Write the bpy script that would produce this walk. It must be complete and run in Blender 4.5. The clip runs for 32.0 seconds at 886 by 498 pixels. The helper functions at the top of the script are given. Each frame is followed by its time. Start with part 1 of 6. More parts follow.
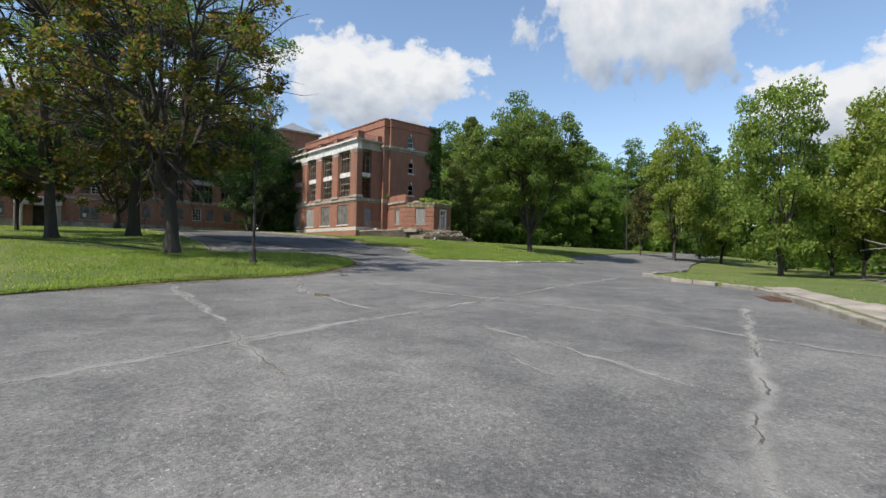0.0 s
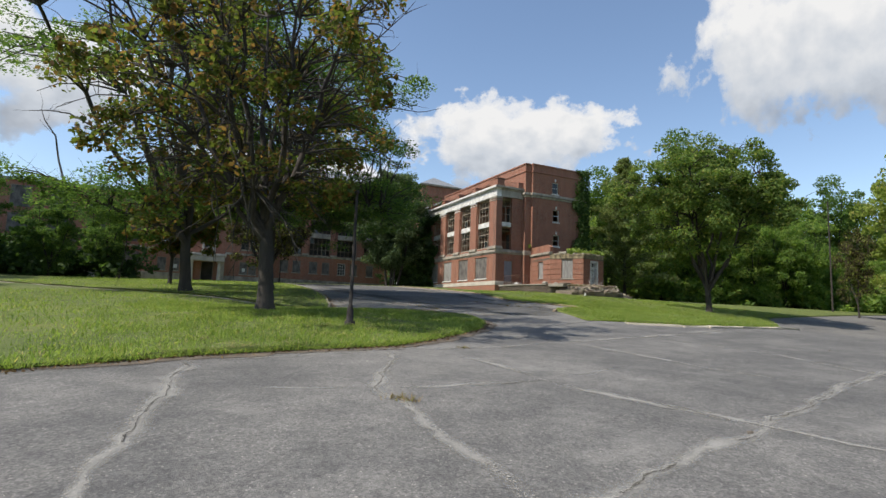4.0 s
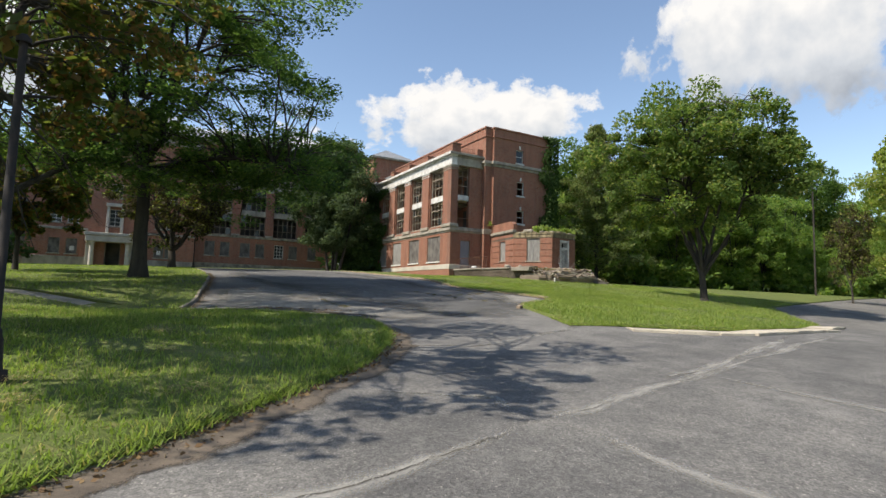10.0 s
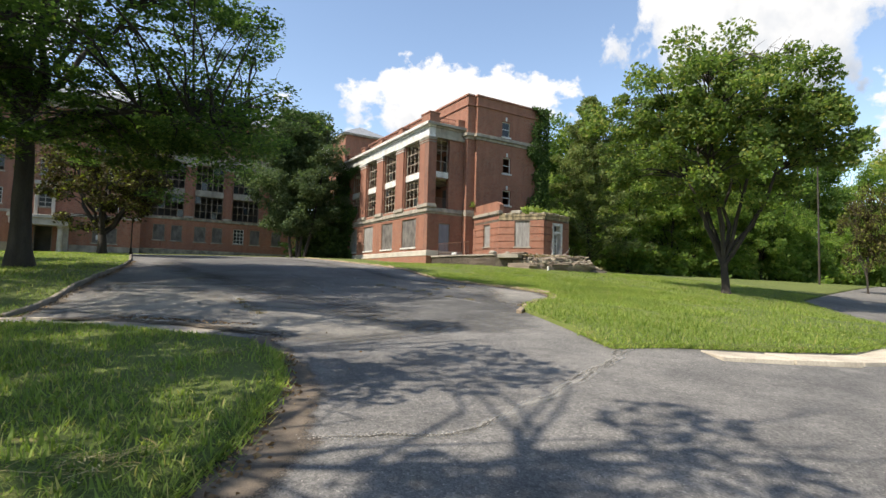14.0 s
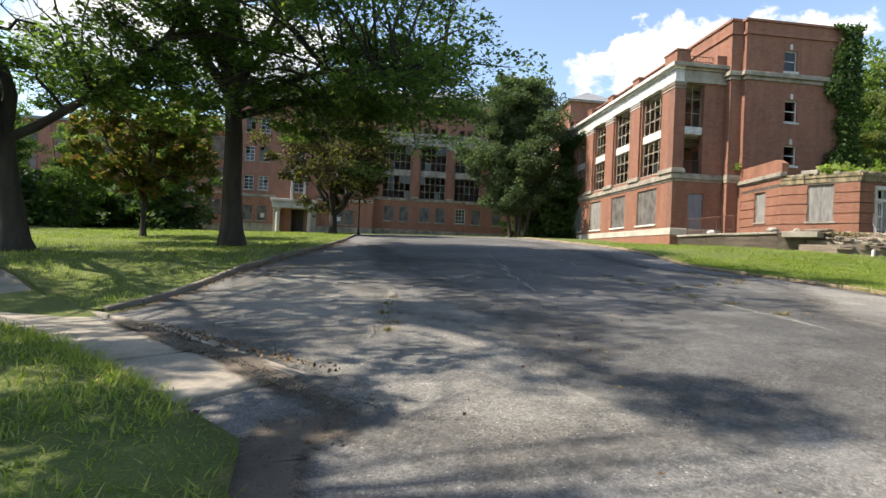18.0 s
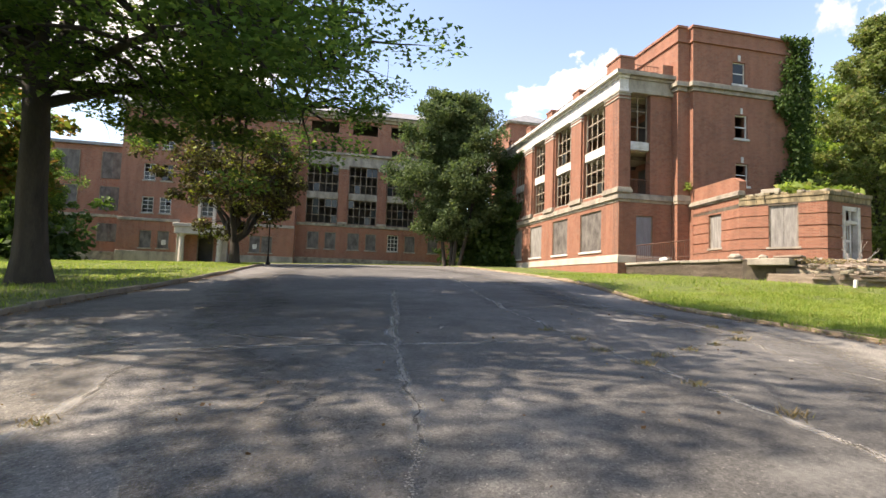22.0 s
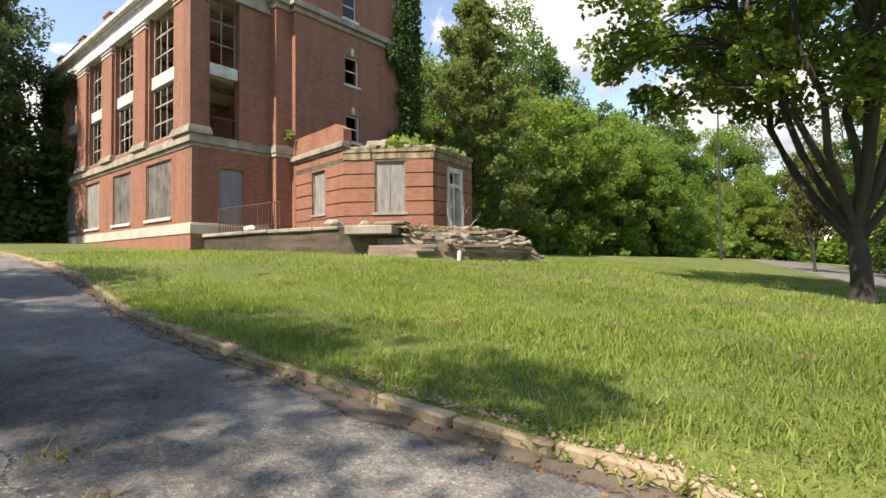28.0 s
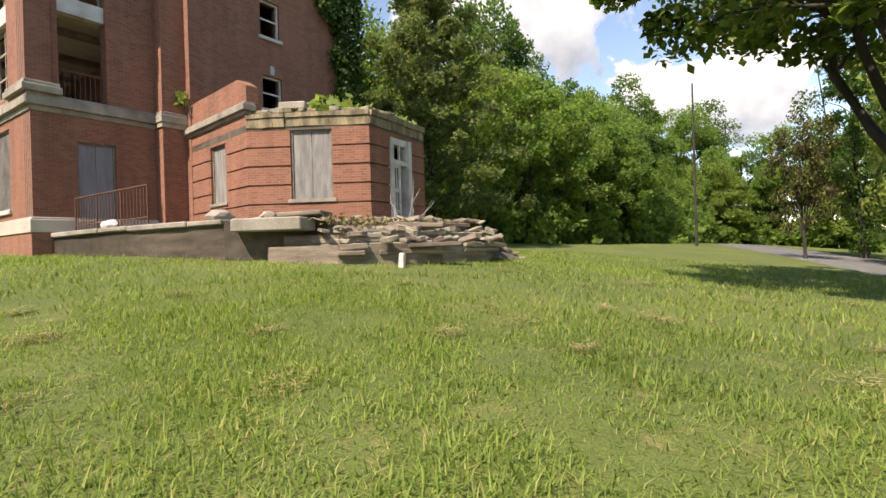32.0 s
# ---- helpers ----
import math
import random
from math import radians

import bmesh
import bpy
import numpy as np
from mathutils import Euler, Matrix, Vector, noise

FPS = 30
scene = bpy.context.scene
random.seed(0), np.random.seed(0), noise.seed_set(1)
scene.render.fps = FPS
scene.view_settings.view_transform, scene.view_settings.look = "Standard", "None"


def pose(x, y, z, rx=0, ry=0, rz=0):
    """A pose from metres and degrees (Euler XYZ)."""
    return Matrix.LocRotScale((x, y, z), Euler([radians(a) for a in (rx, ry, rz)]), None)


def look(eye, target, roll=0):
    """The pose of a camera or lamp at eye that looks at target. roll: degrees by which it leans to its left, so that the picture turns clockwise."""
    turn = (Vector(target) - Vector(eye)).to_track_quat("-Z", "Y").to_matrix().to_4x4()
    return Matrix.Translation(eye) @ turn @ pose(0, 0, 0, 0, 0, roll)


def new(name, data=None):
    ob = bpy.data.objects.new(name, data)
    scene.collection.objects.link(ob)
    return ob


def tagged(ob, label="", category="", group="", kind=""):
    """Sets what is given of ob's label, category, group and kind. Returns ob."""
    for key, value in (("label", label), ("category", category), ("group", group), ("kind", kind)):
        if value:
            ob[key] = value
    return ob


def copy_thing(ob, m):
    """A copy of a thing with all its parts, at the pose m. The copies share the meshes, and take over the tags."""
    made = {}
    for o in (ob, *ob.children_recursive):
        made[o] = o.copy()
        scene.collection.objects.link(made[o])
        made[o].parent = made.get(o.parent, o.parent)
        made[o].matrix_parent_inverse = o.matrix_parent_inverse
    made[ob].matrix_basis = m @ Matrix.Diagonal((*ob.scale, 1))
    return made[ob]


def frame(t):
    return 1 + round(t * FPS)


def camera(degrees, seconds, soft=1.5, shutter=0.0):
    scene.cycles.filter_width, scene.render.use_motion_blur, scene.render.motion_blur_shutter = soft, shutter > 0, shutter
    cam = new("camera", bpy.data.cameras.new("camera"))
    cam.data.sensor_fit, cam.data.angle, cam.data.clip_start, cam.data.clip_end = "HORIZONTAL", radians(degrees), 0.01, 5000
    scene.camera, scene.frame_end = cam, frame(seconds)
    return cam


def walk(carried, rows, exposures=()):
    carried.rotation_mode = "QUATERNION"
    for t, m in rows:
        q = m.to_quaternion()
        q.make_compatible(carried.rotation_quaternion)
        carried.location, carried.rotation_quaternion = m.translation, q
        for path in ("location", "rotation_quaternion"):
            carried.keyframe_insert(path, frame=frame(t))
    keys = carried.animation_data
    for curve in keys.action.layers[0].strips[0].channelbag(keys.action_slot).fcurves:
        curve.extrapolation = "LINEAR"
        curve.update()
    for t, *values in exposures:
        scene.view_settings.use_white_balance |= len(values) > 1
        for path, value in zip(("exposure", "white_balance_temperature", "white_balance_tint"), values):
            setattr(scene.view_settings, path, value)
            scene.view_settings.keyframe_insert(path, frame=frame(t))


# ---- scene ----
cam = camera(81.0, 32.0)
PATH = [
    (0, (-0.471, -0.502, 2.242), (0.842, 1.006, 2.276), 1.24),
    (0.5, (-0.107, 0.075, 2.286), (1.129, 1.646, 2.326), 1.62),
    (1, (0.319, 0.809, 2.336), (1.483, 2.435, 2.386), 1.99),
    (1.5, (0.774, 1.471, 2.336), (1.892, 3.128, 2.383), 2.20),
    (2, (1.132, 2.107, 2.336), (2.244, 3.768, 2.391), 2.16),
    (2.5, (1.567, 2.670, 2.381), (2.678, 4.328, 2.511), 2.02),
    (3, (2.069, 3.253, 2.393), (3.077, 4.964, 2.628), 2.23),
    (3.5, (2.530, 3.854, 2.388), (3.406, 5.635, 2.632), 2.35),
    (5.5, (4.231, 6.169, 2.612), (5.058, 7.978, 2.819), 2.13),
    (6, (4.696, 6.827, 2.670), (5.536, 8.633, 2.845), 2.12),
    (6.5, (5.242, 7.445, 2.684), (6.078, 9.254, 2.846), 2.05),
    (7, (5.699, 8.077, 2.697), (6.509, 9.899, 2.844), 2.08),
    (7.5, (6.188, 8.623, 2.775), (7.042, 10.424, 2.945), 1.88),
    (8, (6.647, 9.171, 2.820), (7.490, 10.976, 3.000), 1.95),
    (8.5, (7.105, 9.791, 2.904), (7.992, 11.577, 3.062), 1.77),
    (9, (7.576, 10.369, 2.919), (8.481, 12.144, 3.095), 1.82),
    (9.5, (7.973, 11.001, 2.924), (8.913, 12.759, 3.089), 1.72),
    (10, (8.384, 11.567, 2.964), (9.357, 13.306, 3.137), 1.67),
    (10.5, (8.800, 12.181, 3.020), (9.789, 13.915, 3.146), 1.61),
    (11, (9.277, 12.839, 3.140), (10.308, 14.547, 3.277), 1.53),
    (11.5, (9.736, 13.431, 3.193), (10.750, 15.148, 3.348), 1.37),
    (12, (10.134, 14.054, 3.235), (11.160, 15.767, 3.340), 1.28),
    (12.5, (10.530, 14.604, 3.253), (11.583, 16.301, 3.360), 1.22),
    (13, (10.883, 15.259, 3.248), (11.926, 16.962, 3.352), 1.42),
    (13.5, (11.252, 15.968, 3.272), (12.339, 17.642, 3.397), 1.55),
    (15.5, (12.697, 18.630, 3.221), (13.416, 20.495, 3.314), 1.97),
    (16, (13.021, 19.333, 3.312), (13.681, 21.220, 3.389), 1.96),
    (16.5, (13.305, 19.949, 3.374), (13.814, 21.883, 3.404), 2.06),
    (17, (13.601, 20.585, 3.440), (13.969, 22.551, 3.449), 2.19),
    (17.5, (13.915, 21.232, 3.454), (14.238, 23.205, 3.499), 2.38),
    (18, (14.160, 22.009, 3.468), (14.395, 23.995, 3.485), 2.54),
    (18.5, (14.408, 22.799, 3.562), (14.605, 24.789, 3.600), 2.41),
    (19, (14.630, 23.445, 3.608), (14.749, 25.442, 3.636), 2.63),
    (19.5, (14.850, 24.095, 3.679), (14.851, 26.095, 3.696), 2.71),
    (20, (15.150, 24.668, 3.718), (15.106, 26.667, 3.765), 2.62),
    (20.5, (15.453, 25.228, 3.748), (15.386, 27.227, 3.770), 2.41),
    (21, (15.839, 25.917, 3.774), (15.796, 27.914, 3.870), 2.18),
    (21.5, (16.201, 26.532, 3.740), (16.310, 28.524, 3.879), 2.22),
    (22, (16.575, 27.064, 3.816), (17.006, 29.013, 3.948), 1.96),
    (22.5, (17.040, 27.486, 3.864), (17.817, 29.321, 4.035), 2.05),
    (23, (17.485, 27.848, 3.872), (18.289, 29.675, 3.991), 1.96),
    (23.5, (18.119, 28.296, 3.949), (19.156, 30.002, 4.074), 2.02),
    (24, (18.708, 28.831, 3.967), (19.898, 30.433, 4.096), 2.04),
    (24.5, (19.194, 29.459, 3.989), (20.528, 30.947, 4.077), 1.80),
    (25, (19.662, 30.035, 4.010), (21.112, 31.408, 4.125), 1.78),
    (25.5, (20.158, 30.524, 4.033), (21.634, 31.870, 4.146), 1.81),
    (27.5, (23.050, 32.331, 4.109), (24.590, 33.603, 4.209), -0.51),
    (28, (23.538, 32.870, 4.140), (25.063, 34.163, 4.190), -0.47),
    (28.5, (24.111, 33.346, 4.246), (25.666, 34.602, 4.272), -0.67),
    (29, (24.661, 33.745, 4.286), (26.227, 34.988, 4.322), -0.73),
    (29.5, (25.214, 34.142, 4.319), (26.802, 35.357, 4.367), -0.88),
    (30, (25.801, 34.469, 4.398), (27.423, 35.638, 4.454), -1.15),
    (30.5, (26.262, 34.807, 4.449), (27.876, 35.988, 4.464), -1.15),
    (31, (26.714, 35.116, 4.547), (28.332, 36.290, 4.603), -1.46),
    (31.5, (27.243, 35.385, 4.593), (28.876, 36.539, 4.645), -1.51),
    (32, (27.753, 35.679, 4.528), (29.367, 36.860, 4.529), -1.71),
]
walk(cam, [(t, look(eye, target, roll)) for t, eye, target, roll in PATH],
     exposures=[(0, 0.3, 6400, 10), (3, 0.28, 6500, 10), (9, 0.4, 6700, 10), (13, 0.65, 6900, 11), (17, 0.92, 6900, 11), (20, 1.08, 7200, 13), (22, 1.3, 7700, 17), (25, 1.2, 7700, 17), (28, 0.98, 7300, 15), (32, 0.82, 7300, 16)])

# ---- light ----
SUN_AZ, SUN_EL = radians(272.5), radians(51.0)
world = bpy.data.worlds.new("world")
scene.world = world
world.use_nodes = True
wt = world.node_tree
sky = wt.nodes.new("ShaderNodeTexSky")
sky.sky_type, sky.sun_disc = "NISHITA", False
sky.sun_elevation, sky.sun_rotation = SUN_EL, SUN_AZ
sky.air_density, sky.dust_density, sky.ozone_density = 1.0, 0.3, 0.6
wt.nodes["Background"].inputs["Strength"].default_value = 0.15
wt.links.new(sky.outputs[0], wt.nodes["Background"].inputs["Color"])
TO_SUN = Vector((math.sin(SUN_AZ) * math.cos(SUN_EL), math.cos(SUN_AZ) * math.cos(SUN_EL), math.sin(SUN_EL)))
sun_data = bpy.data.lights.new("sun", "SUN")
sun_data.energy, sun_data.angle, sun_data.color = 5.0, radians(0.53), (1.0, 0.95, 0.87)
sun = new("sun", sun_data)
sun.matrix_world = look(TO_SUN * 200, (0, 0, 0))

# ---- materials ----
def shader(name):
    m = bpy.data.materials.new(name)
    m.use_nodes = True
    t = m.node_tree
    return m, t, t.nodes["Principled BSDF"]


def node(t, kind, **values):
    n = t.nodes.new(kind)
    for key, value in values.items():
        n.inputs[key.replace("_", " ")].default_value = value
    return n


def ramp(t, fac, stops):
    n = t.nodes.new("ShaderNodeValToRGB")
    els = n.color_ramp.elements
    while len(els) < len(stops):
        els.new(0.5)
    for e, (p, c) in zip(els, stops):
        e.position, e.color = p, (*c, 1) if len(c) == 3 else c
    t.links.new(fac, n.inputs[0])
    return n.outputs[0]


def mix(t, fac, a, b, blend="MIX"):
    n = t.nodes.new("ShaderNodeMix")
    n.data_type, n.blend_type = "RGBA", blend
    for slot, v in ((0, fac), (6, a), (7, b)):
        if isinstance(v, (int, float)):
            n.inputs[slot].default_value = v
        elif isinstance(v, tuple):
            n.inputs[slot].default_value = (*v, 1)
        else:
            t.links.new(v, n.inputs[slot])
    return n.outputs[2]


def noise_tex(t, scale, detail=4.0, rough=0.55, vec=None, stretch=None):
    c = t.nodes.new("ShaderNodeTexCoord")
    src = vec or c.outputs["Object"]
    if stretch:
        mp = t.nodes.new("ShaderNodeMapping")
        mp.inputs["Scale"].default_value = stretch
        t.links.new(src, mp.inputs[0])
        src = mp.outputs[0]
    n = node(t, "ShaderNodeTexNoise", Scale=scale, Detail=detail, Roughness=rough)
    t.links.new(src, n.inputs["Vector"])
    return n.outputs[0]


def bump(t, b, height, strength, distance=0.02):
    n = node(t, "ShaderNodeBump", Strength=strength, Distance=distance)
    t.links.new(height, n.inputs["Height"])
    t.links.new(n.outputs[0], b.inputs["Normal"])


def plain(name, a, b_col, scale=3.0, rough=0.85, metal=0.0, fine=40.0, relief=0.3, stretch=None):
    """Two colours mixed by coarse and fine noise."""
    m, t, b = shader(name)
    big, small = noise_tex(t, scale, 5, 0.6, stretch=stretch), noise_tex(t, fine, 3, stretch=stretch)
    col = mix(t, ramp(t, big, [(0.35, (0, 0, 0)), (0.68, (1, 1, 1))]), a, b_col)
    col = mix(t, 0.35, col, ramp(t, small, [(0.3, (0.25, 0.25, 0.25)), (0.7, (1, 1, 1))]), "MULTIPLY")
    t.links.new(col, b.inputs["Base Color"])
    b.inputs["Roughness"].default_value, b.inputs["Metallic"].default_value = rough, metal
    bump(t, b, small, relief, 0.01)
    return m


def brick(name, a, b_col, mortar, dirt=0.35):
    m, t, b = shader(name)
    c = t.nodes.new("ShaderNodeTexCoord")
    s = t.nodes.new("ShaderNodeSeparateXYZ")
    t.links.new(c.outputs["Object"], s.inputs[0])
    g = t.nodes.new("ShaderNodeNewGeometry")
    side = t.nodes.new("ShaderNodeVectorMath")  # runs along the wall, square to its normal
    side.operation = "CROSS_PRODUCT"
    side.inputs[0].default_value = (0, 0, 1)
    t.links.new(g.outputs["True Normal"], side.inputs[1])
    run = t.nodes.new("ShaderNodeVectorMath")
    run.operation = "DOT_PRODUCT"
    t.links.new(c.outputs["Object"], run.inputs[0]), t.links.new(side.outputs[0], run.inputs[1])
    cmb = t.nodes.new("ShaderNodeCombineXYZ")
    t.links.new(run.outputs["Value"], cmb.inputs[0]), t.links.new(s.outputs[2], cmb.inputs[1])
    n = node(t, "ShaderNodeTexBrick", Scale=1.0)
    n.inputs["Color1"].default_value, n.inputs["Color2"].default_value, n.inputs["Mortar"].default_value = (*a, 1), (*b_col, 1), (*mortar, 1)
    n.inputs["Brick Width"].default_value, n.inputs["Row Height"].default_value = 0.215, 0.0715
    n.inputs["Mortar Size"].default_value, n.inputs["Bias"].default_value = 0.007, 0.1
    t.links.new(cmb.outputs[0], n.inputs["Vector"])
    big, streak = noise_tex(t, 0.45, 6, 0.65), noise_tex(t, 1.0, 5, 0.6, stretch=(2.2, 2.2, 0.25))
    col = mix(t, ramp(t, big, [(0.4, (0, 0, 0)), (0.75, (0.75, 0.75, 0.75))]), n.outputs[0], (0.3, 0.13, 0.08))
    col = mix(t, dirt, col, ramp(t, streak, [(0.3, (0.35, 0.33, 0.32)), (0.6, (1, 1, 1))]), "MULTIPLY")
    pale = noise_tex(t, 2.3, 6, 0.7)
    col = mix(t, ramp(t, pale, [(0.68, (0, 0, 0)), (0.84, (0.35, 0.35, 0.35))]), col, (0.36, 0.22, 0.14))
    t.links.new(col, b.inputs["Base Color"])
    b.inputs["Roughness"].default_value = 0.9
    bump(t, b, n.outputs["Fac"], -0.5, 0.01)
    return m


def leaf(name, dark, light, odd, odd_share=0.12, through_light=0.35):
    """Leaves that differ one from another, and let part of the light through."""
    m, t, b = shader(name)
    g = t.nodes.new("ShaderNodeNewGeometry")
    col = ramp(t, g.outputs["Random Per Island"], [(0.0, dark), (1 - odd_share, light), (1 - odd_share * 0.7, odd), (1.0, odd)])
    big = noise_tex(t, 0.35, 3)
    col = mix(t, 0.5, col, ramp(t, big, [(0.3, (0.5, 0.55, 0.5)), (0.7, (1.15, 1.1, 1.0))]), "MULTIPLY")
    t.links.new(col, b.inputs["Base Color"])
    b.inputs["Roughness"].default_value = 0.7
    b.inputs["Specular IOR Level"].default_value = 0.25
    tr = t.nodes.new("ShaderNodeBsdfTranslucent")
    t.links.new(mix(t, 1.0, col, (1.6, 1.7, 1.0), "MULTIPLY"), tr.inputs[0])
    ms = t.nodes.new("ShaderNodeMixShader")
    ms.inputs[0].default_value = through_light
    t.links.new(b.outputs[0], ms.inputs[1]), t.links.new(tr.outputs[0], ms.inputs[2])
    t.links.new(ms.outputs[0], t.nodes["Material Output"].inputs[0])
    return m


def asphalt_material(name, dark, light, sandy, share=0.5):
    """Worn asphalt: a stony grain, mottles of two sizes, scuffs and pale sandy wear."""
    m, t, b = shader(name)
    big, mid, fine = noise_tex(t, 0.22, 7, 0.65), noise_tex(t, 1.6, 7, 0.68), noise_tex(t, 90, 2, 0.6)
    col = mix(t, ramp(t, big, [(0.38, (0, 0, 0)), (0.62, (1, 1, 1))]), dark, light)
    col = mix(t, 0.7, col, ramp(t, mid, [(0.32, (0.55, 0.55, 0.56)), (0.68, (1.25, 1.23, 1.2))]), "MULTIPLY")
    c = t.nodes.new("ShaderNodeTexCoord")
    for scale, stops in ((75.0, [(0.1, (0.3, 0.3, 0.3)), (0.6, (0.95, 0.95, 0.95)), (0.88, (1.3, 1.28, 1.25)), (0.96, (3.0, 2.9, 2.7))]), (28.0, [(0.1, (0.6, 0.6, 0.6)), (0.9, (1.3, 1.3, 1.3))])):
        v = node(t, "ShaderNodeTexVoronoi", Scale=scale)
        t.links.new(c.outputs["Object"], v.inputs["Vector"])
        col = mix(t, 0.65, col, ramp(t, v.outputs["Color"], stops), "MULTIPLY")
    pale = noise_tex(t, 0.6, 8, 0.72)
    col = mix(t, ramp(t, pale, [(0.56, (0, 0, 0)), (0.72, (share, share, share))]), col, sandy)
    t.links.new(col, b.inputs["Base Color"])
    b.inputs["Roughness"].default_value = 0.9
    bump(t, b, fine, 0.7, 0.012)
    return m


def frayed_out(m, gain, stops, fine=0.45):
    """Lets a surface fray out to nothing where its "core" attribute falls to zero."""
    t = m.node_tree
    at = t.nodes.new("ShaderNodeAttribute")
    at.attribute_name = "core"
    add = t.nodes.new("ShaderNodeMath")
    add.operation = "MULTIPLY_ADD"
    add.inputs[1].default_value = gain
    grit = mix(t, fine, noise_tex(t, 1.9, 7, 0.72), noise_tex(t, 38, 3, 0.7))
    t.links.new(at.outputs["Fac"], add.inputs[0]), t.links.new(grit, add.inputs[2])
    clear = t.nodes.new("ShaderNodeBsdfTransparent")
    ms = t.nodes.new("ShaderNodeMixShader")
    t.links.new(ramp(t, add.outputs[0], stops), ms.inputs[0])
    t.links.new(clear.outputs[0], ms.inputs[1]), t.links.new(t.nodes["Principled BSDF"].outputs[0], ms.inputs[2])
    t.links.new(ms.outputs[0], t.nodes["Material Output"].inputs[0])
    return m


def lawn_material():
    m, t, b = shader("lawn_soil_and_thatch")
    big, mid, fine = noise_tex(t, 0.25, 5), noise_tex(t, 2.2, 5, 0.65), noise_tex(t, 45, 3, stretch=(1, 1, 0.3))
    col = mix(t, ramp(t, big, [(0.35, (0, 0, 0)), (0.65, (1, 1, 1))]), (0.085, 0.115, 0.02), (0.13, 0.155, 0.03))
    col = mix(t, ramp(t, mid, [(0.58, (0, 0, 0)), (0.76, (0.8, 0.8, 0.8))]), col, (0.28, 0.22, 0.09))
    col = mix(t, 0.6, col, ramp(t, fine, [(0.3, (0.4, 0.4, 0.4)), (0.7, (1.3, 1.3, 1.2))]), "MULTIPLY")
    t.links.new(col, b.inputs["Base Color"])
    b.inputs["Roughness"].default_value = 0.95
    bump(t, b, fine, 0.9, 0.03)
    return m


def glass_material():
    m, t, b = shader("old_window_glass")
    b.inputs["Base Color"].default_value = (0.025, 0.028, 0.028, 1)
    b.inputs["Roughness"].default_value = 0.12
    b.inputs["Specular IOR Level"].default_value = 0.4
    bump(t, b, noise_tex(t, 1.5, 2), 0.08, 0.02)
    return m


ASPHALT, LAWN = asphalt_material("worn_asphalt", (0.118, 0.113, 0.106), (0.19, 0.181, 0.166), (0.27, 0.256, 0.23)), lawn_material()
BRICK = brick("red_brick", (0.175, 0.062, 0.036), (0.275, 0.108, 0.062), (0.25, 0.175, 0.125), 0.35)
BRICK_DARK = brick("weathered_brick", (0.2, 0.074, 0.044), (0.3, 0.122, 0.072), (0.26, 0.19, 0.14), 0.35)
STONE = plain("limestone_trim", (0.42, 0.37, 0.29), (0.2, 0.175, 0.14), 1.5, 0.9, stretch=(1, 1, 0.5))
PORTAL = plain("pale_portal_stone", (0.55, 0.5, 0.42), (0.4, 0.36, 0.3), 1.2, 0.9)
RUIN = plain("weathered_brown_masonry", (0.34, 0.27, 0.205), (0.12, 0.092, 0.07), 1.3, 0.95, fine=14, relief=0.7, stretch=(0.6, 0.6, 4))
STONE_OLD = plain("stained_limestone", (0.42, 0.37, 0.26), (0.12, 0.105, 0.08), 1.7, 0.95)
WHITE = plain("flaking_white_paint", (0.72, 0.7, 0.65), (0.45, 0.42, 0.37), 2.5, 0.7)
CONCRETE = plain("weathered_concrete", (0.36, 0.325, 0.265), (0.18, 0.158, 0.12), 1.1, 0.95, fine=25)
PALE_SLAB = plain("pale_concrete", (0.4, 0.345, 0.27), (0.2, 0.175, 0.14), 1.3, 0.95, fine=30)
KERB_BROWN = plain("worn_brown_kerb_stone", (0.4, 0.3, 0.2), (0.19, 0.145, 0.1), 1.3, 0.95, fine=20, relief=0.9)
EDGING = plain("pale_worn_edging", (0.56, 0.49, 0.38), (0.33, 0.285, 0.22), 1.3, 0.95, fine=26)
SOIL_THIN = frayed_out(plain("thin_spread_soil", (0.16, 0.125, 0.09), (0.08, 0.062, 0.045), 3.0, 1.0, fine=60, relief=1.0), 0.6, [(0.6, (0, 0, 0)), (0.8, (1, 1, 1))], 0.5)
KERB = plain("mossy_kerb_stone", (0.3, 0.25, 0.195), (0.16, 0.14, 0.11), 1.4, 0.95, fine=22, relief=0.6)
BOARD = plain("grey_weathered_plywood", (0.31, 0.295, 0.27), (0.15, 0.14, 0.125), 2.2, 0.9, stretch=(3, 3, 0.5))
BOARD_DARK = plain("dark_plywood", (0.07, 0.062, 0.054), (0.19, 0.17, 0.15), 2.0, 0.9, fine=18, stretch=(1, 1, 0.6))
DOOR_BLUE = plain("faded_blue_grey_board", (0.25, 0.255, 0.28), (0.19, 0.19, 0.21), 2.0, 0.85, stretch=(3, 3, 0.6))
SASH = plain("rotten_brown_sash", (0.16, 0.12, 0.085), (0.28, 0.23, 0.17), 3.0, 0.8)
SASH_PALE = plain("peeling_pale_sash", (0.4, 0.34, 0.26), (0.2, 0.15, 0.1), 2.6, 0.8)
# shade of unlit rooms and recesses, put into a dark colour
DARK = plain("unlit_recess_tone", (0.055, 0.05, 0.045), (0.11, 0.095, 0.08), 0.8, 0.95)
PLASTER = plain("cream_plaster", (0.6, 0.54, 0.38), (0.42, 0.36, 0.25), 0.8, 0.9)
SLATE = plain("grey_slate_roof", (0.19, 0.2, 0.21), (0.27, 0.275, 0.28), 2.0, 0.75)
RUST = plain("rusty_iron", (0.16, 0.07, 0.04), (0.08, 0.05, 0.04), 6.0, 0.85, 0.2)
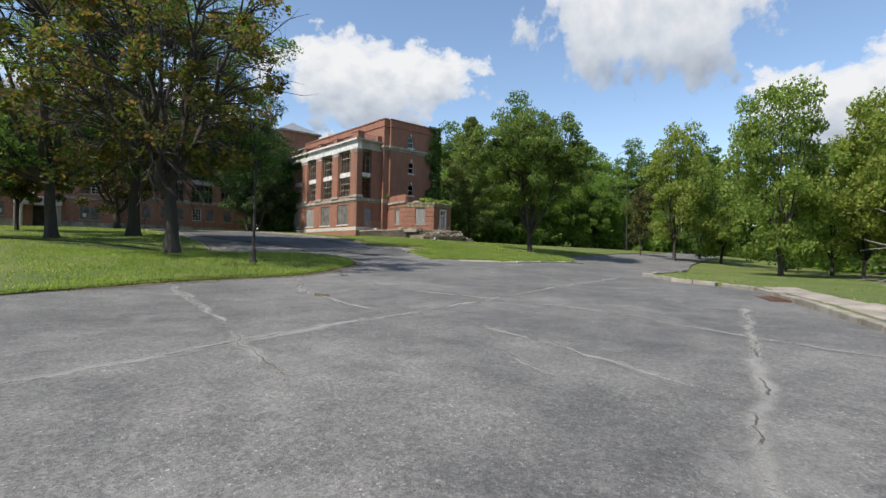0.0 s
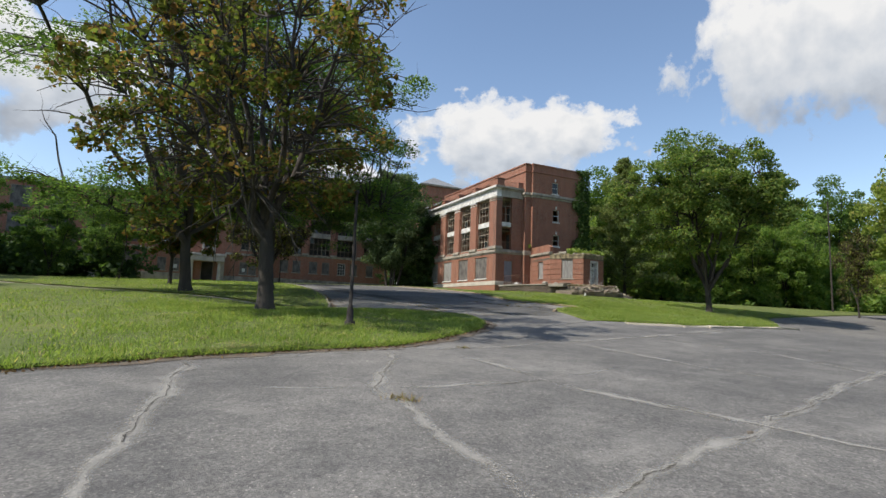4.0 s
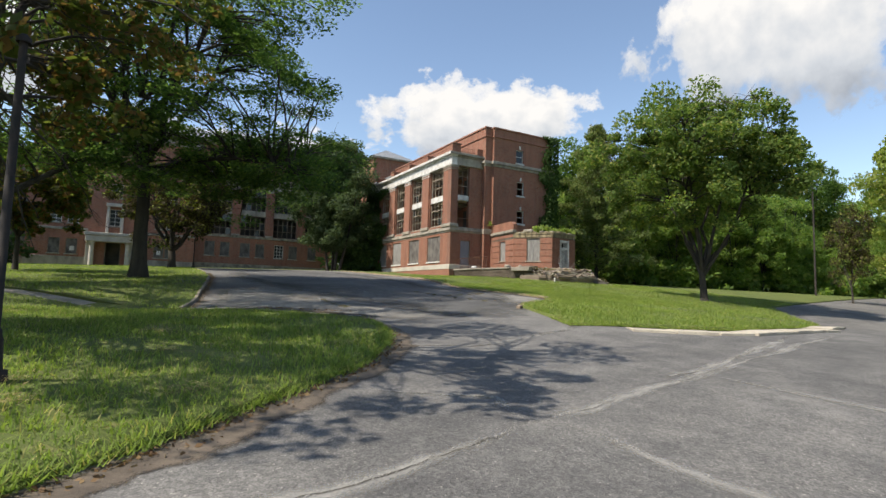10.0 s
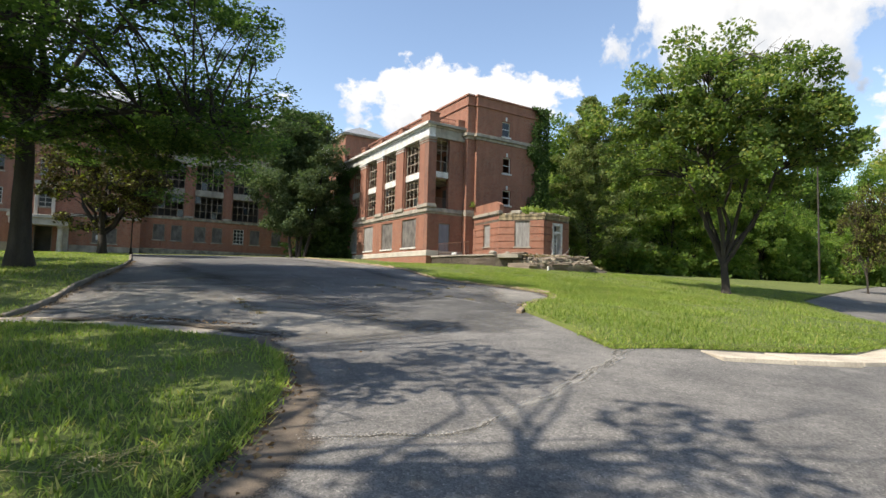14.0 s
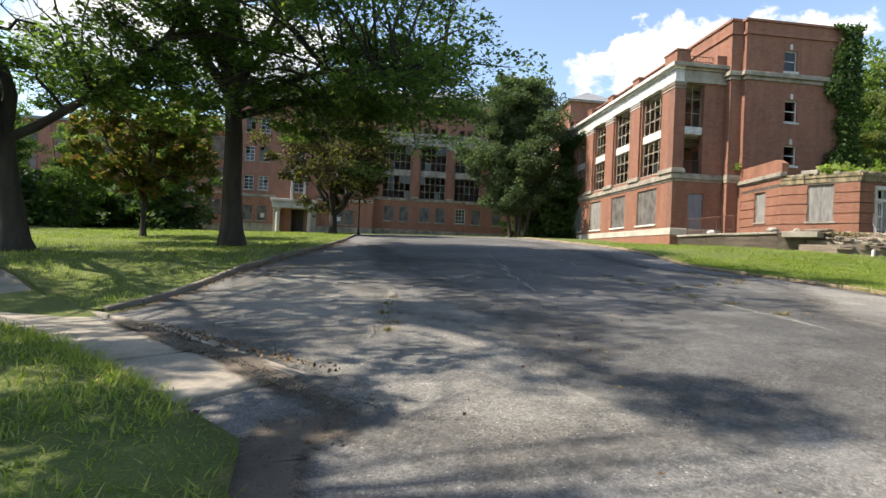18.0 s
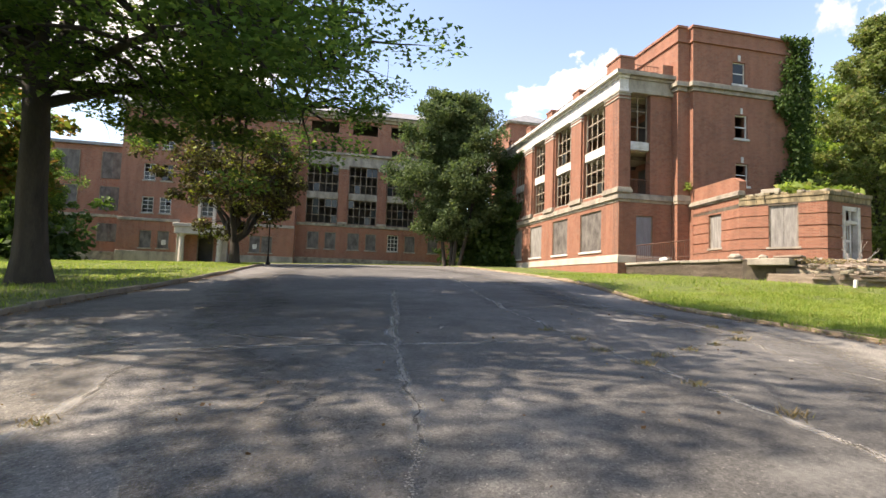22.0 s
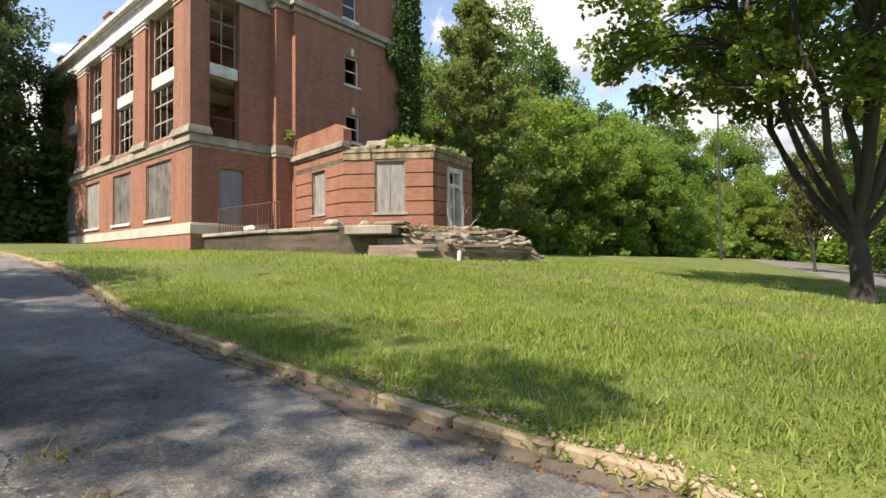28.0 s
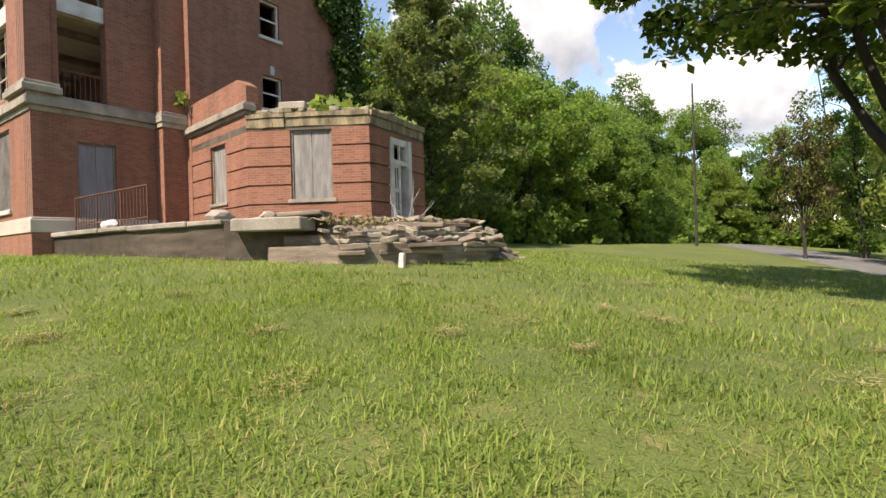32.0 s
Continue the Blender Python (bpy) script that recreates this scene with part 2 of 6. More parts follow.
IRON = plain("black_painted_iron", (0.014, 0.012, 0.011), (0.034, 0.024, 0.018), 6.0, 0.9, 0.0)
BARK = plain("grey_brown_bark", (0.032, 0.026, 0.021), (0.065, 0.054, 0.043), 2.5, 0.95, fine=28, relief=1.0, stretch=(1, 1, 0.25))
BARK_PALE = plain("pale_dead_wood", (0.38, 0.36, 0.33), (0.22, 0.2, 0.18), 2.5, 0.9, stretch=(1, 1, 0.3))
DIRT = plain("leaf_litter_and_soil", (0.15, 0.122, 0.09), (0.075, 0.06, 0.045), 3.0, 1.0, fine=60, relief=1.0)
CRACK = plain("sandy_crack_fill", (0.4, 0.375, 0.33), (0.29, 0.27, 0.235), 2.2, 1.0, fine=60)
CRACK_DARK = plain("open_dark_crack", (0.045, 0.042, 0.036), (0.085, 0.075, 0.055), 3.0, 1.0, fine=60)
SANDY = frayed_out(asphalt_material("sandy_worn_asphalt", (0.16, 0.15, 0.132), (0.235, 0.22, 0.192), (0.32, 0.298, 0.252), 0.8), 0.6, [(0.45, (0, 0, 0)), (0.95, (1, 1, 1))], 0.25)
BAND = frayed_out(plain("pale_crack_wear", (0.36, 0.343, 0.31), (0.25, 0.238, 0.213), 1.4, 0.95, fine=70, relief=0.6), 0.55, [(0.6, (0, 0, 0)), (1.0, (0.82, 0.82, 0.82))], 0.35)
# drive asphalt with most of the tree shade put into its darker colour
PATCH = frayed_out(asphalt_material("shade_darkened_asphalt", (0.072, 0.07, 0.066), (0.135, 0.131, 0.123), (0.23, 0.222, 0.203), 0.5), 0.62, [(0.45, (0, 0, 0)), (0.95, (1, 1, 1))], 0.25)
GLASS = glass_material()
LEAF_MAPLE = leaf("maple_leaves", (0.05, 0.065, 0.016), (0.12, 0.14, 0.034), (0.17, 0.1, 0.04), 0.38, 0.55)
LEAF_OAK = leaf("deep_green_leaves", (0.05, 0.09, 0.028), (0.11, 0.175, 0.05), (0.17, 0.23, 0.056), 0.12, 0.62)
LEAF_LAWN = leaf("glossy_green_leaves", (0.075, 0.12, 0.034), (0.155, 0.22, 0.055), (0.24, 0.25, 0.07), 0.16, 0.45)
LEAF_FRESH = leaf("fresh_green_leaves", (0.12, 0.18, 0.04), (0.23, 0.3, 0.07), (0.3, 0.31, 0.08), 0.16, 0.48)
LEAF_YELLOW = leaf("yellow_green_leaves", (0.14, 0.19, 0.04), (0.27, 0.32, 0.07), (0.34, 0.31, 0.1), 0.15, 0.45)
LEAF_PURPLE = leaf("dark_purple_leaves", (0.04, 0.032, 0.02), (0.095, 0.08, 0.028), (0.18, 0.21, 0.035), 0.25, 0.25)
LEAF_HOLLY = leaf("dull_evergreen_leaves", (0.05, 0.078, 0.036), (0.1, 0.14, 0.062), (0.13, 0.16, 0.075), 0.1, 0.35)
LEAF_CEDAR = leaf("juniper_sprays", (0.1, 0.135, 0.045), (0.17, 0.21, 0.07), (0.2, 0.19, 0.085), 0.15, 0.4)
LEAF_VINE = leaf("ivy_leaves", (0.035, 0.065, 0.02), (0.07, 0.12, 0.032), (0.1, 0.16, 0.04), 0.1, 0.4)
LEAF_WOOD = leaf("woodland_leaves", (0.105, 0.17, 0.045), (0.21, 0.3, 0.075), (0.26, 0.3, 0.085), 0.14, 0.6)
GRASS = leaf("grass_blades", (0.116, 0.18, 0.036), (0.275, 0.345, 0.08), (0.4, 0.36, 0.14), 0.09, 0.42)
STRAW = leaf("dead_straw", (0.27, 0.2, 0.09), (0.42, 0.33, 0.16), (0.5, 0.42, 0.23), 0.2, 0.2)
WEED = leaf("half_dead_weeds", (0.13, 0.1, 0.05), (0.26, 0.19, 0.1), (0.16, 0.17, 0.055), 0.25, 0.2)
DRY = leaf("dead_brown_leaves", (0.09, 0.05, 0.025), (0.2, 0.12, 0.06), (0.26, 0.17, 0.08), 0.3, 0.1)

# ---- building tools ----
def lump(x, y, cx, cy, s):
    return math.exp(-(((x - cx) / s) ** 2 + ((y - cy) / s) ** 2))


def ground_z(x, y):
    """The lie of the land, which climbs from the court to the buildings."""
    x, y = min(max(x, -12.0), 46.0), min(max(y, -6.0), 88.0)
    z = 0.9507 + 0.00928 * x + 0.01467 * y + 0.000121 * x * x + 0.000558 * x * y + 0.00113 * y * y
    z += -9.21e-6 * x**3 + 2.72e-6 * x * x * y - 4.61e-6 * x * y * y - 8.8e-6 * y**3
    z += 0.45 * lump(x, y, 37, 46, 8) - 0.4 * lump(x, y, 8, 32.5, 4) - 0.6 * lump(x, y, 42, 22, 9) + 0.22 * lump(x, y, 5, 22, 4)
    return z + 0.15 * lump(x, y, 21, 28, 3.5) - 0.2 * lump(x, y, 27.5, 41, 4)


def ground_many(x, y):
    x, y = np.clip(x, -12.0, 46.0), np.clip(y, -6.0, 88.0)
    z = 0.9507 + 0.00928 * x + 0.01467 * y + 0.000121 * x * x + 0.000558 * x * y + 0.00113 * y * y
    z += -9.21e-6 * x**3 + 2.72e-6 * x * x * y - 4.61e-6 * x * y * y - 8.8e-6 * y**3
    lm = lambda cx, cy, s: np.exp(-(((x - cx) / s) ** 2 + ((y - cy) / s) ** 2))
    z += 0.45 * lm(37, 46, 8) - 0.4 * lm(8, 32.5, 4) - 0.6 * lm(42, 22, 9) + 0.22 * lm(5, 22, 4)
    return z + 0.15 * lm(21, 28, 3.5) - 0.2 * lm(27.5, 41, 4)


def part(name, bm, material, parent=None, label=""):
    """Links a bmesh as one mesh object under a thing or a part."""
    me = bpy.data.meshes.new(name)
    bm.to_mesh(me)
    bm.free()
    me.materials.append(material)
    ob = new(name, me)
    ob.parent = parent
    return tagged(ob, label)


def raw(name, verts, faces, material, parent=None, smooth=False):
    """Links a mesh from arrays: verts (n, 3), faces (m, k)."""
    verts, faces = np.asarray(verts, np.float32), np.asarray(faces, np.int32)
    me = bpy.data.meshes.new(name)
    me.vertices.add(len(verts))
    me.vertices.foreach_set("co", verts.ravel())
    me.loops.add(faces.size)
    me.loops.foreach_set("vertex_index", faces.ravel())
    me.polygons.add(len(faces))
    me.polygons.foreach_set("loop_start", np.arange(0, faces.size, faces.shape[1], dtype=np.int32))
    me.polygons.foreach_set("loop_total", np.full(len(faces), faces.shape[1], np.int32))
    if smooth:
        me.polygons.foreach_set("use_smooth", np.ones(len(faces), bool))
    me.update(calc_edges=True)
    me.materials.append(material)
    ob = new(name, me)
    ob.parent = parent
    return ob


def thing(name, label, category, group="", kind="", at=(0, 0, 0)):
    ob = new(name)
    ob.empty_display_size = 0.3
    ob.location = at
    return tagged(ob, label, category, group, kind)


def box(bm, x0, x1, y0, y1, z0, z1, bev=0.0):
    vs = [bm.verts.new((x, y, z)) for z in (z0, z1) for x, y in ((x0, y0), (x1, y0), (x1, y1), (x0, y1))]
    fs = [bm.faces.new([vs[i] for i in q]) for q in ((3, 2, 1, 0), (4, 5, 6, 7), (0, 1, 5, 4), (1, 2, 6, 5), (2, 3, 7, 6), (3, 0, 4, 7))]
    if bev:
        bmesh.ops.bevel(bm, geom=list({e for f in fs for e in f.edges}), offset=bev, segments=1, affect="EDGES")
    return vs


def boxes(*specs, bev=0.0):
    bm = bmesh.new()
    for s in specs:
        box(bm, *s, bev=bev)
    return bm


def turned(bm, m):
    bmesh.ops.transform(bm, matrix=m, verts=bm.verts)
    return bm


def prism(poly, z0, z1):
    """An upright prism over a polygon."""
    bm = bmesh.new()
    lo, hi = [bm.verts.new((x, y, z0)) for x, y in poly], [bm.verts.new((x, y, z1)) for x, y in poly]
    bm.faces.new(hi), bm.faces.new(lo[::-1])
    for i in range(len(poly)):
        j = (i + 1) % len(poly)
        bm.faces.new((lo[i], lo[j], hi[j], hi[i]))
    bmesh.ops.recalc_face_normals(bm, faces=bm.faces)
    return bm


def wall_bm(u0, u1, z0, z1, d0, d1, holes):
    """A wall along local x from u0 to u1, thickness from y = d0 to d1, with holes (ua, ub, za, zb)."""
    bm = bmesh.new()
    us = sorted({u0, u1, *(round(v, 4) for h in holes for v in h[:2] if u0 < v < u1)})
    zs = sorted({z0, z1, *(round(v, 4) for h in holes for v in h[2:] if z0 < v < z1)})
    solid = {(i, j) for i in range(len(us) - 1) for j in range(len(zs) - 1)
             if not any(h[0] < (us[i] + us[i + 1]) / 2 < h[1] and h[2] < (zs[j] + zs[j + 1]) / 2 < h[3] for h in holes)}
    seen = {}

    def vert(i, j, d):
        if (i, j, d) not in seen:
            seen[i, j, d] = bm.verts.new((us[i], d, zs[j]))
        return seen[i, j, d]

    for i, j in solid:
        ring = ((i, j), (i + 1, j), (i + 1, j + 1), (i, j + 1))
        bm.faces.new([vert(*p, d0) for p in ring])
        bm.faces.new([vert(*p, d1) for p in ring[::-1]])
        for (a, b), near in (((0, 1), (i, j - 1)), ((1, 2), (i + 1, j)), ((2, 3), (i, j + 1)), ((3, 0), (i - 1, j))):
            if near not in solid:
                p, q = ring[a], ring[b]
                bm.faces.new((vert(*q, d0), vert(*p, d0), vert(*p, d1), vert(*q, d1)))
    return bm


def frame_m(origin, angle):
    """Local x along the wall, local y into the building."""
    return pose(origin[0], origin[1], 0, 0, 0, angle)


def clip_cell(poly, x0, x1, y0, y1):
    for axis, limit, sign in ((0, x0, 1), (0, x1, -1), (1, y0, 1), (1, y1, -1)):
        out = []
        for p, q in zip(poly, poly[1:] + poly[:1]):
            a, b = sign * (p[axis] - limit), sign * (q[axis] - limit)
            if a >= 0:
                out.append(p)
            if (a >= 0) != (b >= 0):
                k = a / (a - b)
                out.append((p[0] + k * (q[0] - p[0]), p[1] + k * (q[1] - p[1])))
        poly = out
        if len(poly) < 3:
            return []
    return poly


def sheet(name, poly, step, lift, material, skirt=0.0, wobble=0.0):
    """Ground cover over a polygon that follows the land, with a skirt down its edge."""
    bm = bmesh.new()
    seen = {}

    def vert(x, y, dz=0.0):
        key = (round(x, 3), round(y, 3), dz)
        if key not in seen:
            z = ground_z(x, y) + lift - dz
            if wobble and not dz:
                z += wobble * noise.noise((x * 0.6, y * 0.6, 1.7))
            seen[key] = bm.verts.new((x, y, z))
        return seen[key]

    xs, ys = [p[0] for p in poly], [p[1] for p in poly]
    for i in range(int(math.floor(min(xs) / step)), int(math.ceil(max(xs) / step))):
        for j in range(int(math.floor(min(ys) / step)), int(math.ceil(max(ys) / step))):
            cell = clip_cell(list(poly), i * step, (i + 1) * step, j * step, (j + 1) * step)
            vs = []
            for p in cell:
                v = vert(*p)
                if v not in vs:
                    vs.append(v)
            if len(vs) > 2 and abs(sum(a.co.x * b.co.y - b.co.x * a.co.y for a, b in zip(vs, vs[1:] + vs[:1]))) > 1e-5:
                try:
                    bm.faces.new(vs)
                except ValueError:
                    pass
    if skirt:
        for e in [e for e in bm.edges if len(e.link_faces) == 1]:
            a, b = e.verts
            c, d = vert(b.co.x, b.co.y, skirt), vert(a.co.x, a.co.y, skirt)
            try:
                bm.faces.new((a, b, c, d))
            except ValueError:
                pass
    bmesh.ops.recalc_face_normals(bm, faces=bm.faces)
    for f in bm.faces:
        f.smooth = True
        if abs(f.normal.z) > 0.5 and f.normal.z < 0:
            f.normal_flip()
    return part(name, bm, material)


def tubes(lines, sides=6):
    """Vertices and faces of tapered tubes along lines of (points, radii)."""
    vs, fs, n0 = [], [], 0
    turn = np.linspace(0, 2 * np.pi, sides, endpoint=False)
    for pts, rad in lines:
        pts, rad = np.asarray(pts, float), np.asarray(rad, float)
        d = np.gradient(pts, axis=0)
        d /= np.linalg.norm(d, axis=1)[:, None] + 1e-9
        ref = np.where(np.abs(d[:, 2:3]) > 0.9, [[1.0, 0, 0]], [[0, 0, 1.0]])
        u = np.cross(d, ref)
        u /= np.linalg.norm(u, axis=1)[:, None] + 1e-9
        v = np.cross(d, u)
        ring = pts[:, None] + rad[:, None, None] * (np.cos(turn)[None, :, None] * u[:, None] + np.sin(turn)[None, :, None] * v[:, None])
        vs.append(ring.reshape(-1, 3))
        k = len(pts)
        a = n0 + np.arange(k - 1)[:, None] * sides + np.arange(sides)[None]
        b = n0 + np.arange(k - 1)[:, None] * sides + (np.arange(sides)[None] + 1) % sides
        fs.append(np.stack([a, b, b + sides, a + sides], -1).reshape(-1, 4))
        n0 += k * sides
    return np.concatenate(vs), np.concatenate(fs)


def leaf_quads(rng, centres, size, flat=0.0, long=1.6, three=False, level=0.0):
    """One diamond for each centre, or one triangle for leaves that stay far off. level: how far the leaves lie level."""
    n = len(centres)
    d = rng.normal(size=(n, 3))
    if level:
        up = rng.normal(size=(n, 3)) * (1 - level) + np.array([0, 0, 1.0]) * level
        up /= np.linalg.norm(up, axis=1)[:, None]
        d = np.cross(d, up)
        d[:, 2] -= 0.15
    else:
        d[:, 2] = d[:, 2] * (1 - flat) - 0.35
        up = rng.normal(size=(n, 3))
    d /= np.linalg.norm(d, axis=1)[:, None] + 1e-9
    w = np.cross(d, up)
    w /= np.linalg.norm(w, axis=1)[:, None] + 1e-9
    s = size * rng.uniform(0.6, 1.35, (n, 1))
    vs = np.stack([centres - d * s * long / 2, centres + w * s / 2, centres + d * s * long / 2, centres - w * s / 2], 1)
    if three:
        return vs[:, (0, 1, 3)].reshape(-1, 3), np.arange(3 * n).reshape(-1, 3)
    return vs.reshape(-1, 3), np.arange(4 * n).reshape(-1, 4)


def in_clumps(rng, middles, count, spread, squash=0.75):
    """Points in bounded clumps round the given middles, thickest in the outer and upper shell of each."""
    share = rng.integers(0, len(middles), count)
    d = rng.normal(size=(count, 3))
    d[:, 2] = np.where(d[:, 2] < 0, d[:, 2] * 0.55, d[:, 2])
    d /= np.linalg.norm(d, axis=1)[:, None] + 1e-9
    big = rng.uniform(0.6, 1.35, len(middles))[share]
    r = spread * big * rng.uniform(0.05, 1.0, count) ** 0.45 * 1.55
    return middles[share] + d * r[:, None] * (1, 1, squash)


def limb(rng, start, way, length, r0, r1, rise=0.15, steps=7, kink=0.12):
    pts, p, d = [np.array(start, float)], np.array(start, float), np.array(way, float) / np.linalg.norm(way)
    for _ in range(steps):
        d = d + rng.normal(scale=kink, size=3) + np.array([0, 0, rise / steps])
        d /= np.linalg.norm(d)
        p = p + d * length / steps
        pts.append(p.copy())
    return np.array(pts), np.linspace(r0, r1, steps + 1)


def broadleaf(name, label, at, trunk_r, fork, crown, leaves, leaf_size, foliage, bark=None, seed=1, mains=6, clusters=150, bare=0.0, dead=0, shift=(0, 0), clump=0.1, category="tree",
              low_limbs=(), droop=0.35, ragged=0.3, twigs=3, sides=6, three=False, squash=0.75, level=0.55, hollow=0.0):
    """A tree: a trunk that forks into main limbs, boughs from these to clumps of leaves all through an uneven crown.
    crown: height of its middle, radius, half height. dead: bare boughs. low_limbs: (azimuth, height, length)."""
    rng = np.random.default_rng(seed)
    t = thing(name, label, category, at=at)
    mid, rad, half = crown
    centre = np.array([shift[0], shift[1], mid])
    lines, mains_pts = [], []
    pts, r = limb(rng, (0, 0, -0.2), (shift[0] * 0.02, shift[1] * 0.02, 1), fork + 0.3, trunk_r * 1.1, trunk_r * 0.82, 0, 7, 0.03)
    r[0] *= 1.55
    r[1] *= 1.12
    lines.append((pts, r))
    top = pts[-1]
    for i in range(mains):
        az = 2 * math.pi * i / mains + rng.uniform(-0.4, 0.4)
        out = rng.uniform(0.35, 0.72) if i else 0.1
        goal = centre + np.array([math.cos(az) * rad * out, math.sin(az) * rad * out, half * rng.uniform(0.35, 0.8)])
        k = np.linspace(0, 1, 9)[:, None]
        bow = top + np.array([(goal - top)[0] * 0.75, (goal - top)[1] * 0.75, (goal - top)[2] * 0.42])
        line = (1 - k) ** 2 * (top - (0, 0, 0.25 * (i % 3))) + 2 * k * (1 - k) * bow + k * k * goal
        line[1:-1] += rng.normal(scale=rad * 0.022, size=(7, 3))
        lines.append((line, np.linspace(trunk_r * rng.uniform(0.42, 0.62), 0.035, 9)))
        mains_pts.append(line)
    for az, h, ln in low_limbs:
        start = np.array([0, 0, h]) if h < fork else top
        way = (math.cos(radians(az)), math.sin(radians(az)), 0.3)
        line, lr = limb(rng, start, way, ln, trunk_r * 0.45, 0.05, droop, 8, 0.09)
        lines.append((line, lr))
        mains_pts.append(line)
    nodes = np.concatenate([m[2:] for m in mains_pts])
    d = rng.normal(size=(clusters, 3))
    d /= np.linalg.norm(d, axis=1)[:, None]
    dist = rng.uniform(0.12, 1.0, clusters) ** (0.45 - 0.2 * hollow)
    d = np.where((d[:, 2:] < -0.2) & (rng.uniform(size=(clusters, 1)) < hollow), d * (1, 1, -1), d)  # an open crown is thin below
    bumps = np.array([min(1.16, 1 + ragged * 2 * noise.noise((a[0] * 1.9 + seed, a[1] * 1.9, a[2] * 1.9))) for a in d])
    tips = centre + d * (dist * bumps)[:, None] * (rad, rad, half)
    low = [m[3:] for m in mains_pts[mains:] for _ in range(6)]
    if low:
        low = np.concatenate(low)
        tips = np.concatenate([tips, low + rng.normal(size=low.shape) * (1.5, 1.5, 0.9) + (0, 0, 0.2)])
    for n, tip in enumerate(tips):
        near = nodes[np.argmin(np.linalg.norm(nodes - tip, axis=1) + 0.6 * np.maximum(0, nodes[:, 2] - tip[2] + 0.5))]
        k = np.linspace(0, 1, 5)[:, None]
        line = near + (tip - near) * k + np.array([0, 0, 1.0]) * (np.sin(k * np.pi) * 0.12 * np.linalg.norm(tip - near))
        line[1:-1] += rng.normal(scale=0.06 * rad / 6, size=(3, 3))
        lines.append((line, np.linspace(0.05, 0.012, 5) * (rad / 7)))
        for _ in range(twigs):
            w, wr = limb(rng, line[rng.integers(2, 5)], rng.normal(size=3) + (0, 0, 0.3), rad * 0.13, 0.013, 0.004, 0, 3, 0.2)
            lines.append((w, wr))
    for _ in range(dead):
        near = nodes[rng.integers(len(nodes))]
        w, wr = limb(rng, near, (near - centre) / rad + rng.normal(scale=0.35, size=3), rad * rng.uniform(0.3, 0.65), 0.035, 0.006, 0.1, 6, 0.16)
        lines.append((w, wr))
        for _ in range(4):
            q, qr = limb(rng, w[rng.integers(2, 6)], w[-1] - w[0] + rng.normal(scale=0.8, size=3), rad * 0.14, 0.014, 0.004, 0, 3, 0.2)
            lines.append((q, qr))
    v, f = tubes(lines, sides)
    raw("trunk", v, f, bark or BARK, t, True)
    keep = tips[(rng.uniform(size=len(tips)) >= bare) | (np.arange(len(tips)) >= clusters)]
    c = in_clumps(rng, keep, leaves, clump * rad, squash)
    c[:, 2] = np.maximum(c[:, 2], 0.4)
    v, f = leaf_quads(rng, c, leaf_size, three=three, level=level)
    raw("crown", v, f, foliage, t)
    return t


def spire(name, label, at, height, radius, leaves, leaf_size, foliage, seed=1, low=0.06, power=0.8, stems=1, category="tree", bark=None):
    """A dense evergreen: whorls of branches with sprays, in a ragged column or cone."""
    rng = np.random.default_rng(seed)
    t = thing(name, label, category, at=at)
    lines = []
    for s in range(stems):
        o = rng.normal(scale=0.35, size=2) * (stems > 1)
        pts, rad = limb(rng, (o[0], o[1], -0.2), (o[0] * 0.2, o[1] * 0.2, 1), height * 0.96, 0.2 if stems > 1 else 0.24, 0.02, 0, 9, 0.03)
        lines.append((pts, rad))
    ends = []
    n = 150
    for i in range(n):
        k = low + (1 - low) * (i + rng.uniform()) / n
        shape = (1 - k) ** power if power < 3 else math.sqrt(max(0, 1 - ((k - 0.42) / 0.6) ** 2))
        r = radius * shape * rng.uniform(0.55, 1.2)
        az = i * 2.4 + rng.uniform(-0.4, 0.4)
        b_pts, b_rad = limb(rng, (0, 0, k * height), (math.cos(az), math.sin(az), 0.35), max(r, 0.3), 0.035, 0.006, 0.15, 4, 0.14)
        lines.append((b_pts, b_rad))
        for q in (1, 2, 3, 4, 4):
            ends.append((b_pts[q], r))
    v, f = tubes(lines, 5)
    raw("trunk", v, f, bark or BARK, t, True)
    pos = np.array([e[0] for e in ends])
    c = in_clumps(rng, pos, leaves, 0.6 if stems > 1 else 0.38, 0.75)
    c[:, 2] = np.maximum(c[:, 2], 0.3)
    v, f = leaf_quads(rng, c, leaf_size, 0.2, three=True, level=0.45)
    raw("crown", v, f, foliage, t)
    return t

# ---- ground, road, lawns ----
def far_ground():
    bm = bmesh.new()
    ticks = [-2500, -900, -400, -200, -120, -80, *range(-60, 121, 5), 160, 240, 450, 900, 2500]
    grid = [[bm.verts.new((x, y, ground_z(x, y) - 0.12)) for x in ticks] for y in ticks]
    for r0, r1 in zip(grid, grid[1:]):
        for a, b, c, d in zip(r0, r0[1:], r1[1:], r1):
            bm.faces.new((a, b, c, d)).smooth = True
    return tagged(part("ground", bm, LAWN), "grassy ground that runs out to the woods", "ground", kind="structure")


far_ground()
ASPHALT_AREA = [(-60, -45), (5, -45), (1.5, -12), (4.5, -3.5), (9.4, 0.1), (14.4, 2.9), (19.6, 5.9), (20.5, 7.2), (20.8, 9.2), (22.6, 11.6), (30, 13.2), (46, 20), (62, 26.5),
                (112, 42), (112, 50), (80, 41.5), (57, 35.2), (45, 31.7), (39, 27.2), (34, 23.2), (29, 24), (29, 79), (-60, 79)]
tagged(sheet("road", ASPHALT_AREA, 1.0, 0.0, ASPHALT), "cracked grey asphalt court and drive", "road", kind="structure")

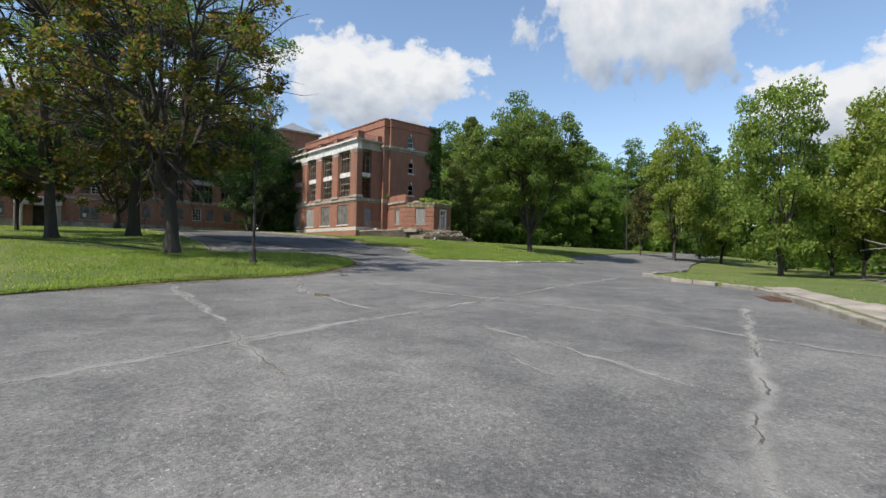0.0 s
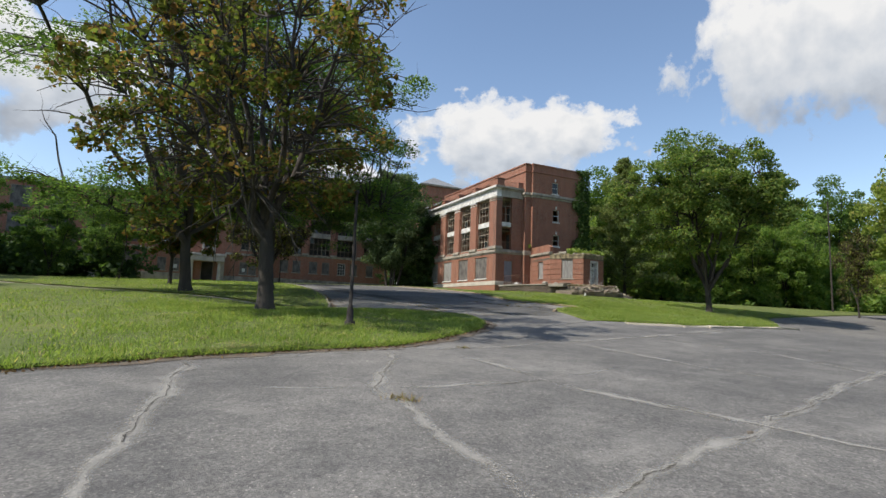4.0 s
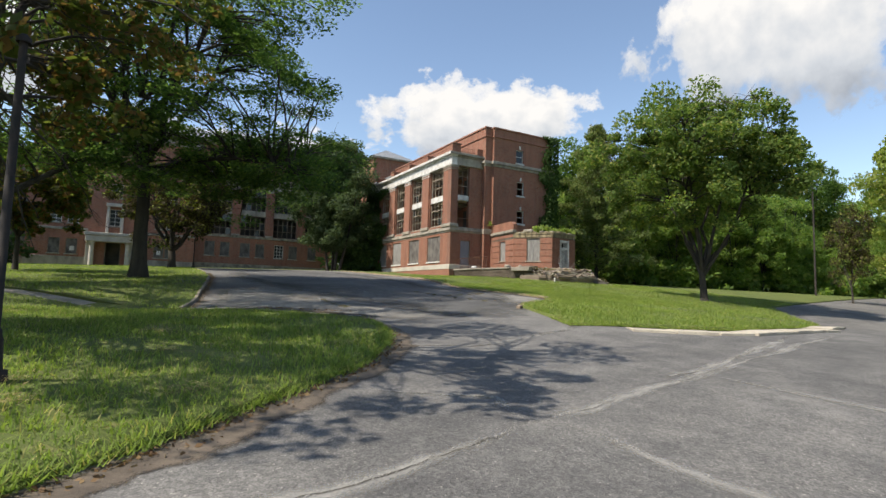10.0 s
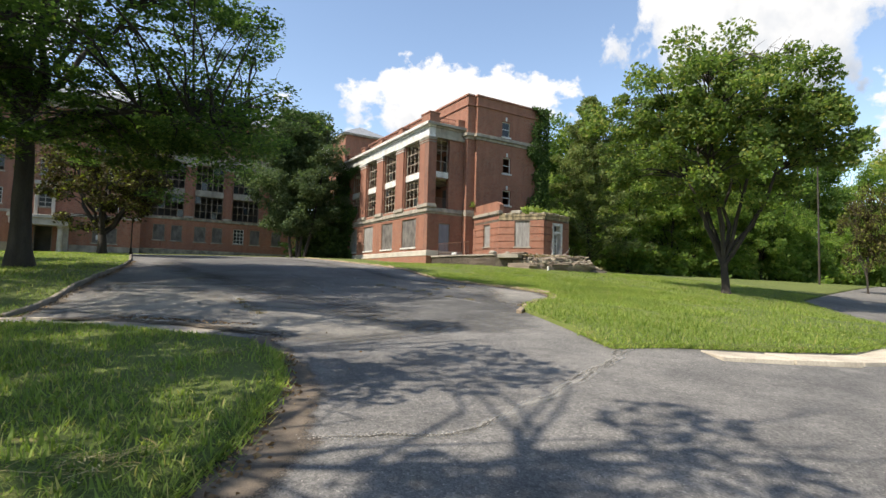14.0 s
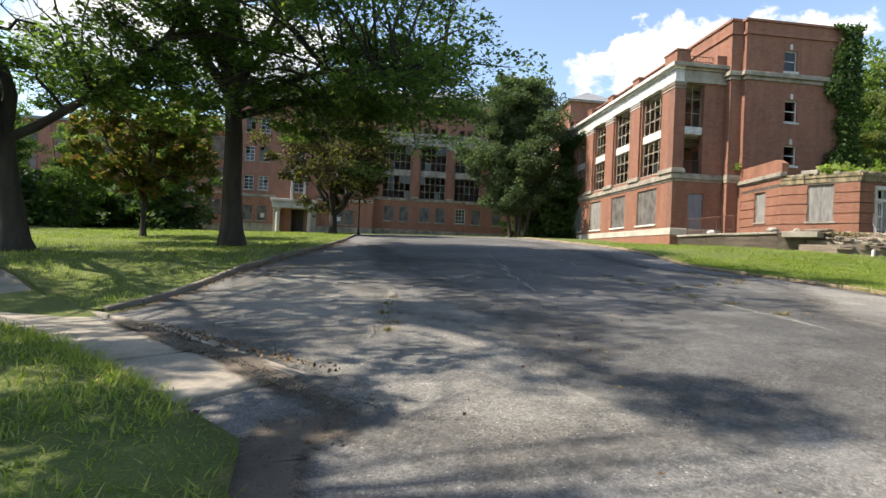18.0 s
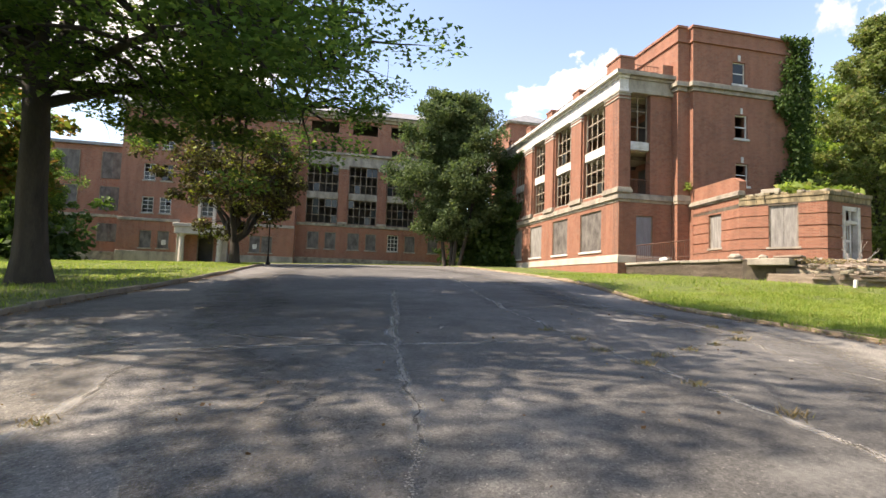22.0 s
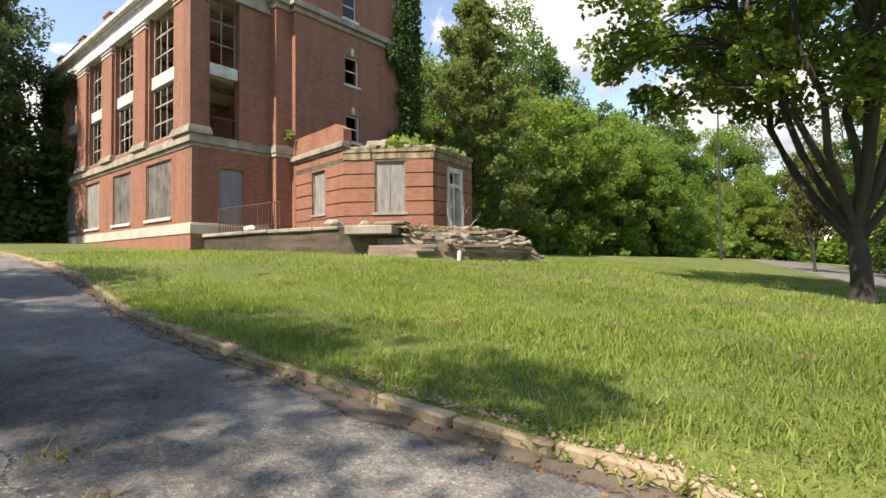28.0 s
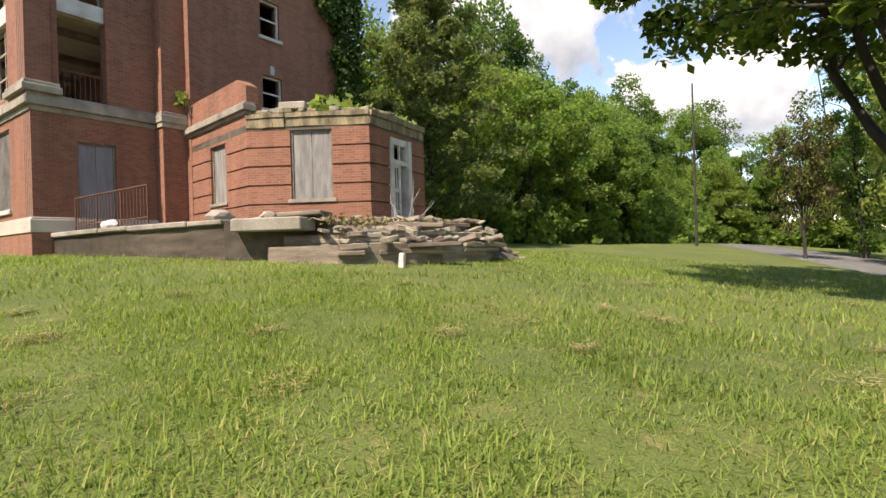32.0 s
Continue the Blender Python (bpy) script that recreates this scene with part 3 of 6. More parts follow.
ISLAND = [(13.5, 24.3), (13.35, 25.3), (12.5, 26.2), (9.6, 29.2), (4.6, 34.6), (-12, 50.2), (-60, 70), (-60, -2), (-12, 7.0), (-4.4, 11.2), (-1.6, 12.4), (0.6, 13.6), (2.9, 14.6),
          (5.2, 15.15), (7.0, 15.5), (8.5, 16.6), (10.1, 18.1), (11.3, 19.3), (12.3, 20.8), (13.1, 22.5)]
NORTH = [(9.35, 31.8), (9.9, 34), (10.5, 38), (11.1, 43), (11.6, 48), (11.9, 54), (12.0, 66), (11.2, 69.5), (9.0, 71.5), (-60, 71.5), (-60, 73), (-12, 52), (5.6, 35.4), (8.6, 32.2)]
RIGHT = [(19.0, 22.9), (20.2, 22.6), (22.0, 21.65), (23.5, 21.1), (28, 21.4), (33, 23.1), (39, 26.9), (45, 31.4), (57, 34.9), (80, 41.2), (112, 49.7), (112, 110), (29.5, 110), (29.5, 86),
         (27.6, 78), (27.5, 65), (27.2, 52), (26.9, 45.5), (26.55, 42.0), (26.25, 38), (26.2, 35.5), (26.35, 33.7), (26.2, 32.3), (25.2, 30.7), (23.3, 29.1), (21.2, 27.7), (20.4, 27.0), (20.0, 25.6), (19.5, 24.1)]
SOUTHEAST = [(22.9, 11.5), (21.0, 9.1), (20.7, 7.0), (19.7, 5.7), (14.5, 2.7), (9.5, -0.1), (4.7, -3.7), (1.8, -12), (5.3, -45), (112, -45), (112, 41.5), (62, 26), (46, 19.6), (30, 12.9)]
FRONT = [(-60, 79.2), (27.6, 79.2), (29.4, 86.2), (29.4, 110), (-60, 110)]
LAWN_LIFT = 0.09
for spot, words in ((ISLAND, "shaggy green lawn round the big trees"), (NORTH, "shaded lawn before the entrance"), (RIGHT, "sunlit unmown lawn below the terrace"),
                    (SOUTHEAST, "mown lawn beside the court"), (FRONT, "ragged grass strip along the facade")):
    tagged(sheet("lawn", spot, 1.0, LAWN_LIFT, LAWN, 0.22, 0.05), words, "lawn", kind="structure")


def frayed(poly, jitter, step=0.35):
    """The polygon with a ragged rim."""
    out = []
    for (x0, y0), (x1, y1) in zip(poly, poly[1:] + poly[:1]):
        n = max(1, int(math.hypot(x1 - x0, y1 - y0) / step))
        for i in range(n):
            x, y = x0 + (x1 - x0) * i / n, y0 + (y1 - y0) * i / n
            out.append((x + jitter * (noise.noise((x * 0.5, y * 0.5, 4)) * 2 + noise.noise((x * 2.5, y * 2.5, 1))), y + jitter * (noise.noise((x * 0.5, y * 0.5, 9)) * 2 + noise.noise((x * 2.5, y * 2.5, 6)))))
    return out


def overlay(label, poly, lift, material, fade):
    """A sheet of paler or darker asphalt laid over the road, frayed out along its rim."""
    ob = sheet("road_patch", poly, 0.5, lift, material)
    co = np.zeros(len(ob.data.vertices) * 3)
    ob.data.vertices.foreach_get("co", co)
    p = co.reshape(-1, 3)[:, :2]
    near = np.full(len(p), 1e9)
    for a, b in zip(poly, poly[1:] + poly[:1]):
        a, b = np.array(a), np.array(b)
        k = np.clip(((p - a) @ (b - a)) / max((b - a) @ (b - a), 1e-9), 0, 1)[:, None]
        near = np.minimum(near, np.linalg.norm(p - a - k * (b - a), axis=1))
    ob.data.attributes.new("core", "FLOAT", "POINT").data.foreach_set("value", np.clip(near / fade, 0, 1))
    return tagged(ob, label, "road", kind="structure")


# the first sheet darkens the drive where the trees shade it
overlay("asphalt in the middle of the drive, darkened for tree shade", frayed([(14.4, 34.9), (15.3, 30.8), (16.2, 25.4), (18.9, 24.2), (20.2, 26.2), (23.0, 29.4), (24.4, 31.8), (25.2, 34.2), (25.0, 39.5), (25.2, 47), (25, 62), (20, 66), (14.5, 64), (13.0, 50), (13.4, 42)], 0.3), 0.0045, PATCH, 2.6)
overlay("pale sandy asphalt beside the sidewalk", frayed([(9.8, 32.4), (12.0, 29.4), (13.4, 26.6), (14.2, 24.6), (17.6, 25.2), (16.4, 28.4), (15.0, 30.6), (14.4, 33.4), (13.6, 36.4), (12.2, 38.5), (11.2, 38.0), (10.6, 35)], 0.3), 0.003, SANDY, 1.1)
overlay("pale sandy asphalt along the kerb", frayed([(20.3, 27.2), (23.2, 29.2), (25.2, 30.9), (26.1, 32.4), (26.2, 35.5), (26.2, 38), (25.2, 37.6), (24.4, 34.6), (23.6, 32.4), (21.6, 30.2)], 0.15), 0.0052, SANDY, 0.7)


def along(line, step):
    """Points and headings at even steps along a line."""
    out, left = [], 0.0
    for (x0, y0), (x1, y1) in zip(line, line[1:]):
        ln = math.hypot(x1 - x0, y1 - y0)
        while left < ln:
            k = left / ln
            out.append((x0 + k * (x1 - x0), y0 + k * (y1 - y0), math.atan2(y1 - y0, x1 - x0)))
            left += step
        left -= ln
    return out


def kerb(label, line, width=0.16, height=0.15, material=None, length=0.95):
    k = thing("kerb", label, "kerb", kind="structure")
    rng = random.Random(len(line) + int(line[0][0]))
    for x, y, a in along(line, length):
        h = height * rng.uniform(0.8, 1.1)
        bm = boxes((0.01, length - 0.01, -width / 2, width / 2, -0.15, h), bev=0.018)
        x1, y1 = x + length * math.cos(a), y + length * math.sin(a)
        slope = math.degrees(math.atan2(ground_z(x1, y1) - ground_z(x, y), length))
        turned(bm, pose(x, y, ground_z(x, y), 0, -slope, math.degrees(a) + rng.uniform(-0.5, 0.5)) @ pose(0, 0, 0, rng.uniform(-2, 2), 0, 0))
        for v in bm.verts:
            n = noise.noise_vector(v.co * 2.3) * 0.022 + noise.noise_vector(v.co * 9.1) * 0.012
            v.co += n
        part("kerb_stone", bm, material or KERB, k)
    return k


kerb("worn brown kerb along the sunlit lawn", [(27.5, 70), (27.2, 52), (26.9, 45.5), (26.55, 42.0), (26.25, 38), (26.2, 35.5), (26.35, 33.7), (26.2, 32.3), (25.2, 30.7), (23.3, 29.1), (21.2, 27.7), (20.4, 27.0)], 0.15, 0.1, KERB_BROWN, 0.7)
kerb("broken dark kerb along the shaded lawn", [(9.35, 31.8), (9.9, 34), (10.5, 38), (11.1, 43), (11.6, 48), (11.9, 54), (12.0, 66), (11.2, 69.5)], 0.12, 0.13)
kerb("concrete kerb round the court's corner", [(4.6, -3.6), (9.45, 0.0), (14.45, 2.8), (19.65, 5.8), (20.6, 7.1), (20.9, 9.15), (22.7, 11.55), (30, 13.1)], 0.2, 0.16, CONCRETE)


def slabs(label, line, width, length, lift, side=0.0, material=None):
    s = thing("sidewalk", label, "sidewalk", kind="structure")
    rng = random.Random(7)
    for x, y, a in along(line, length):
        bm = boxes((0.012, length - 0.015, side - width / 2, side + width / 2, -0.1, 0.0), bev=0.012)
        x1, y1 = x + length * math.cos(a), y + length * math.sin(a)
        slope = math.degrees(math.atan2(ground_z(x1, y1) - ground_z(x, y), length))
        turned(bm, pose(x, y, ground_z(x, y) + lift + rng.uniform(-0.015, 0.02), rng.uniform(-1.2, 1.2), -slope + rng.uniform(-0.6, 0.6), math.degrees(a) + rng.uniform(-1, 1)))
        for v in bm.verts:
            v.co += noise.noise_vector(v.co * 1.9) * 0.03
        part("slab", bm, material or PALE_SLAB, s)
    return s


slabs("sunken pale concrete sidewalk with broken slabs", [(13.1, 26.55), (9.2, 30.55), (5.1, 35.0), (-12, 51.1), (-40, 64)], 1.25, 1.55, 0.04)
slabs("pale concrete sidewalk beside the kerb", [(4.3, -4.2), (9.3, -0.55), (14.6, 2.2), (20.2, 5.5)], 1.0, 1.5, 0.15, -0.25)
slabs("broad pale concrete edging round the corner of the lawn", [(20.3, 21.9), (21.8, 20.95), (23.4, 20.5), (25.6, 20.62), (28, 20.85), (33, 22.5)], 0.85, 1.15, 0.055, 0.0, EDGING)
kerb("broken kerb between sidewalk and drive", [(13.5, 26.75), (9.25, 31.75)], 0.15, 0.045, PALE_SLAB, 0.8)


def waver(x, y):
    """How far a crack strays sideways from its line."""
    return 0.13 * noise.noise((x * 0.9, y * 0.9, 3)) + 0.07 * noise.noise((x * 3.3, y * 3.3, 8)) + 0.03 * noise.noise((x * 11, y * 11, 5))


def ribbon(bm, line, width, lift, rng, rough=0.35):
    """A ragged strip on the road."""
    pts = []
    for (x0, y0), (x1, y1) in zip(line, line[1:]):
        n = max(2, int(math.hypot(x1 - x0, y1 - y0) / 0.12))
        pts += [(x0 + (x1 - x0) * i / n, y0 + (y1 - y0) * i / n) for i in range(n)]
    pts.append(line[-1])
    last = None
    for i, (x, y) in enumerate(pts):
        a, b = pts[max(i - 1, 0)], pts[min(i + 1, len(pts) - 1)]
        h = math.atan2(b[1] - a[1], b[0] - a[0]) + math.pi / 2
        off = waver(x, y)
        taper = min(1.0, 0.25 + min(i, len(pts) - 1 - i) * 0.15)
        w0, w1 = (width * taper * (0.5 + rough * rng.uniform(-1, 1)) for _ in range(2))
        c, s = math.cos(h), math.sin(h)
        pair = []
        for d in (off + w0, off - w1):
            px, py = x + d * c, y + d * s
            pair.append(bm.verts.new((px, py, ground_z(px, py) + lift)))
        if last:
            bm.faces.new((last[1], pair[1], pair[0], last[0]))
        last = pair


CRACKS = [
    [(-6, 3.6), (-0.9, 5.2), (1.0, 5.9), (2.0, 6.3), (5.1, 7.2), (8.8, 8.2), (12.7, 9.5), (21.0, 11.7)], [(2.2, 7.6), (1.9, 5.8), (1.7, 4.1)], [(6.9, 15.2), (6.2, 13.2), (5.65, 12.2), (5.25, 11.3), (5.3, 10.6), (5.1, 7.2)],
    [(8.4, 9.8), (9.3, 5.8), (8.6, 2.5), (8.3, -1)], [(14, 4.4), (7.9, 2.2), (4.4, 1.0), (2.0, 0.2), (-2, -1.2)], [(5.8, 6.1), (5.4, 4.1), (5.0, 2.4), (4.6, 1.2)],
    [(3.0, 14.5), (2.6, 10.4), (2.4, 8.5), (2.3, 7.3)], [(11.9, 15.9), (16.4, 17.0), (26.5, 19.6)], [(11.9, 15.9), (10.4, 15.4), (9.0, 15.1), (7.0, 15.1), (3.2, 13.9)],
    [(11.9, 15.9), (12.2, 16.9), (10.9, 17.8)], [(12.3, 15.8), (12.3, 13.4), (12.4, 10)], [(8.0, 11.3), (7.4, 11.12), (6.2, 11.15), (5.27, 11.25)], [(8.0, 11.3), (8.3, 9.9), (8.6, 8.2)],
    [(8.0, 11.3), (8.1, 12.6), (7.8, 14.2)], [(20.4, 23.2), (16.0, 21.2), (14.1, 20.5), (12.9, 21.0)], [(19.4, 23.0), (17.9, 22.0), (16.4, 21.6)], [(24.5, 19.8), (18.0, 17.6), (15.3, 16.9)],
    [(13.6, 34.9), (17.7, 34.8), (19.5, 34.8), (20.7, 35.3)], [(22.6, 53), (21.2, 42), (20.7, 37), (20.7, 33.3), (20.5, 31.5), (20.2, 28.2)], [(20.7, 33.3), (22.2, 34.2), (24.2, 35.3)],
    [(18.9, 45), (17.7, 35.7), (17.4, 32.1), (17.1, 30)], [(20.8, 38.9), (24.6, 40.7)], [(24.5, 45), (24.3, 39.7), (24.0, 35.3)], [(14.4, 34), (14.3, 30.5), (14.0, 27.8)], [(16.4, 17), (16.6, 13.0), (15, 9)],
]


def silt(lines, per_metre, spread, size, lift, seed):
    """Countless small flat chips strewn along lines, thickest on the line."""
    rng = np.random.default_rng(seed)
    c = []
    for line in lines:
        for (x0, y0), (x1, y1) in zip(line, line[1:]):
            n = int(math.hypot(x1 - x0, y1 - y0) * per_metre)
            k = rng.uniform(0, 1, n)
            q = np.column_stack([x0 + k * (x1 - x0), y0 + k * (y1 - y0)])
            h = math.atan2(y1 - y0, x1 - x0) + math.pi / 2
            c.append(q + np.array([waver(a, b) for a, b in q])[:, None] * (math.cos(h), math.sin(h)) if n else q)
    c = np.concatenate(c)
    thick = 0.35 + 0.65 * np.abs(np.sin(c[:, :1] * 0.8 + c[:, 1:] * 1.1))
    c = c + rng.normal(size=c.shape) * spread * thick
    n = len(c)
    a = rng.uniform(0, 2 * np.pi, (n, 1)) + np.linspace(0, 2 * np.pi, 4)[None, :3]
    r = size * rng.uniform(0.25, 1.0, (n, 1)) ** 1.6 * rng.uniform(0.6, 1.3, (n, 3))
    v = np.zeros((n, 3, 3))
    v[:, :, 0], v[:, :, 1] = c[:, :1] + r * np.cos(a), c[:, 1:] + r * np.sin(a)
    v[:, :, 2] = ground_many(v[:, :, 0], v[:, :, 1]) + lift + rng.uniform(0, 0.001, (n, 1))
    return v.reshape(-1, 3), np.arange(3 * n).reshape(-1, 3)


def worn(line, width, lift, rng):
    """A broad strip along a crack: its middle carries the full wear, its rims none."""
    pts = [(x, y) for x, y, a in along(line, 0.15)] + [line[-1]]
    vs, fs, core = [], [], []
    for i, (x, y) in enumerate(pts):
        a, b = pts[max(i - 1, 0)], pts[min(i + 1, len(pts) - 1)]
        h = math.atan2(b[1] - a[1], b[0] - a[0]) + math.pi / 2
        off = waver(x, y)
        end = min(1.0, min(i, len(pts) - 1 - i) / 8)
        w = width * (0.75 + 0.6 * noise.noise((x * 0.4, y * 0.4, 7)) + 0.35 * noise.noise((x * 2.2, y * 2.2, 5)) + rng.uniform(-0.12, 0.12))
        for k, c in ((-1, 0.0), (0, 1.0), (1, 0.0)):
            px, py = x + (off + k * w) * math.cos(h), y + (off + k * w) * math.sin(h)
            vs.append((px, py, ground_z(px, py) + lift))
            core.append(c * end)
        if i:
            o = 3 * i
            fs += [(o - 3, o - 2, o + 1, o), (o - 2, o - 1, o + 2, o + 1)]
    return vs, fs, core


FINE_CRACKS = [[(5.2, 11.3), (4.36, 11.46), (3.45, 11.8)], [(8.3, 11.4), (10.9, 12.2)], [(0.1, 3.2), (0.8, 3.15), (1.3, 3.4)], [(4.6, 4.4), (4.1, 3.2), (3.9, 2.2)], [(23.9, 35.3), (23.2, 33.5), (23.1, 32.3), (23.2, 31.2)], [(15.0, 35.9), (16.7, 35.3), (17.7, 34.9)]]
v, f = silt(CRACKS, 200, 0.035, 0.013, 0.013, 1)
tagged(raw("crack_filling", v, f, CRACK), "pale silt strewn along the cracks in the asphalt", "crack", kind="stuff")
crack_rng = random.Random(3)
vs, fs, core = [], [], []
for n, c in enumerate(CRACKS + FINE_CRACKS):
    drive = c[0][1] > 21  # the cracks of the drive are fresher, with hardly any pale wear
    a, b, k = worn(c, (0.16 if drive else 0.23) if n < len(CRACKS) else 0.13, 0.0062 + 0.0003 * (n % 5), crack_rng)
    k = [q * (0.92 if drive else 1.0) for q in k]
    fs += [tuple(i + len(vs) for i in q) for q in b]
    vs, core = vs + a, core + k
wear = raw("crack_rim", vs, fs, BAND)
wear.data.attributes.new("core", "FLOAT", "POINT").data.foreach_set("value", core)
tagged(wear, "worn pale rims of the cracks", "crack", kind="structure")
dark = bmesh.new()
for c in CRACKS + FINE_CRACKS:
    ribbon(dark, c, 0.028 if c[0][1] > 21 else 0.02 if c in CRACKS else 0.009, 0.0105, crack_rng, 0.49)
bmesh.ops.delete(dark, geom=[f for f in dark.faces if noise.noise(f.calc_center_median() * 0.9) < (-0.12 if f.calc_center_median().y > 10 else 0.06)], context="FACES")
tagged(part("crack", dark, CRACK_DARK), "dark open cracks in the asphalt", "crack", kind="structure")

# ---- the wing with the porch ----
PX, PY = 32.84, 53.95  # the porch's outer corner
BASE, TABLE, BELT, CAP, CORNICE = 4.2, 5.81, 9.11, 15.4, 16.6


def sash_window(name, parent, u0, u1, z0, z1, m, cols=3, rows=4, material=None, pane=None, depth=0.12, bar=0.035, broken=0.0, seed=1):
    """A window in local wall axes: frame, bars and panes as parts of one window."""
    rng = random.Random(seed)
    mat_ = material or SASH
    w = part(name, turned(boxes((u0, u0 + 0.07, depth, depth + 0.09, z0, z1), (u1 - 0.07, u1, depth, depth + 0.09, z0, z1),
                                (u0, u1, depth + 0.004, depth + 0.086, z1 - 0.07, z1), (u0, u1, depth + 0.004, depth + 0.086, z0, z0 + 0.08)), m), mat_, parent)
    for i in range(1, cols):
        u = u0 + (u1 - u0) * i / cols
        part("glazing_bar", turned(boxes((u - bar / 2, u + bar / 2, depth + 0.02, depth + 0.06, z0, z1)), m), mat_, w)
    for j in range(1, rows):
        z = z0 + (z1 - z0) * j / rows
        part("glazing_bar", turned(boxes((u0, u1, depth + 0.024, depth + 0.056, z - bar / 2, z + bar / 2)), m), mat_, w)
    for i in range(cols):
        for j in range(rows):
            if rng.random() < broken:
                continue
            a, b = u0 + (u1 - u0) * i / cols, u0 + (u1 - u0) * (i + 1) / cols
            c, d = z0 + (z1 - z0) * j / rows, z0 + (z1 - z0) * (j + 1) / rows
            part("pane", turned(boxes((a + 0.012, b - 0.012, depth + 0.036, depth + 0.042, c + 0.012, d - 0.012)), m), pane or GLASS, w)
    return w


def boarded(parent, u0, u1, z0, z1, m, material=None, depth=0.1, seed=1, strips=2, name="boarded_window"):
    rng = random.Random(seed)
    w = part(name, turned(boxes((u0, u0 + 0.06, depth - 0.03, depth + 0.09, z0, z1), (u1 - 0.06, u1, depth - 0.03, depth + 0.09, z0, z1), (u0, u1, depth - 0.026, depth + 0.086, z1 - 0.06, z1)), m), SASH, parent)
    for i in range(strips):
        a, b = u0 + 0.05 + (u1 - u0 - 0.1) * i / strips, u0 + 0.05 + (u1 - u0 - 0.1) * (i + 1) / strips
        part("board", turned(boxes((a + 0.004, b - 0.004, depth + rng.uniform(0, 0.012), depth + 0.03, z0 + 0.01, z1 - 0.03 - rng.uniform(0, 0.02)), bev=0.004), m), material or BOARD, w)
    return w


def sill(parent, u0, u1, z, m, material=None, out=0.08, h=0.14):
    return part("window_sill", turned(boxes((u0 - 0.1, u1 + 0.1, -out, 0.2, z - h, z), bev=0.012), m), material or STONE, parent)


def band(name, m, parent, u0, u1, steps, material, back=0.25):
    """A moulded course: steps of (z0, z1, out)."""
    bm = bmesh.new()
    for z0, z1, out in steps:
        box(bm, u0 - out * 0.98, u1 + out * 0.98, -out, back, z0, z1, 0.01)
    return part(name, turned(bm, m), material, parent)


wing = thing("porch_wing", "derelict four-storey red brick wing with a two-storey glazed porch", "building")
W = frame_m((PX, 75.0), -90)          # west face: local u runs south, y into the building
wu = lambda y: 75.0 - y
S = frame_m((PX, PY), 0)              # south face of the porch: u runs east
END = 53.1                            # south face of the wing proper
BAYS = [(55.5, 58.3), (60.0, 62.7), (64.4, 66.8), (68.7, 71.2)]
HOLES = [(wu(b), wu(a), 9.62, CAP) for a, b in BAYS] + [(wu(58.6), wu(55.9), 6.15, 8.65), (wu(62.95), wu(60.5), 6.15, 8.65), (wu(67.4), wu(65.0), 6.15, 8.65), (wu(71.5), wu(69.2), 6.15, 8.65)]
part("wall", turned(wall_bm(0, wu(PY), TABLE, CAP, 0.0, 0.45, HOLES), W), BRICK, wing)
part("wall", turned(wall_bm(0, 3.7, TABLE, CAP, 0.0, 0.45, [(0.72, 2.02, 9.45, CAP), (1.13, 2.22, 5.82, 8.15)]), S @ pose(0.003, 0.003, 0)), BRICK, wing)
part("plinth", turned(boxes((0, wu(PY) + 0.06, -0.06, 0.45, BASE - 0.4, 5.36)), W), BRICK_DARK, wing)
part("plinth", turned(boxes((-0.05, 3.7, -0.055, 0.45, BASE - 0.4, 5.36)), S), BRICK_DARK, wing)
part("water_table", turned(boxes((0, wu(PY) + 0.1, -0.1, 0.4, 5.36, 5.74), (0, wu(PY) + 0.06, -0.06, 0.4, 5.74, TABLE), bev=0.012), W), PORTAL, wing, "stained cream stone water table")
part("water_table", turned(boxes((-0.095, 3.7, -0.095, 0.4, 5.362, 5.738), (-0.055, 3.7, -0.055, 0.4, 5.742, TABLE + 0.002), bev=0.012), S), PORTAL, wing)
band("belt_course", W, wing, 0, wu(PY) - 0.02, [(8.9, 9.06, 0.05), (9.06, 9.3, 0.16), (9.3, 9.42, 0.1)], STONE)
band("belt_course", S @ pose(0, 0.004, 0.003), wing, 0.02, 3.6, [(8.9, 9.06, 0.05), (9.06, 9.3, 0.16), (9.3, 9.42, 0.1)], STONE)
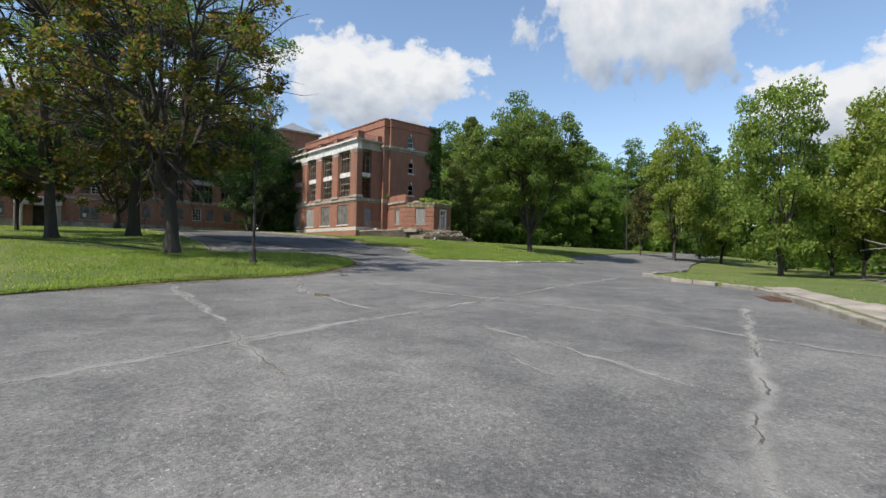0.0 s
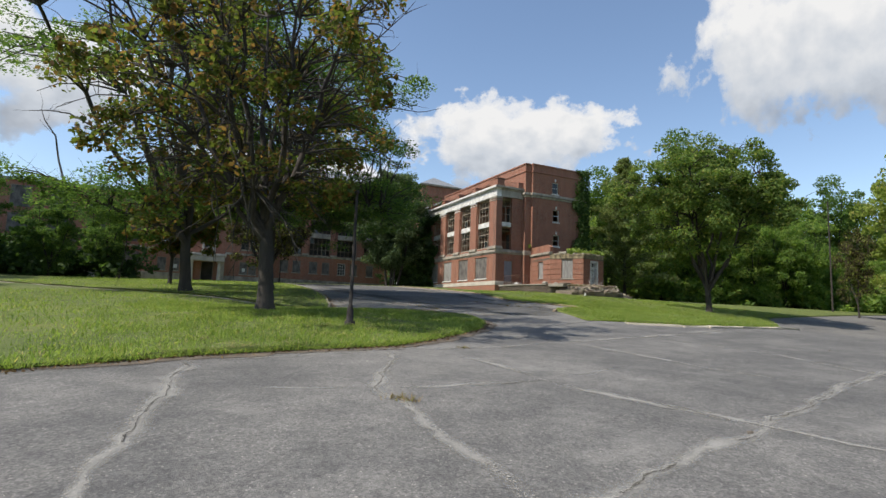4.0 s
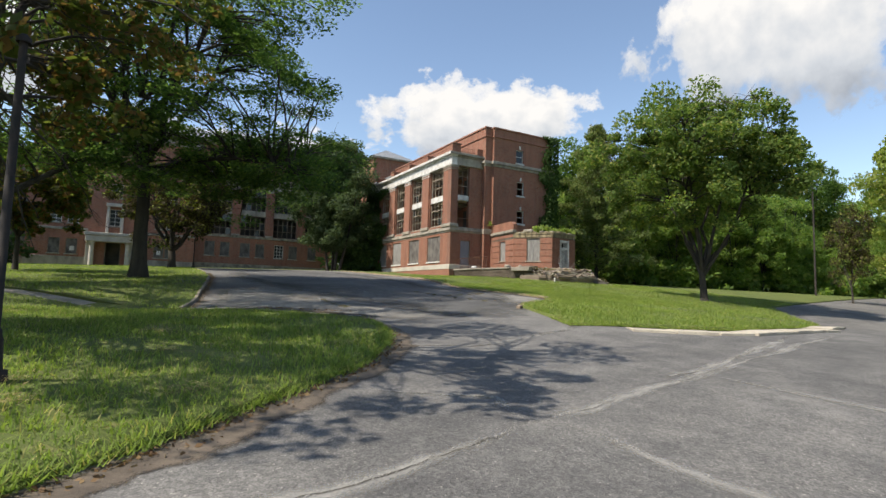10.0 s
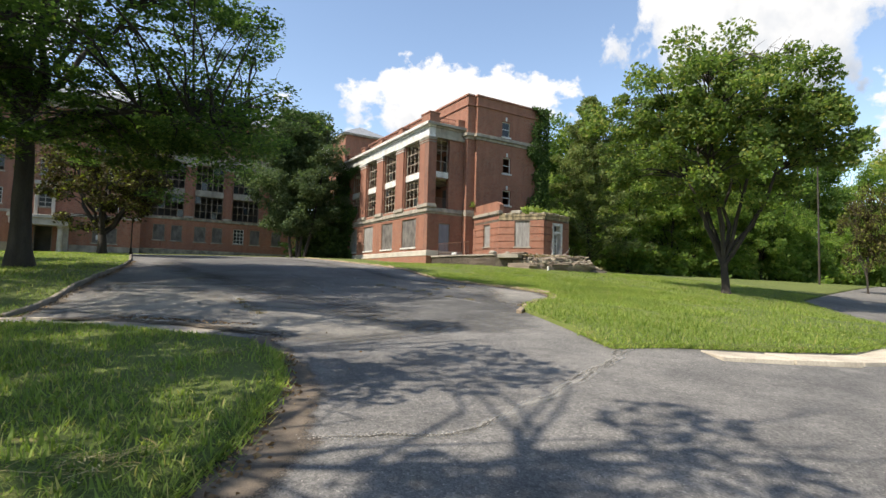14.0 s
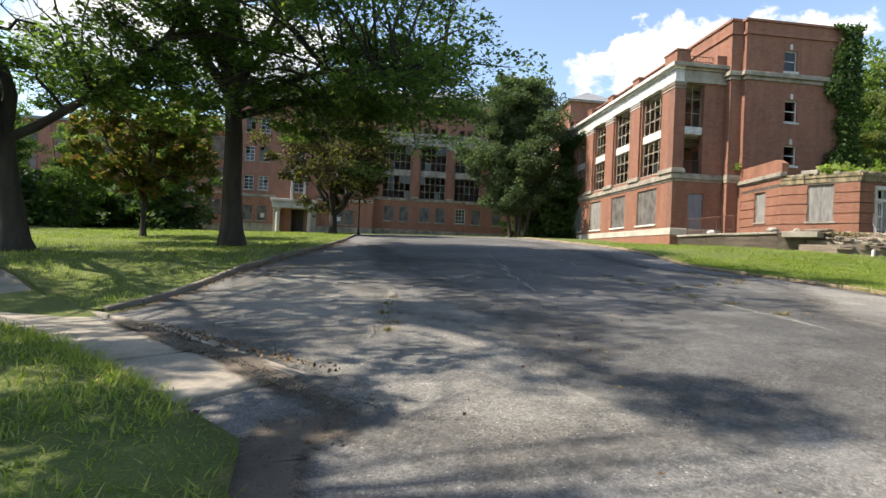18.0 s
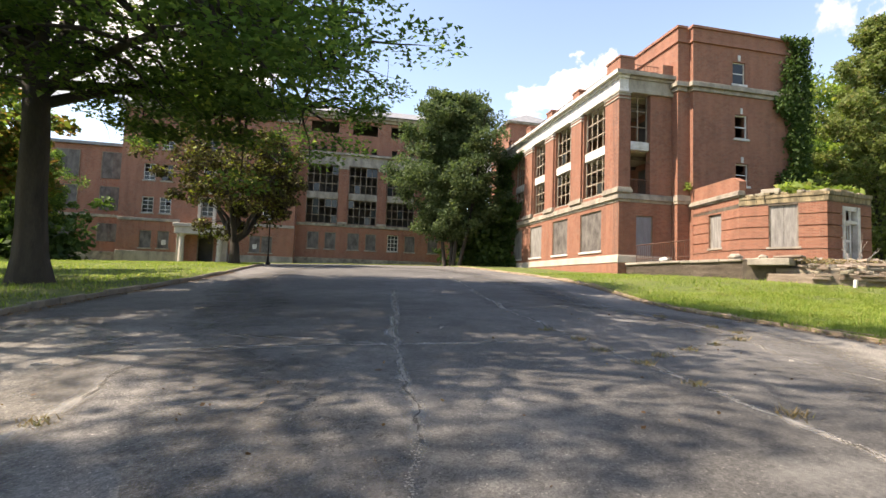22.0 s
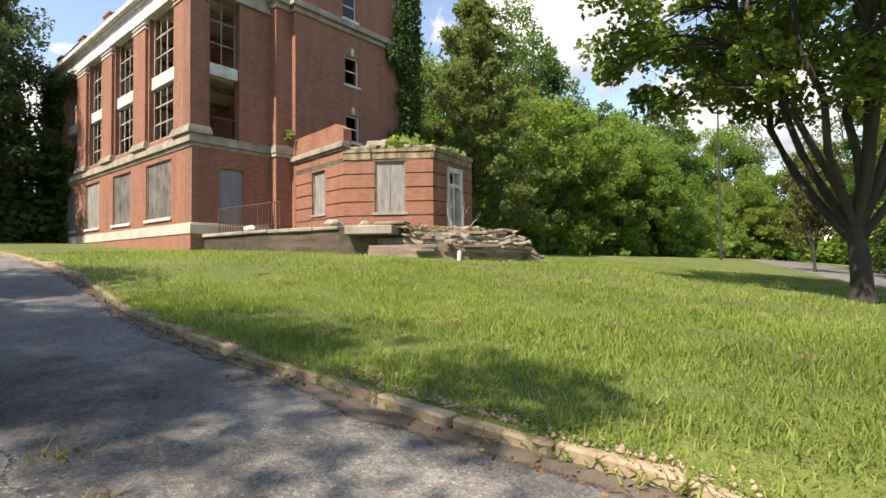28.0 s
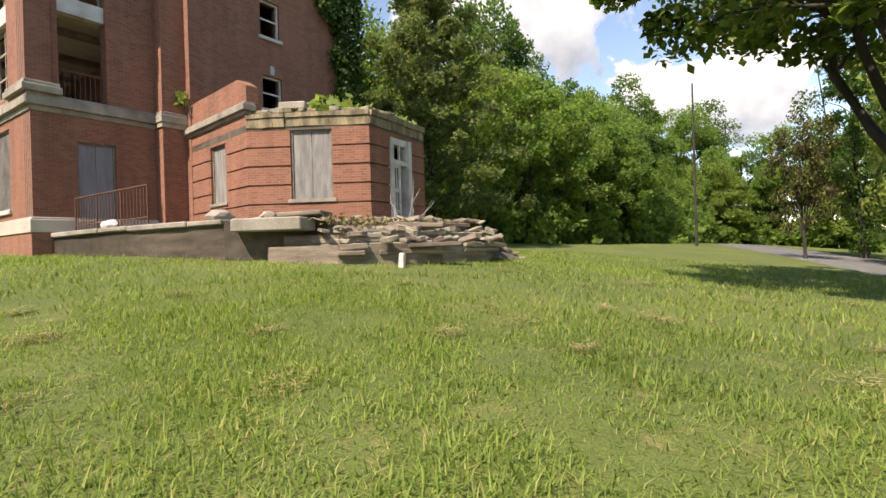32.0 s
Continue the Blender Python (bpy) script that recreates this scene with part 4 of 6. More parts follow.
# piers between the bays, with recessed corners, bases and caps
edges = [PY, *(v for b in BAYS for v in b), 75.0]
for i in range(0, len(edges) - 1, 2):
    y0, y1 = edges[i], edges[i + 1]
    a, b = wu(y1), wu(y0)
    if i:
        part("pier", turned(boxes((a + 0.12, b - 0.12, -0.14, 0.05, 9.42, CAP - 0.02), bev=0.01), W), BRICK, wing)
    else:
        part("pier", boxes((PX - 0.14, PX + 0.5, PY - 0.14, PY + 1.4, 9.42, CAP - 0.02), bev=0.01), BRICK, wing)
        # flush dark strips stand for the shade inside the corner's grooves
        for k in range(4):
            u = PY - 0.142 + 0.15 * k
            part("groove_shade_strip", boxes((PX - 0.143, PX - 0.1, u + 0.09, u + 0.13, 9.75, CAP - 0.46)), DARK, wing)
            part("groove_shade_strip", boxes((PX - 0.003, PX + 0.05, u + 0.23, u + 0.27, TABLE, 8.9)), DARK, wing)
    if i:
        part("pier_base", turned(boxes((a, b, -0.24, 0.1, 9.424, 9.62), (a + 0.05, b - 0.05, -0.19, 0.1, 9.62, 9.74), bev=0.012), W), STONE, wing)
        part("pier_cap", turned(boxes((a + 0.08, b - 0.08, -0.18, 0.1, CAP - 0.45, CAP - 0.36), (a + 0.08, b - 0.08, -0.18, 0.1, CAP - 0.24, CAP - 0.12), (a + 0.03, b - 0.03, -0.24, 0.1, CAP - 0.12, CAP - 0.004), bev=0.01), W), WHITE, wing)
    else:
        part("pier_base", boxes((PX - 0.24, PX + 0.75, PY - 0.24, PY + 1.55, 9.424, 9.62), (PX - 0.19, PX + 0.7, PY - 0.19, PY + 1.5, 9.62, 9.74), bev=0.012), STONE, wing)
        part("pier_cap", boxes((PX - 0.19, PX + 0.62, PY - 0.19, PY + 1.45, CAP - 0.45, CAP - 0.36), (PX - 0.19, PX + 0.62, PY - 0.19, PY + 1.45, CAP - 0.24, CAP - 0.12), (PX - 0.24, PX + 0.66, PY - 0.24, PY + 1.5, CAP - 0.12, CAP - 0.004), bev=0.01), STONE, wing)
ENTAB = [(CAP, 15.62, 0.16), (15.62, 16.2, 0.1), (16.2, 16.36, 0.2), (16.36, CORNICE, 0.42)]
# one moulding: white stands for its sunlit west side, grey for the shaded south
band("entablature", W, wing, 0, wu(PY), ENTAB, WHITE, 0.5)
band("entablature", S @ pose(0, 0.005, 0.004), wing, 0.0, 3.45, ENTAB, STONE, 0.5)
part("porch_roof", boxes((PX + 0.1, 36.9, PY + 0.1, 75.2, 16.3, 16.66)), SLATE, wing)
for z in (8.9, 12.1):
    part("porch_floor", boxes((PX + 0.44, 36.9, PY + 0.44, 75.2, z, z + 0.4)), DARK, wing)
for z in (12.0, 15.3):
    part("porch_ceiling", boxes((PX + 0.46, 36.7, PY + 0.46, 75.0, z, z + 0.09)), PLASTER, wing, "stained cream plaster ceiling with beams")
for k in range(8):
    for z in (11.82, 15.12):
        part("ceiling_beam", boxes((PX + 0.46, 36.6, 55.2 + 2.5 * k, 55.45 + 2.5 * k, z, z + 0.178)), SASH, wing)
for n, (y0, y1) in enumerate(BAYS):
    a, b = wu(y1), wu(y0)
    part("spandrel", turned(boxes((a, b, 0.1, 0.4, 12.1, 12.66), bev=0.01), W), WHITE, wing, "chipped white spandrel panel between floors")
    part("bay_sill", turned(boxes((a, b, 0.02, 0.42, 9.6, 9.68)), W), STONE, wing)
    for z0, z1 in ((9.68, 12.1), (12.66, CAP)):
        sash_window("porch_window", wing, a + 0.02, b - 0.02, z0, z1, W, 4, 3, SASH_PALE, None, 0.2, 0.07, 0.88, n * 2 + int(z0))
part("spandrel", turned(boxes((0.72, 2.02, 0.1, 0.4, 12.05, 12.55), bev=0.01), S), WHITE, wing)
sash_window("porch_window", wing, 0.74, 2.0, 12.55, CAP, S, 2, 3, SASH, None, 0.3, 0.06, 1.0, 40)
part("porch_railing", turned(boxes((0.74, 2.0, 0.25, 0.29, 10.3, 10.36), *((0.8 + 0.14 * k, 0.82 + 0.14 * k, 0.26, 0.28, 9.5, 10.3) for k in range(9))), S), RUST, wing)
for n, (y0, y1) in enumerate(((55.9, 58.6), (60.5, 62.95), (65.0, 67.4), (69.2, 71.5))):
    boarded(wing, wu(y1), wu(y0), 6.15, 8.65, W, BOARD_DARK if n < 2 else BOARD, 0.08, n, 3)
    sill(wing, wu(y1), wu(y0), 6.15, W, WHITE)
door = boarded(wing, 1.13, 2.22, 5.82, 8.15, S, DOOR_BLUE, 0.1, 9, 2, "boarded_door")
part("lintel_board", turned(boxes((1.1, 2.25, 0.04, 0.12, 8.15, 8.3)), S), SASH, door)
# parapet blocks and pipe rail on the porch roof
for y0, y1, h in ((PY - 0.15, PY + 1.35, 0.95), (58.9, 59.8, 0.75), (63.3, 64.2, 0.75), (67.6, 68.5, 0.75), (72, 72.9, 0.75)):
    part("parapet_block", boxes((PX - 0.1, PX + 0.85, y0, y1, CORNICE, CORNICE + h - 0.14), bev=0.02), BRICK, wing)
    part("parapet_cap", boxes((PX - 0.16, PX + 0.91, y0 - 0.06, y1 + 0.06, CORNICE + h - 0.14, CORNICE + h), bev=0.03), BRICK_DARK, wing)
part("parapet_block", boxes((35.6, 36.4, PY - 0.1, PY + 0.6, CORNICE, CORNICE + 0.75), bev=0.02), BRICK, wing)
v, f = tubes([([(PX + 0.35, PY + 1.3, CORNICE + z), (PX + 0.35, 72, CORNICE + z)], [0.025, 0.025]) for z in (0.35, 0.7)] + [([(PX + 0.85, PY + 0.3, CORNICE + z), (35.6, PY + 0.3, CORNICE + z)], [0.025, 0.025]) for z in (0.35, 0.7)]
             + [([(PX + 0.9 + 0.22 * k, PY + 0.3, CORNICE), (PX + 0.9 + 0.22 * k, PY + 0.3, CORNICE + 0.7)], [0.015, 0.015]) for k in range(9)], 5)
raw("roof_railing", v, f, RUST, wing)

# the wing proper behind the porch
WX0, WX1 = 36.3, 44.5
ATTIC = 19.5
G = frame_m((WX0, END), 0)
wins = [(3.52, 4.42, 16.39, 17.76), (3.67, 4.56, 13.07, 14.51), (3.71, 4.61, 10.22, 11.54)]
STEP = 0.8  # the corner strip lies 0.3 behind the wall
part("wall", turned(wall_bm(STEP, WX1 - WX0, BASE - 0.4, ATTIC, 0.0, 0.45, wins), G), BRICK, wing)
part("wall", boxes((WX0, WX0 + STEP - 0.003, END + 0.3, END + 0.75, BASE - 0.4, ATTIC - 0.003)), BRICK, wing)
part("wall", boxes((WX0 + 0.004, WX0 + 0.45, END + 0.75, 75.2, BASE, ATTIC)), BRICK, wing)
part("wall", boxes((WX1 - 0.45, WX1 - 0.004, END + 0.45, 90, BASE - 0.4, ATTIC)), BRICK, wing)
part("roof", boxes((WX0 + 0.2, WX1 - 0.2, END + 0.5, 90, ATTIC - 0.5, ATTIC - 0.3)), SLATE, wing)
UPPER, PARA = [(15.64, 15.87, 0.1), (15.87, 16.11, 0.26), (16.11, 16.2, 0.16)], [(18.61, 18.78, 0.1), (ATTIC - 0.02, ATTIC + 0.14, 0.09)]
for words, steps, mat_ in (("upper_cornice", UPPER, STONE), ("parapet_band", PARA[:1], BRICK_DARK), ("parapet_coping", PARA[1:], BRICK_DARK)):
    band(words, G, wing, STEP, WX1 - WX0, steps, mat_, 0.5)
    band(words, G @ pose(0, 0.3, 0.004), wing, 0, STEP - 0.27, steps, mat_, 0.5)
    band(words, frame_m((WX0 - 0.003, 75.0), -90) @ pose(0, 0, 0.007), wing, 0, 75 - END - 0.6, steps, mat_, 0.1)
for i, (a, b, c, d) in enumerate(wins):
    sash_window("window", wing, a, b, c, d, G, 1, 2, WHITE, GLASS, 0.1, 0.06, 0.75, i + 2)
    sill(wing, a, b, c, G, WHITE)
    part("keystone", turned(boxes((a + 0.36, b - 0.36, -0.05, 0.1, d + 0.06, d + 0.42), bev=0.015), G), WHITE, wing)
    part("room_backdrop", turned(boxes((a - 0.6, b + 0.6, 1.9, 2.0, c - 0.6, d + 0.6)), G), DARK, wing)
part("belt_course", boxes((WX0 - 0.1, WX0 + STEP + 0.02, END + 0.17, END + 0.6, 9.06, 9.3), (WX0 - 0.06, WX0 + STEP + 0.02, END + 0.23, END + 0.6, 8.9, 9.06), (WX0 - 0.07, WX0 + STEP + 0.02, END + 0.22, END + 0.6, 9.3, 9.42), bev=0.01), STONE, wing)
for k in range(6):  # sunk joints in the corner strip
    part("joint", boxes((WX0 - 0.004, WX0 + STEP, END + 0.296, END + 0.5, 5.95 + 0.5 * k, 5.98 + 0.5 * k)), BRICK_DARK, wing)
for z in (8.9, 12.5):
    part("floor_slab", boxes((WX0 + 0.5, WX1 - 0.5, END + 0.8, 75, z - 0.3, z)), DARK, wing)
# no openings here: dark panels on the wall give the shade of inner doorways
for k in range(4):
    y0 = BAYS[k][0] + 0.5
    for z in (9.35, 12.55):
        part("doorway_shade_panel", boxes((WX0 - 0.02, WX0 + 0.02, y0, y0 + 1.3, z, z + 2.25)), DARK, wing)

# tower beyond the porch
tower = thing("stair_tower", "brick stair tower with a low slate roof behind the porch", "tower")
part("wall", boxes((38.9, 46.3, 90.2, 97.6, BASE, 25.2)), BRICK, tower)
bm = bmesh.new()
ap = bm.verts.new((42.6, 93.9, 27.6))
ring = [bm.verts.new(p) for p in ((38.4, 89.7, 25.2), (46.8, 89.7, 25.2), (46.8, 98.1, 25.2), (38.4, 98.1, 25.2))]
for i in range(4):
    bm.faces.new((ring[i], ring[(i + 1) % 4], ap))
bm.faces.new(ring[::-1])
part("roof", bm, SLATE, tower)
part("eaves", boxes((38.5, 46.7, 89.8, 98.0, 24.95, 25.198), bev=0.02), STONE, tower)
for y in (90.9, 93.3, 95.6):
    boarded(tower, 97.6 - y - 1.3, 97.6 - y, 22.6, 24.3, frame_m((38.9, 97.6), -90), BOARD, 0.0, int(y), 2)

# ---- the main building ----
main = thing("main_building", "long derelict red brick main building with entrance pavilion", "building")
MF, PF = 86.3, 84.6
M = frame_m((12.9, MF), 0)
mx = lambda x: x - 12.9
TOP = 22.6
rows_lo = [(14.2, 15.45), (16.1, 17.3), (18.6, 19.9), (20.6, 21.8), (23.1, 24.35), (25.1, 26.3), (27.8, 29.0)]
bays = [(13.9, 17.35), (18.5, 21.75), (22.85, 26.1), (27.3, 30.4)]
holes = [(mx(a), mx(b), 7.25, 9.1) for a, b in rows_lo] + [(mx(a), mx(b), 10.1, 16.7) for a, b in bays]
holes += [(mx(a + 0.2), mx(b - 0.2), 20.4, 21.7) for a, b in bays] + [(mx(a + 0.4 + 1.0 * k), mx(a + 1.0 + 1.0 * k), 18.25, 18.95) for a, b in bays for k in range(3)]
part("wall", turned(wall_bm(0, 19.5, 4.6, TOP, 0, 0.45, holes), M), BRICK_DARK, main)
part("plinth", turned(boxes((0, 19.5, -0.12, 0.2, 4.6, 6.2), bev=0.02), M), STONE_OLD, main)
band("belt_course", M, main, 0, 19.5, [(9.75, 10.05, 0.12)], STONE_OLD)
band("entablature", M, main, 0, 19.5, [(16.7, 17.3, 0.15), (17.3, 17.9, 0.1), (17.9, 18.15, 0.35)], STONE)
band("roof_cornice", M, main, 0, 19.5, [(22.0, 22.3, 0.2), (22.3, 22.6, 0.5)], STONE_OLD)
for i, (a, b) in enumerate(rows_lo):
    if i == 4:
        sash_window("window", main, mx(a), mx(b), 7.25, 9.1, M, 3, 4, WHITE, GLASS, 0.1, 0.06, 0.2, 3)
    else:
        boarded(main, mx(a), mx(b), 7.25, 9.1, M, BOARD_DARK, 0.1, i)
    sill(main, mx(a), mx(b), 7.25, M)
for i, (a, b) in enumerate(bays):
    part("spandrel", turned(boxes((mx(a), mx(b), 0.1, 0.4, 12.9, 13.6), bev=0.02), M), STONE, main)
    for z0, z1 in ((10.1, 12.9), (13.6, 16.7)):
        sash_window("porch_window", main, mx(a) + 0.02, mx(b) - 0.02, z0, z1, M, 5, 3, SASH, None, 0.2, 0.08, 0.75, i + int(z0))
    part("pier", turned(boxes((mx(b) + 0.1, mx(b) + 1.0, -0.12, 0.05, 10.05, 16.3), bev=0.02), M), BRICK, main)
    part("pier_cap", turned(boxes((mx(b) + 0.02, mx(b) + 1.08, -0.18, 0.05, 16.3, 16.698), bev=0.02), M), STONE, main)
    part("pier_base", turned(boxes((mx(b) + 0.02, mx(b) + 1.08, -0.18, 0.05, 10.052, 10.3), bev=0.02), M), STONE, main)
# dark backdrop and floors carry the gloom of the rooms in their colour
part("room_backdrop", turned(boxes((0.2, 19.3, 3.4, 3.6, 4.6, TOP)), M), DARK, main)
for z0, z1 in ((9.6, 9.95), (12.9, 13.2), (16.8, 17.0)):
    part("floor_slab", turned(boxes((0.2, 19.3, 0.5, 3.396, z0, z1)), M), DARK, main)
part("roof_edge", turned(boxes((0, 19.5, -0.3, 8.0, TOP, TOP + 0.1)), M), SLATE, main)
bm = bmesh.new()
vs = [bm.verts.new(p) for p in ((-4.6, 85.6, 22.65), (33, 85.6, 22.65), (33, 91, 25.0), (-4.6, 91, 25.0), (-4.6, 100, 22.6), (33, 100, 22.6))]
bm.faces.new((vs[0], vs[1], vs[2], vs[3])), bm.faces.new((vs[3], vs[2], vs[5], vs[4])), bm.faces.new((vs[1], vs[5], vs[2])), bm.faces.new((vs[0], vs[3], vs[4]))
part("roof", bm, SLATE, main, "grey slate roof with white edge")

P = frame_m((-4.2, PF), 0)
pu = lambda x: x + 4.2
cols_ = [-2.1, -0.45, 8.4, 9.6]
pw = [(pu(x), pu(x) + 1.1, z0, z1) for x in cols_ for z0, z1 in ((6.4, 8.15), (9.95, 11.6), (13.3, 15.0), (16.6, 18.3))]
pw += [(pu(3.55), pu(4.75), z0, z1) for z0, z1 in ((9.9, 11.9), (13.3, 15.0), (16.6, 18.3))]
part("wall", turned(wall_bm(0, 17.1, 4.4, 21.2, 0, 0.45, pw + [(pu(3.35), pu(4.95), 4.4, 8.0)]), P), BRICK_DARK, main)
part("wall", boxes((12.45, 12.9, PF + 0.45, MF - 0.004, 4.4, 21.2)), BRICK_DARK, main)
part("wall", boxes((-4.2, -3.75, PF + 0.45, MF + 2, 4.4, 21.2)), BRICK_DARK, main)
for a, b in ((0, pu(1.6)), (pu(6.4), 17.1)):
    part("plinth", turned(boxes((a, b, -0.1, 0.1, 4.4, 6.05), bev=0.02), P), STONE, main)
    part("belt_course", turned(boxes((a, b, -0.12, 0.1, 9.1, 9.4), bev=0.02), P), STONE, main)
band("roof_cornice", P, main, 0, 17.1, [(20.6, 20.9, 0.2), (20.9, 21.25, 0.45)], STONE)
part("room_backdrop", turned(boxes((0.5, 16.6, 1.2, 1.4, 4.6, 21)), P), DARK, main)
for i, (a, b, c, d) in enumerate(pw):
    if c < 8:
        boarded(main, a, b, c, d, P, BOARD_DARK, 0.1, i)
    else:
        sash_window("window", main, a, b, c, d, P, 2, 4, WHITE if i % 3 else SASH, GLASS, 0.1, 0.05, 0.3, i)
    sill(main, a, b, c, P)
for u in (pu(-0.05), pu(8.75)):
    part("paper_notice", turned(boxes((u, u + 0.42, 0.07, 0.075, 6.75, 7.25)), P), WHITE, main, "white paper notice on the boards")
# entrance porch with columns
for x in (2.15, 5.7):
    v, f = tubes([([(x, PF - 1.1, z) for z in (4.5, 4.75, 4.76, 5.2, 7.6, 7.65, 7.66, 7.9)], [0.34, 0.34, 0.27, 0.27, 0.23, 0.23, 0.32, 0.32])], 14)
    raw("column", v, f, PORTAL, main, True)
for x in (1.75, 6.1):
    part("pilaster", boxes((x - 0.25, x + 0.25, PF - 0.5, PF + 0.1, 4.4, 7.9), bev=0.02), PORTAL, main)
part("porch_entablature", boxes((1.5, 6.35, PF - 1.5, PF + 0.1, 7.9, 8.6), (1.35, 6.5, PF - 1.65, PF + 0.1, 8.6, 8.95), bev=0.03), PORTAL, main, "pale stone entrance porch")
part("porch_step", boxes((1.3, 6.6, PF - 2.1, PF + 0.1, 4.3, 4.75), (1.6, 6.3, PF - 1.6, PF + 0.1, 4.75, 4.92), bev=0.02), STONE_OLD, main)
part("balcony_ornament", boxes((3.3, 3.6, PF - 0.4, PF + 0.05, 8.95, 12.2), (4.75, 5.05, PF - 0.4, PF + 0.05, 8.95, 12.2), (3.2, 5.15, PF - 0.5, PF + 0.05, 12.2, 12.6), bev=0.03), PORTAL, main)
part("door_frame", boxes((3.3, 3.45, PF + 0.1, PF + 0.25, 4.9, 8.0), (4.85, 5.0, PF + 0.1, PF + 0.25, 4.9, 8.0), (3.3, 5.0, PF + 0.104, PF + 0.246, 7.86, 8.0)), SASH, main)

# west half, mostly behind the trees
part("wall", boxes((-30, -4.25, MF, MF + 0.45, 4.2, 16.8)), BRICK_DARK, main)
part("roof", boxes((-30.3, -4.24, MF - 0.3, MF + 9, 16.8, 17.1)), SLATE, main)
part("plinth", boxes((-30, -4.25, MF - 0.12, MF, 4.2, 5.9), bev=0.02), STONE_OLD, main)
part("belt_course", boxes((-30, -4.25, MF - 0.12, MF, 9.4, 9.7), bev=0.02), STONE_OLD, main)
Q = frame_m((-30, MF), 0)
for k in range(6):
    for z0, z1 in ((6.9, 8.8), (10.1, 12.6), (13.4, 16.2)):
        boarded(main, 2.4 + 4.2 * k, 4.6 + 4.2 * k, z0, z1, Q, BOARD_DARK, -0.06, k)
west = thing("west_wing", "brick wing across the court, half hidden by trees", "building")
part("wall", boxes((-36, -25, 54, 86, 3.0, 10.5)), BRICK, west)
part("belt_course", boxes((-36.1, -24.88, 53.88, 86, 8.4, 8.8), (-36.2, -24.7, 53.7, 86, 9.6, 10.2), bev=0.02), PORTAL, west)
part("roof", boxes((-36.3, -24.6, 53.6, 86, 10.5, 10.8)), SLATE, west)

# ---- the ruined sun room and its terrace ----
A0, A1, A2, A3 = (37.15, 53.35), (36.6, 49.1), (38.58, 46.1), (41.6, 46.5)
annex = thing("ruined_sun_room", "ruined many-sided brick sun room with boarded windows", "building")
FLOOR, TOPZ = 5.55, 9.0


def face(p, q):
    a = math.degrees(math.atan2(q[1] - p[1], q[0] - p[0]))
    return frame_m(p, a), math.hypot(q[0] - p[0], q[1] - p[1])


def banded(p, q, holes, z1, grooves=True):
    m, ln = face(p, q)
    zs = [FLOOR - 0.6, 5.95, 6.5, 7.05, 7.6, 8.15, z1] if grooves else [FLOOR - 0.6, z1]
    for a, b in zip(zs, zs[1:]):
        part("wall_band", turned(wall_bm(0, ln, a + 0.05 * (a > FLOOR), b, 0, 0.42, [h for h in holes if h[2] < b and h[3] > a]), m), BRICK, annex)
        if a > FLOOR:
            part("joint", turned(wall_bm(0.07, ln - 0.07, a, a + 0.05, 0.07, 0.4, [h for h in holes if h[2] < a and h[3] > a]), m), BRICK_DARK, annex)
    return m, ln


m1, l1 = banded(A0, A1, [(1.75, 2.85, 6.2, 8.02)], 8.62)
m2, l2 = banded(A1, A2, [(1.28, 2.5, 6.1, 8.2)], 8.2)
m3, l3 = banded(A2, A3, [(1.0, 2.15, 5.3, 8.0)], 8.2)
m4, l4 = banded(A3, (44.2, 54.4), [], 8.2, False)
boarded(annex, 1.75, 2.85, 6.2, 8.02, m1, BOARD, 0.1, 3)
sill(annex, 1.75, 2.85, 6.2, m1, STONE, 0.05, 0.11)
boarded(annex, 1.28, 2.5, 6.1, 8.2, m2, BOARD, 0.08, 5)
sill(annex, 1.28, 2.5, 6.1, m2, STONE, 0.05, 0.11)
band("belt_course", m1, annex, 0, l1, [(8.62, 8.72, 0.06), (8.72, 8.9, 0.16), (8.9, 8.98, 0.08)], STONE)
# the parapet of the first face is whole, and broken off beyond
bm = wall_bm(0, l1, 8.98, 9.75, 0.02, 0.4, [])
bmesh.ops.subdivide_edges(bm, edges=[e for e in bm.edges if abs(e.verts[0].co.x - e.verts[1].co.x) > 1], cuts=7)
for v in bm.verts:
    if v.co.z > 9.5:
        v.co.z += 0.02 * noise.noise((v.co.x * 3, 0, 0)) - max(0.0, v.co.x - l1 + 0.5) * 0.55
part("parapet", turned(bm, m1), BRICK, annex)
rng = random.Random(12)


LINTEL = plain("mossy_stained_lintel", (0.38, 0.3, 0.175), (0.1, 0.085, 0.05), 2.2, 0.95, fine=12, relief=0.8, stretch=(1.6, 1.6, 0.5))
for m, ln, stones in ((m2, l2, (0, 0.42, 0.78, 1.15, l2)), (m3, l3, (0, 1.7, l3))):
    for n, (a, b) in enumerate(zip(stones, stones[1:])):
        for z0, z1, out in ((8.2, 8.46, 0.03), (8.47, 8.66, 0.07)):
            top = z1 - (0.1 * rng.random() if z1 > 8.5 else 0)
            bm = bmesh.new()
            vs = box(bm, a + 0.012, b - 0.012, -out + rng.uniform(-0.02, 0.02), 0.5, z0, top)
            bmesh.ops.subdivide_edges(bm, edges=list(bm.edges), cuts=3, use_grid_fill=True)
            for v in bm.verts:
                v.co += noise.noise_vector(v.co * 2.3 + Vector((n, z0, 0))) * 0.03
            part("broken_lintel", turned(bm, m), LINTEL, annex, "stained broken stone lintel course")
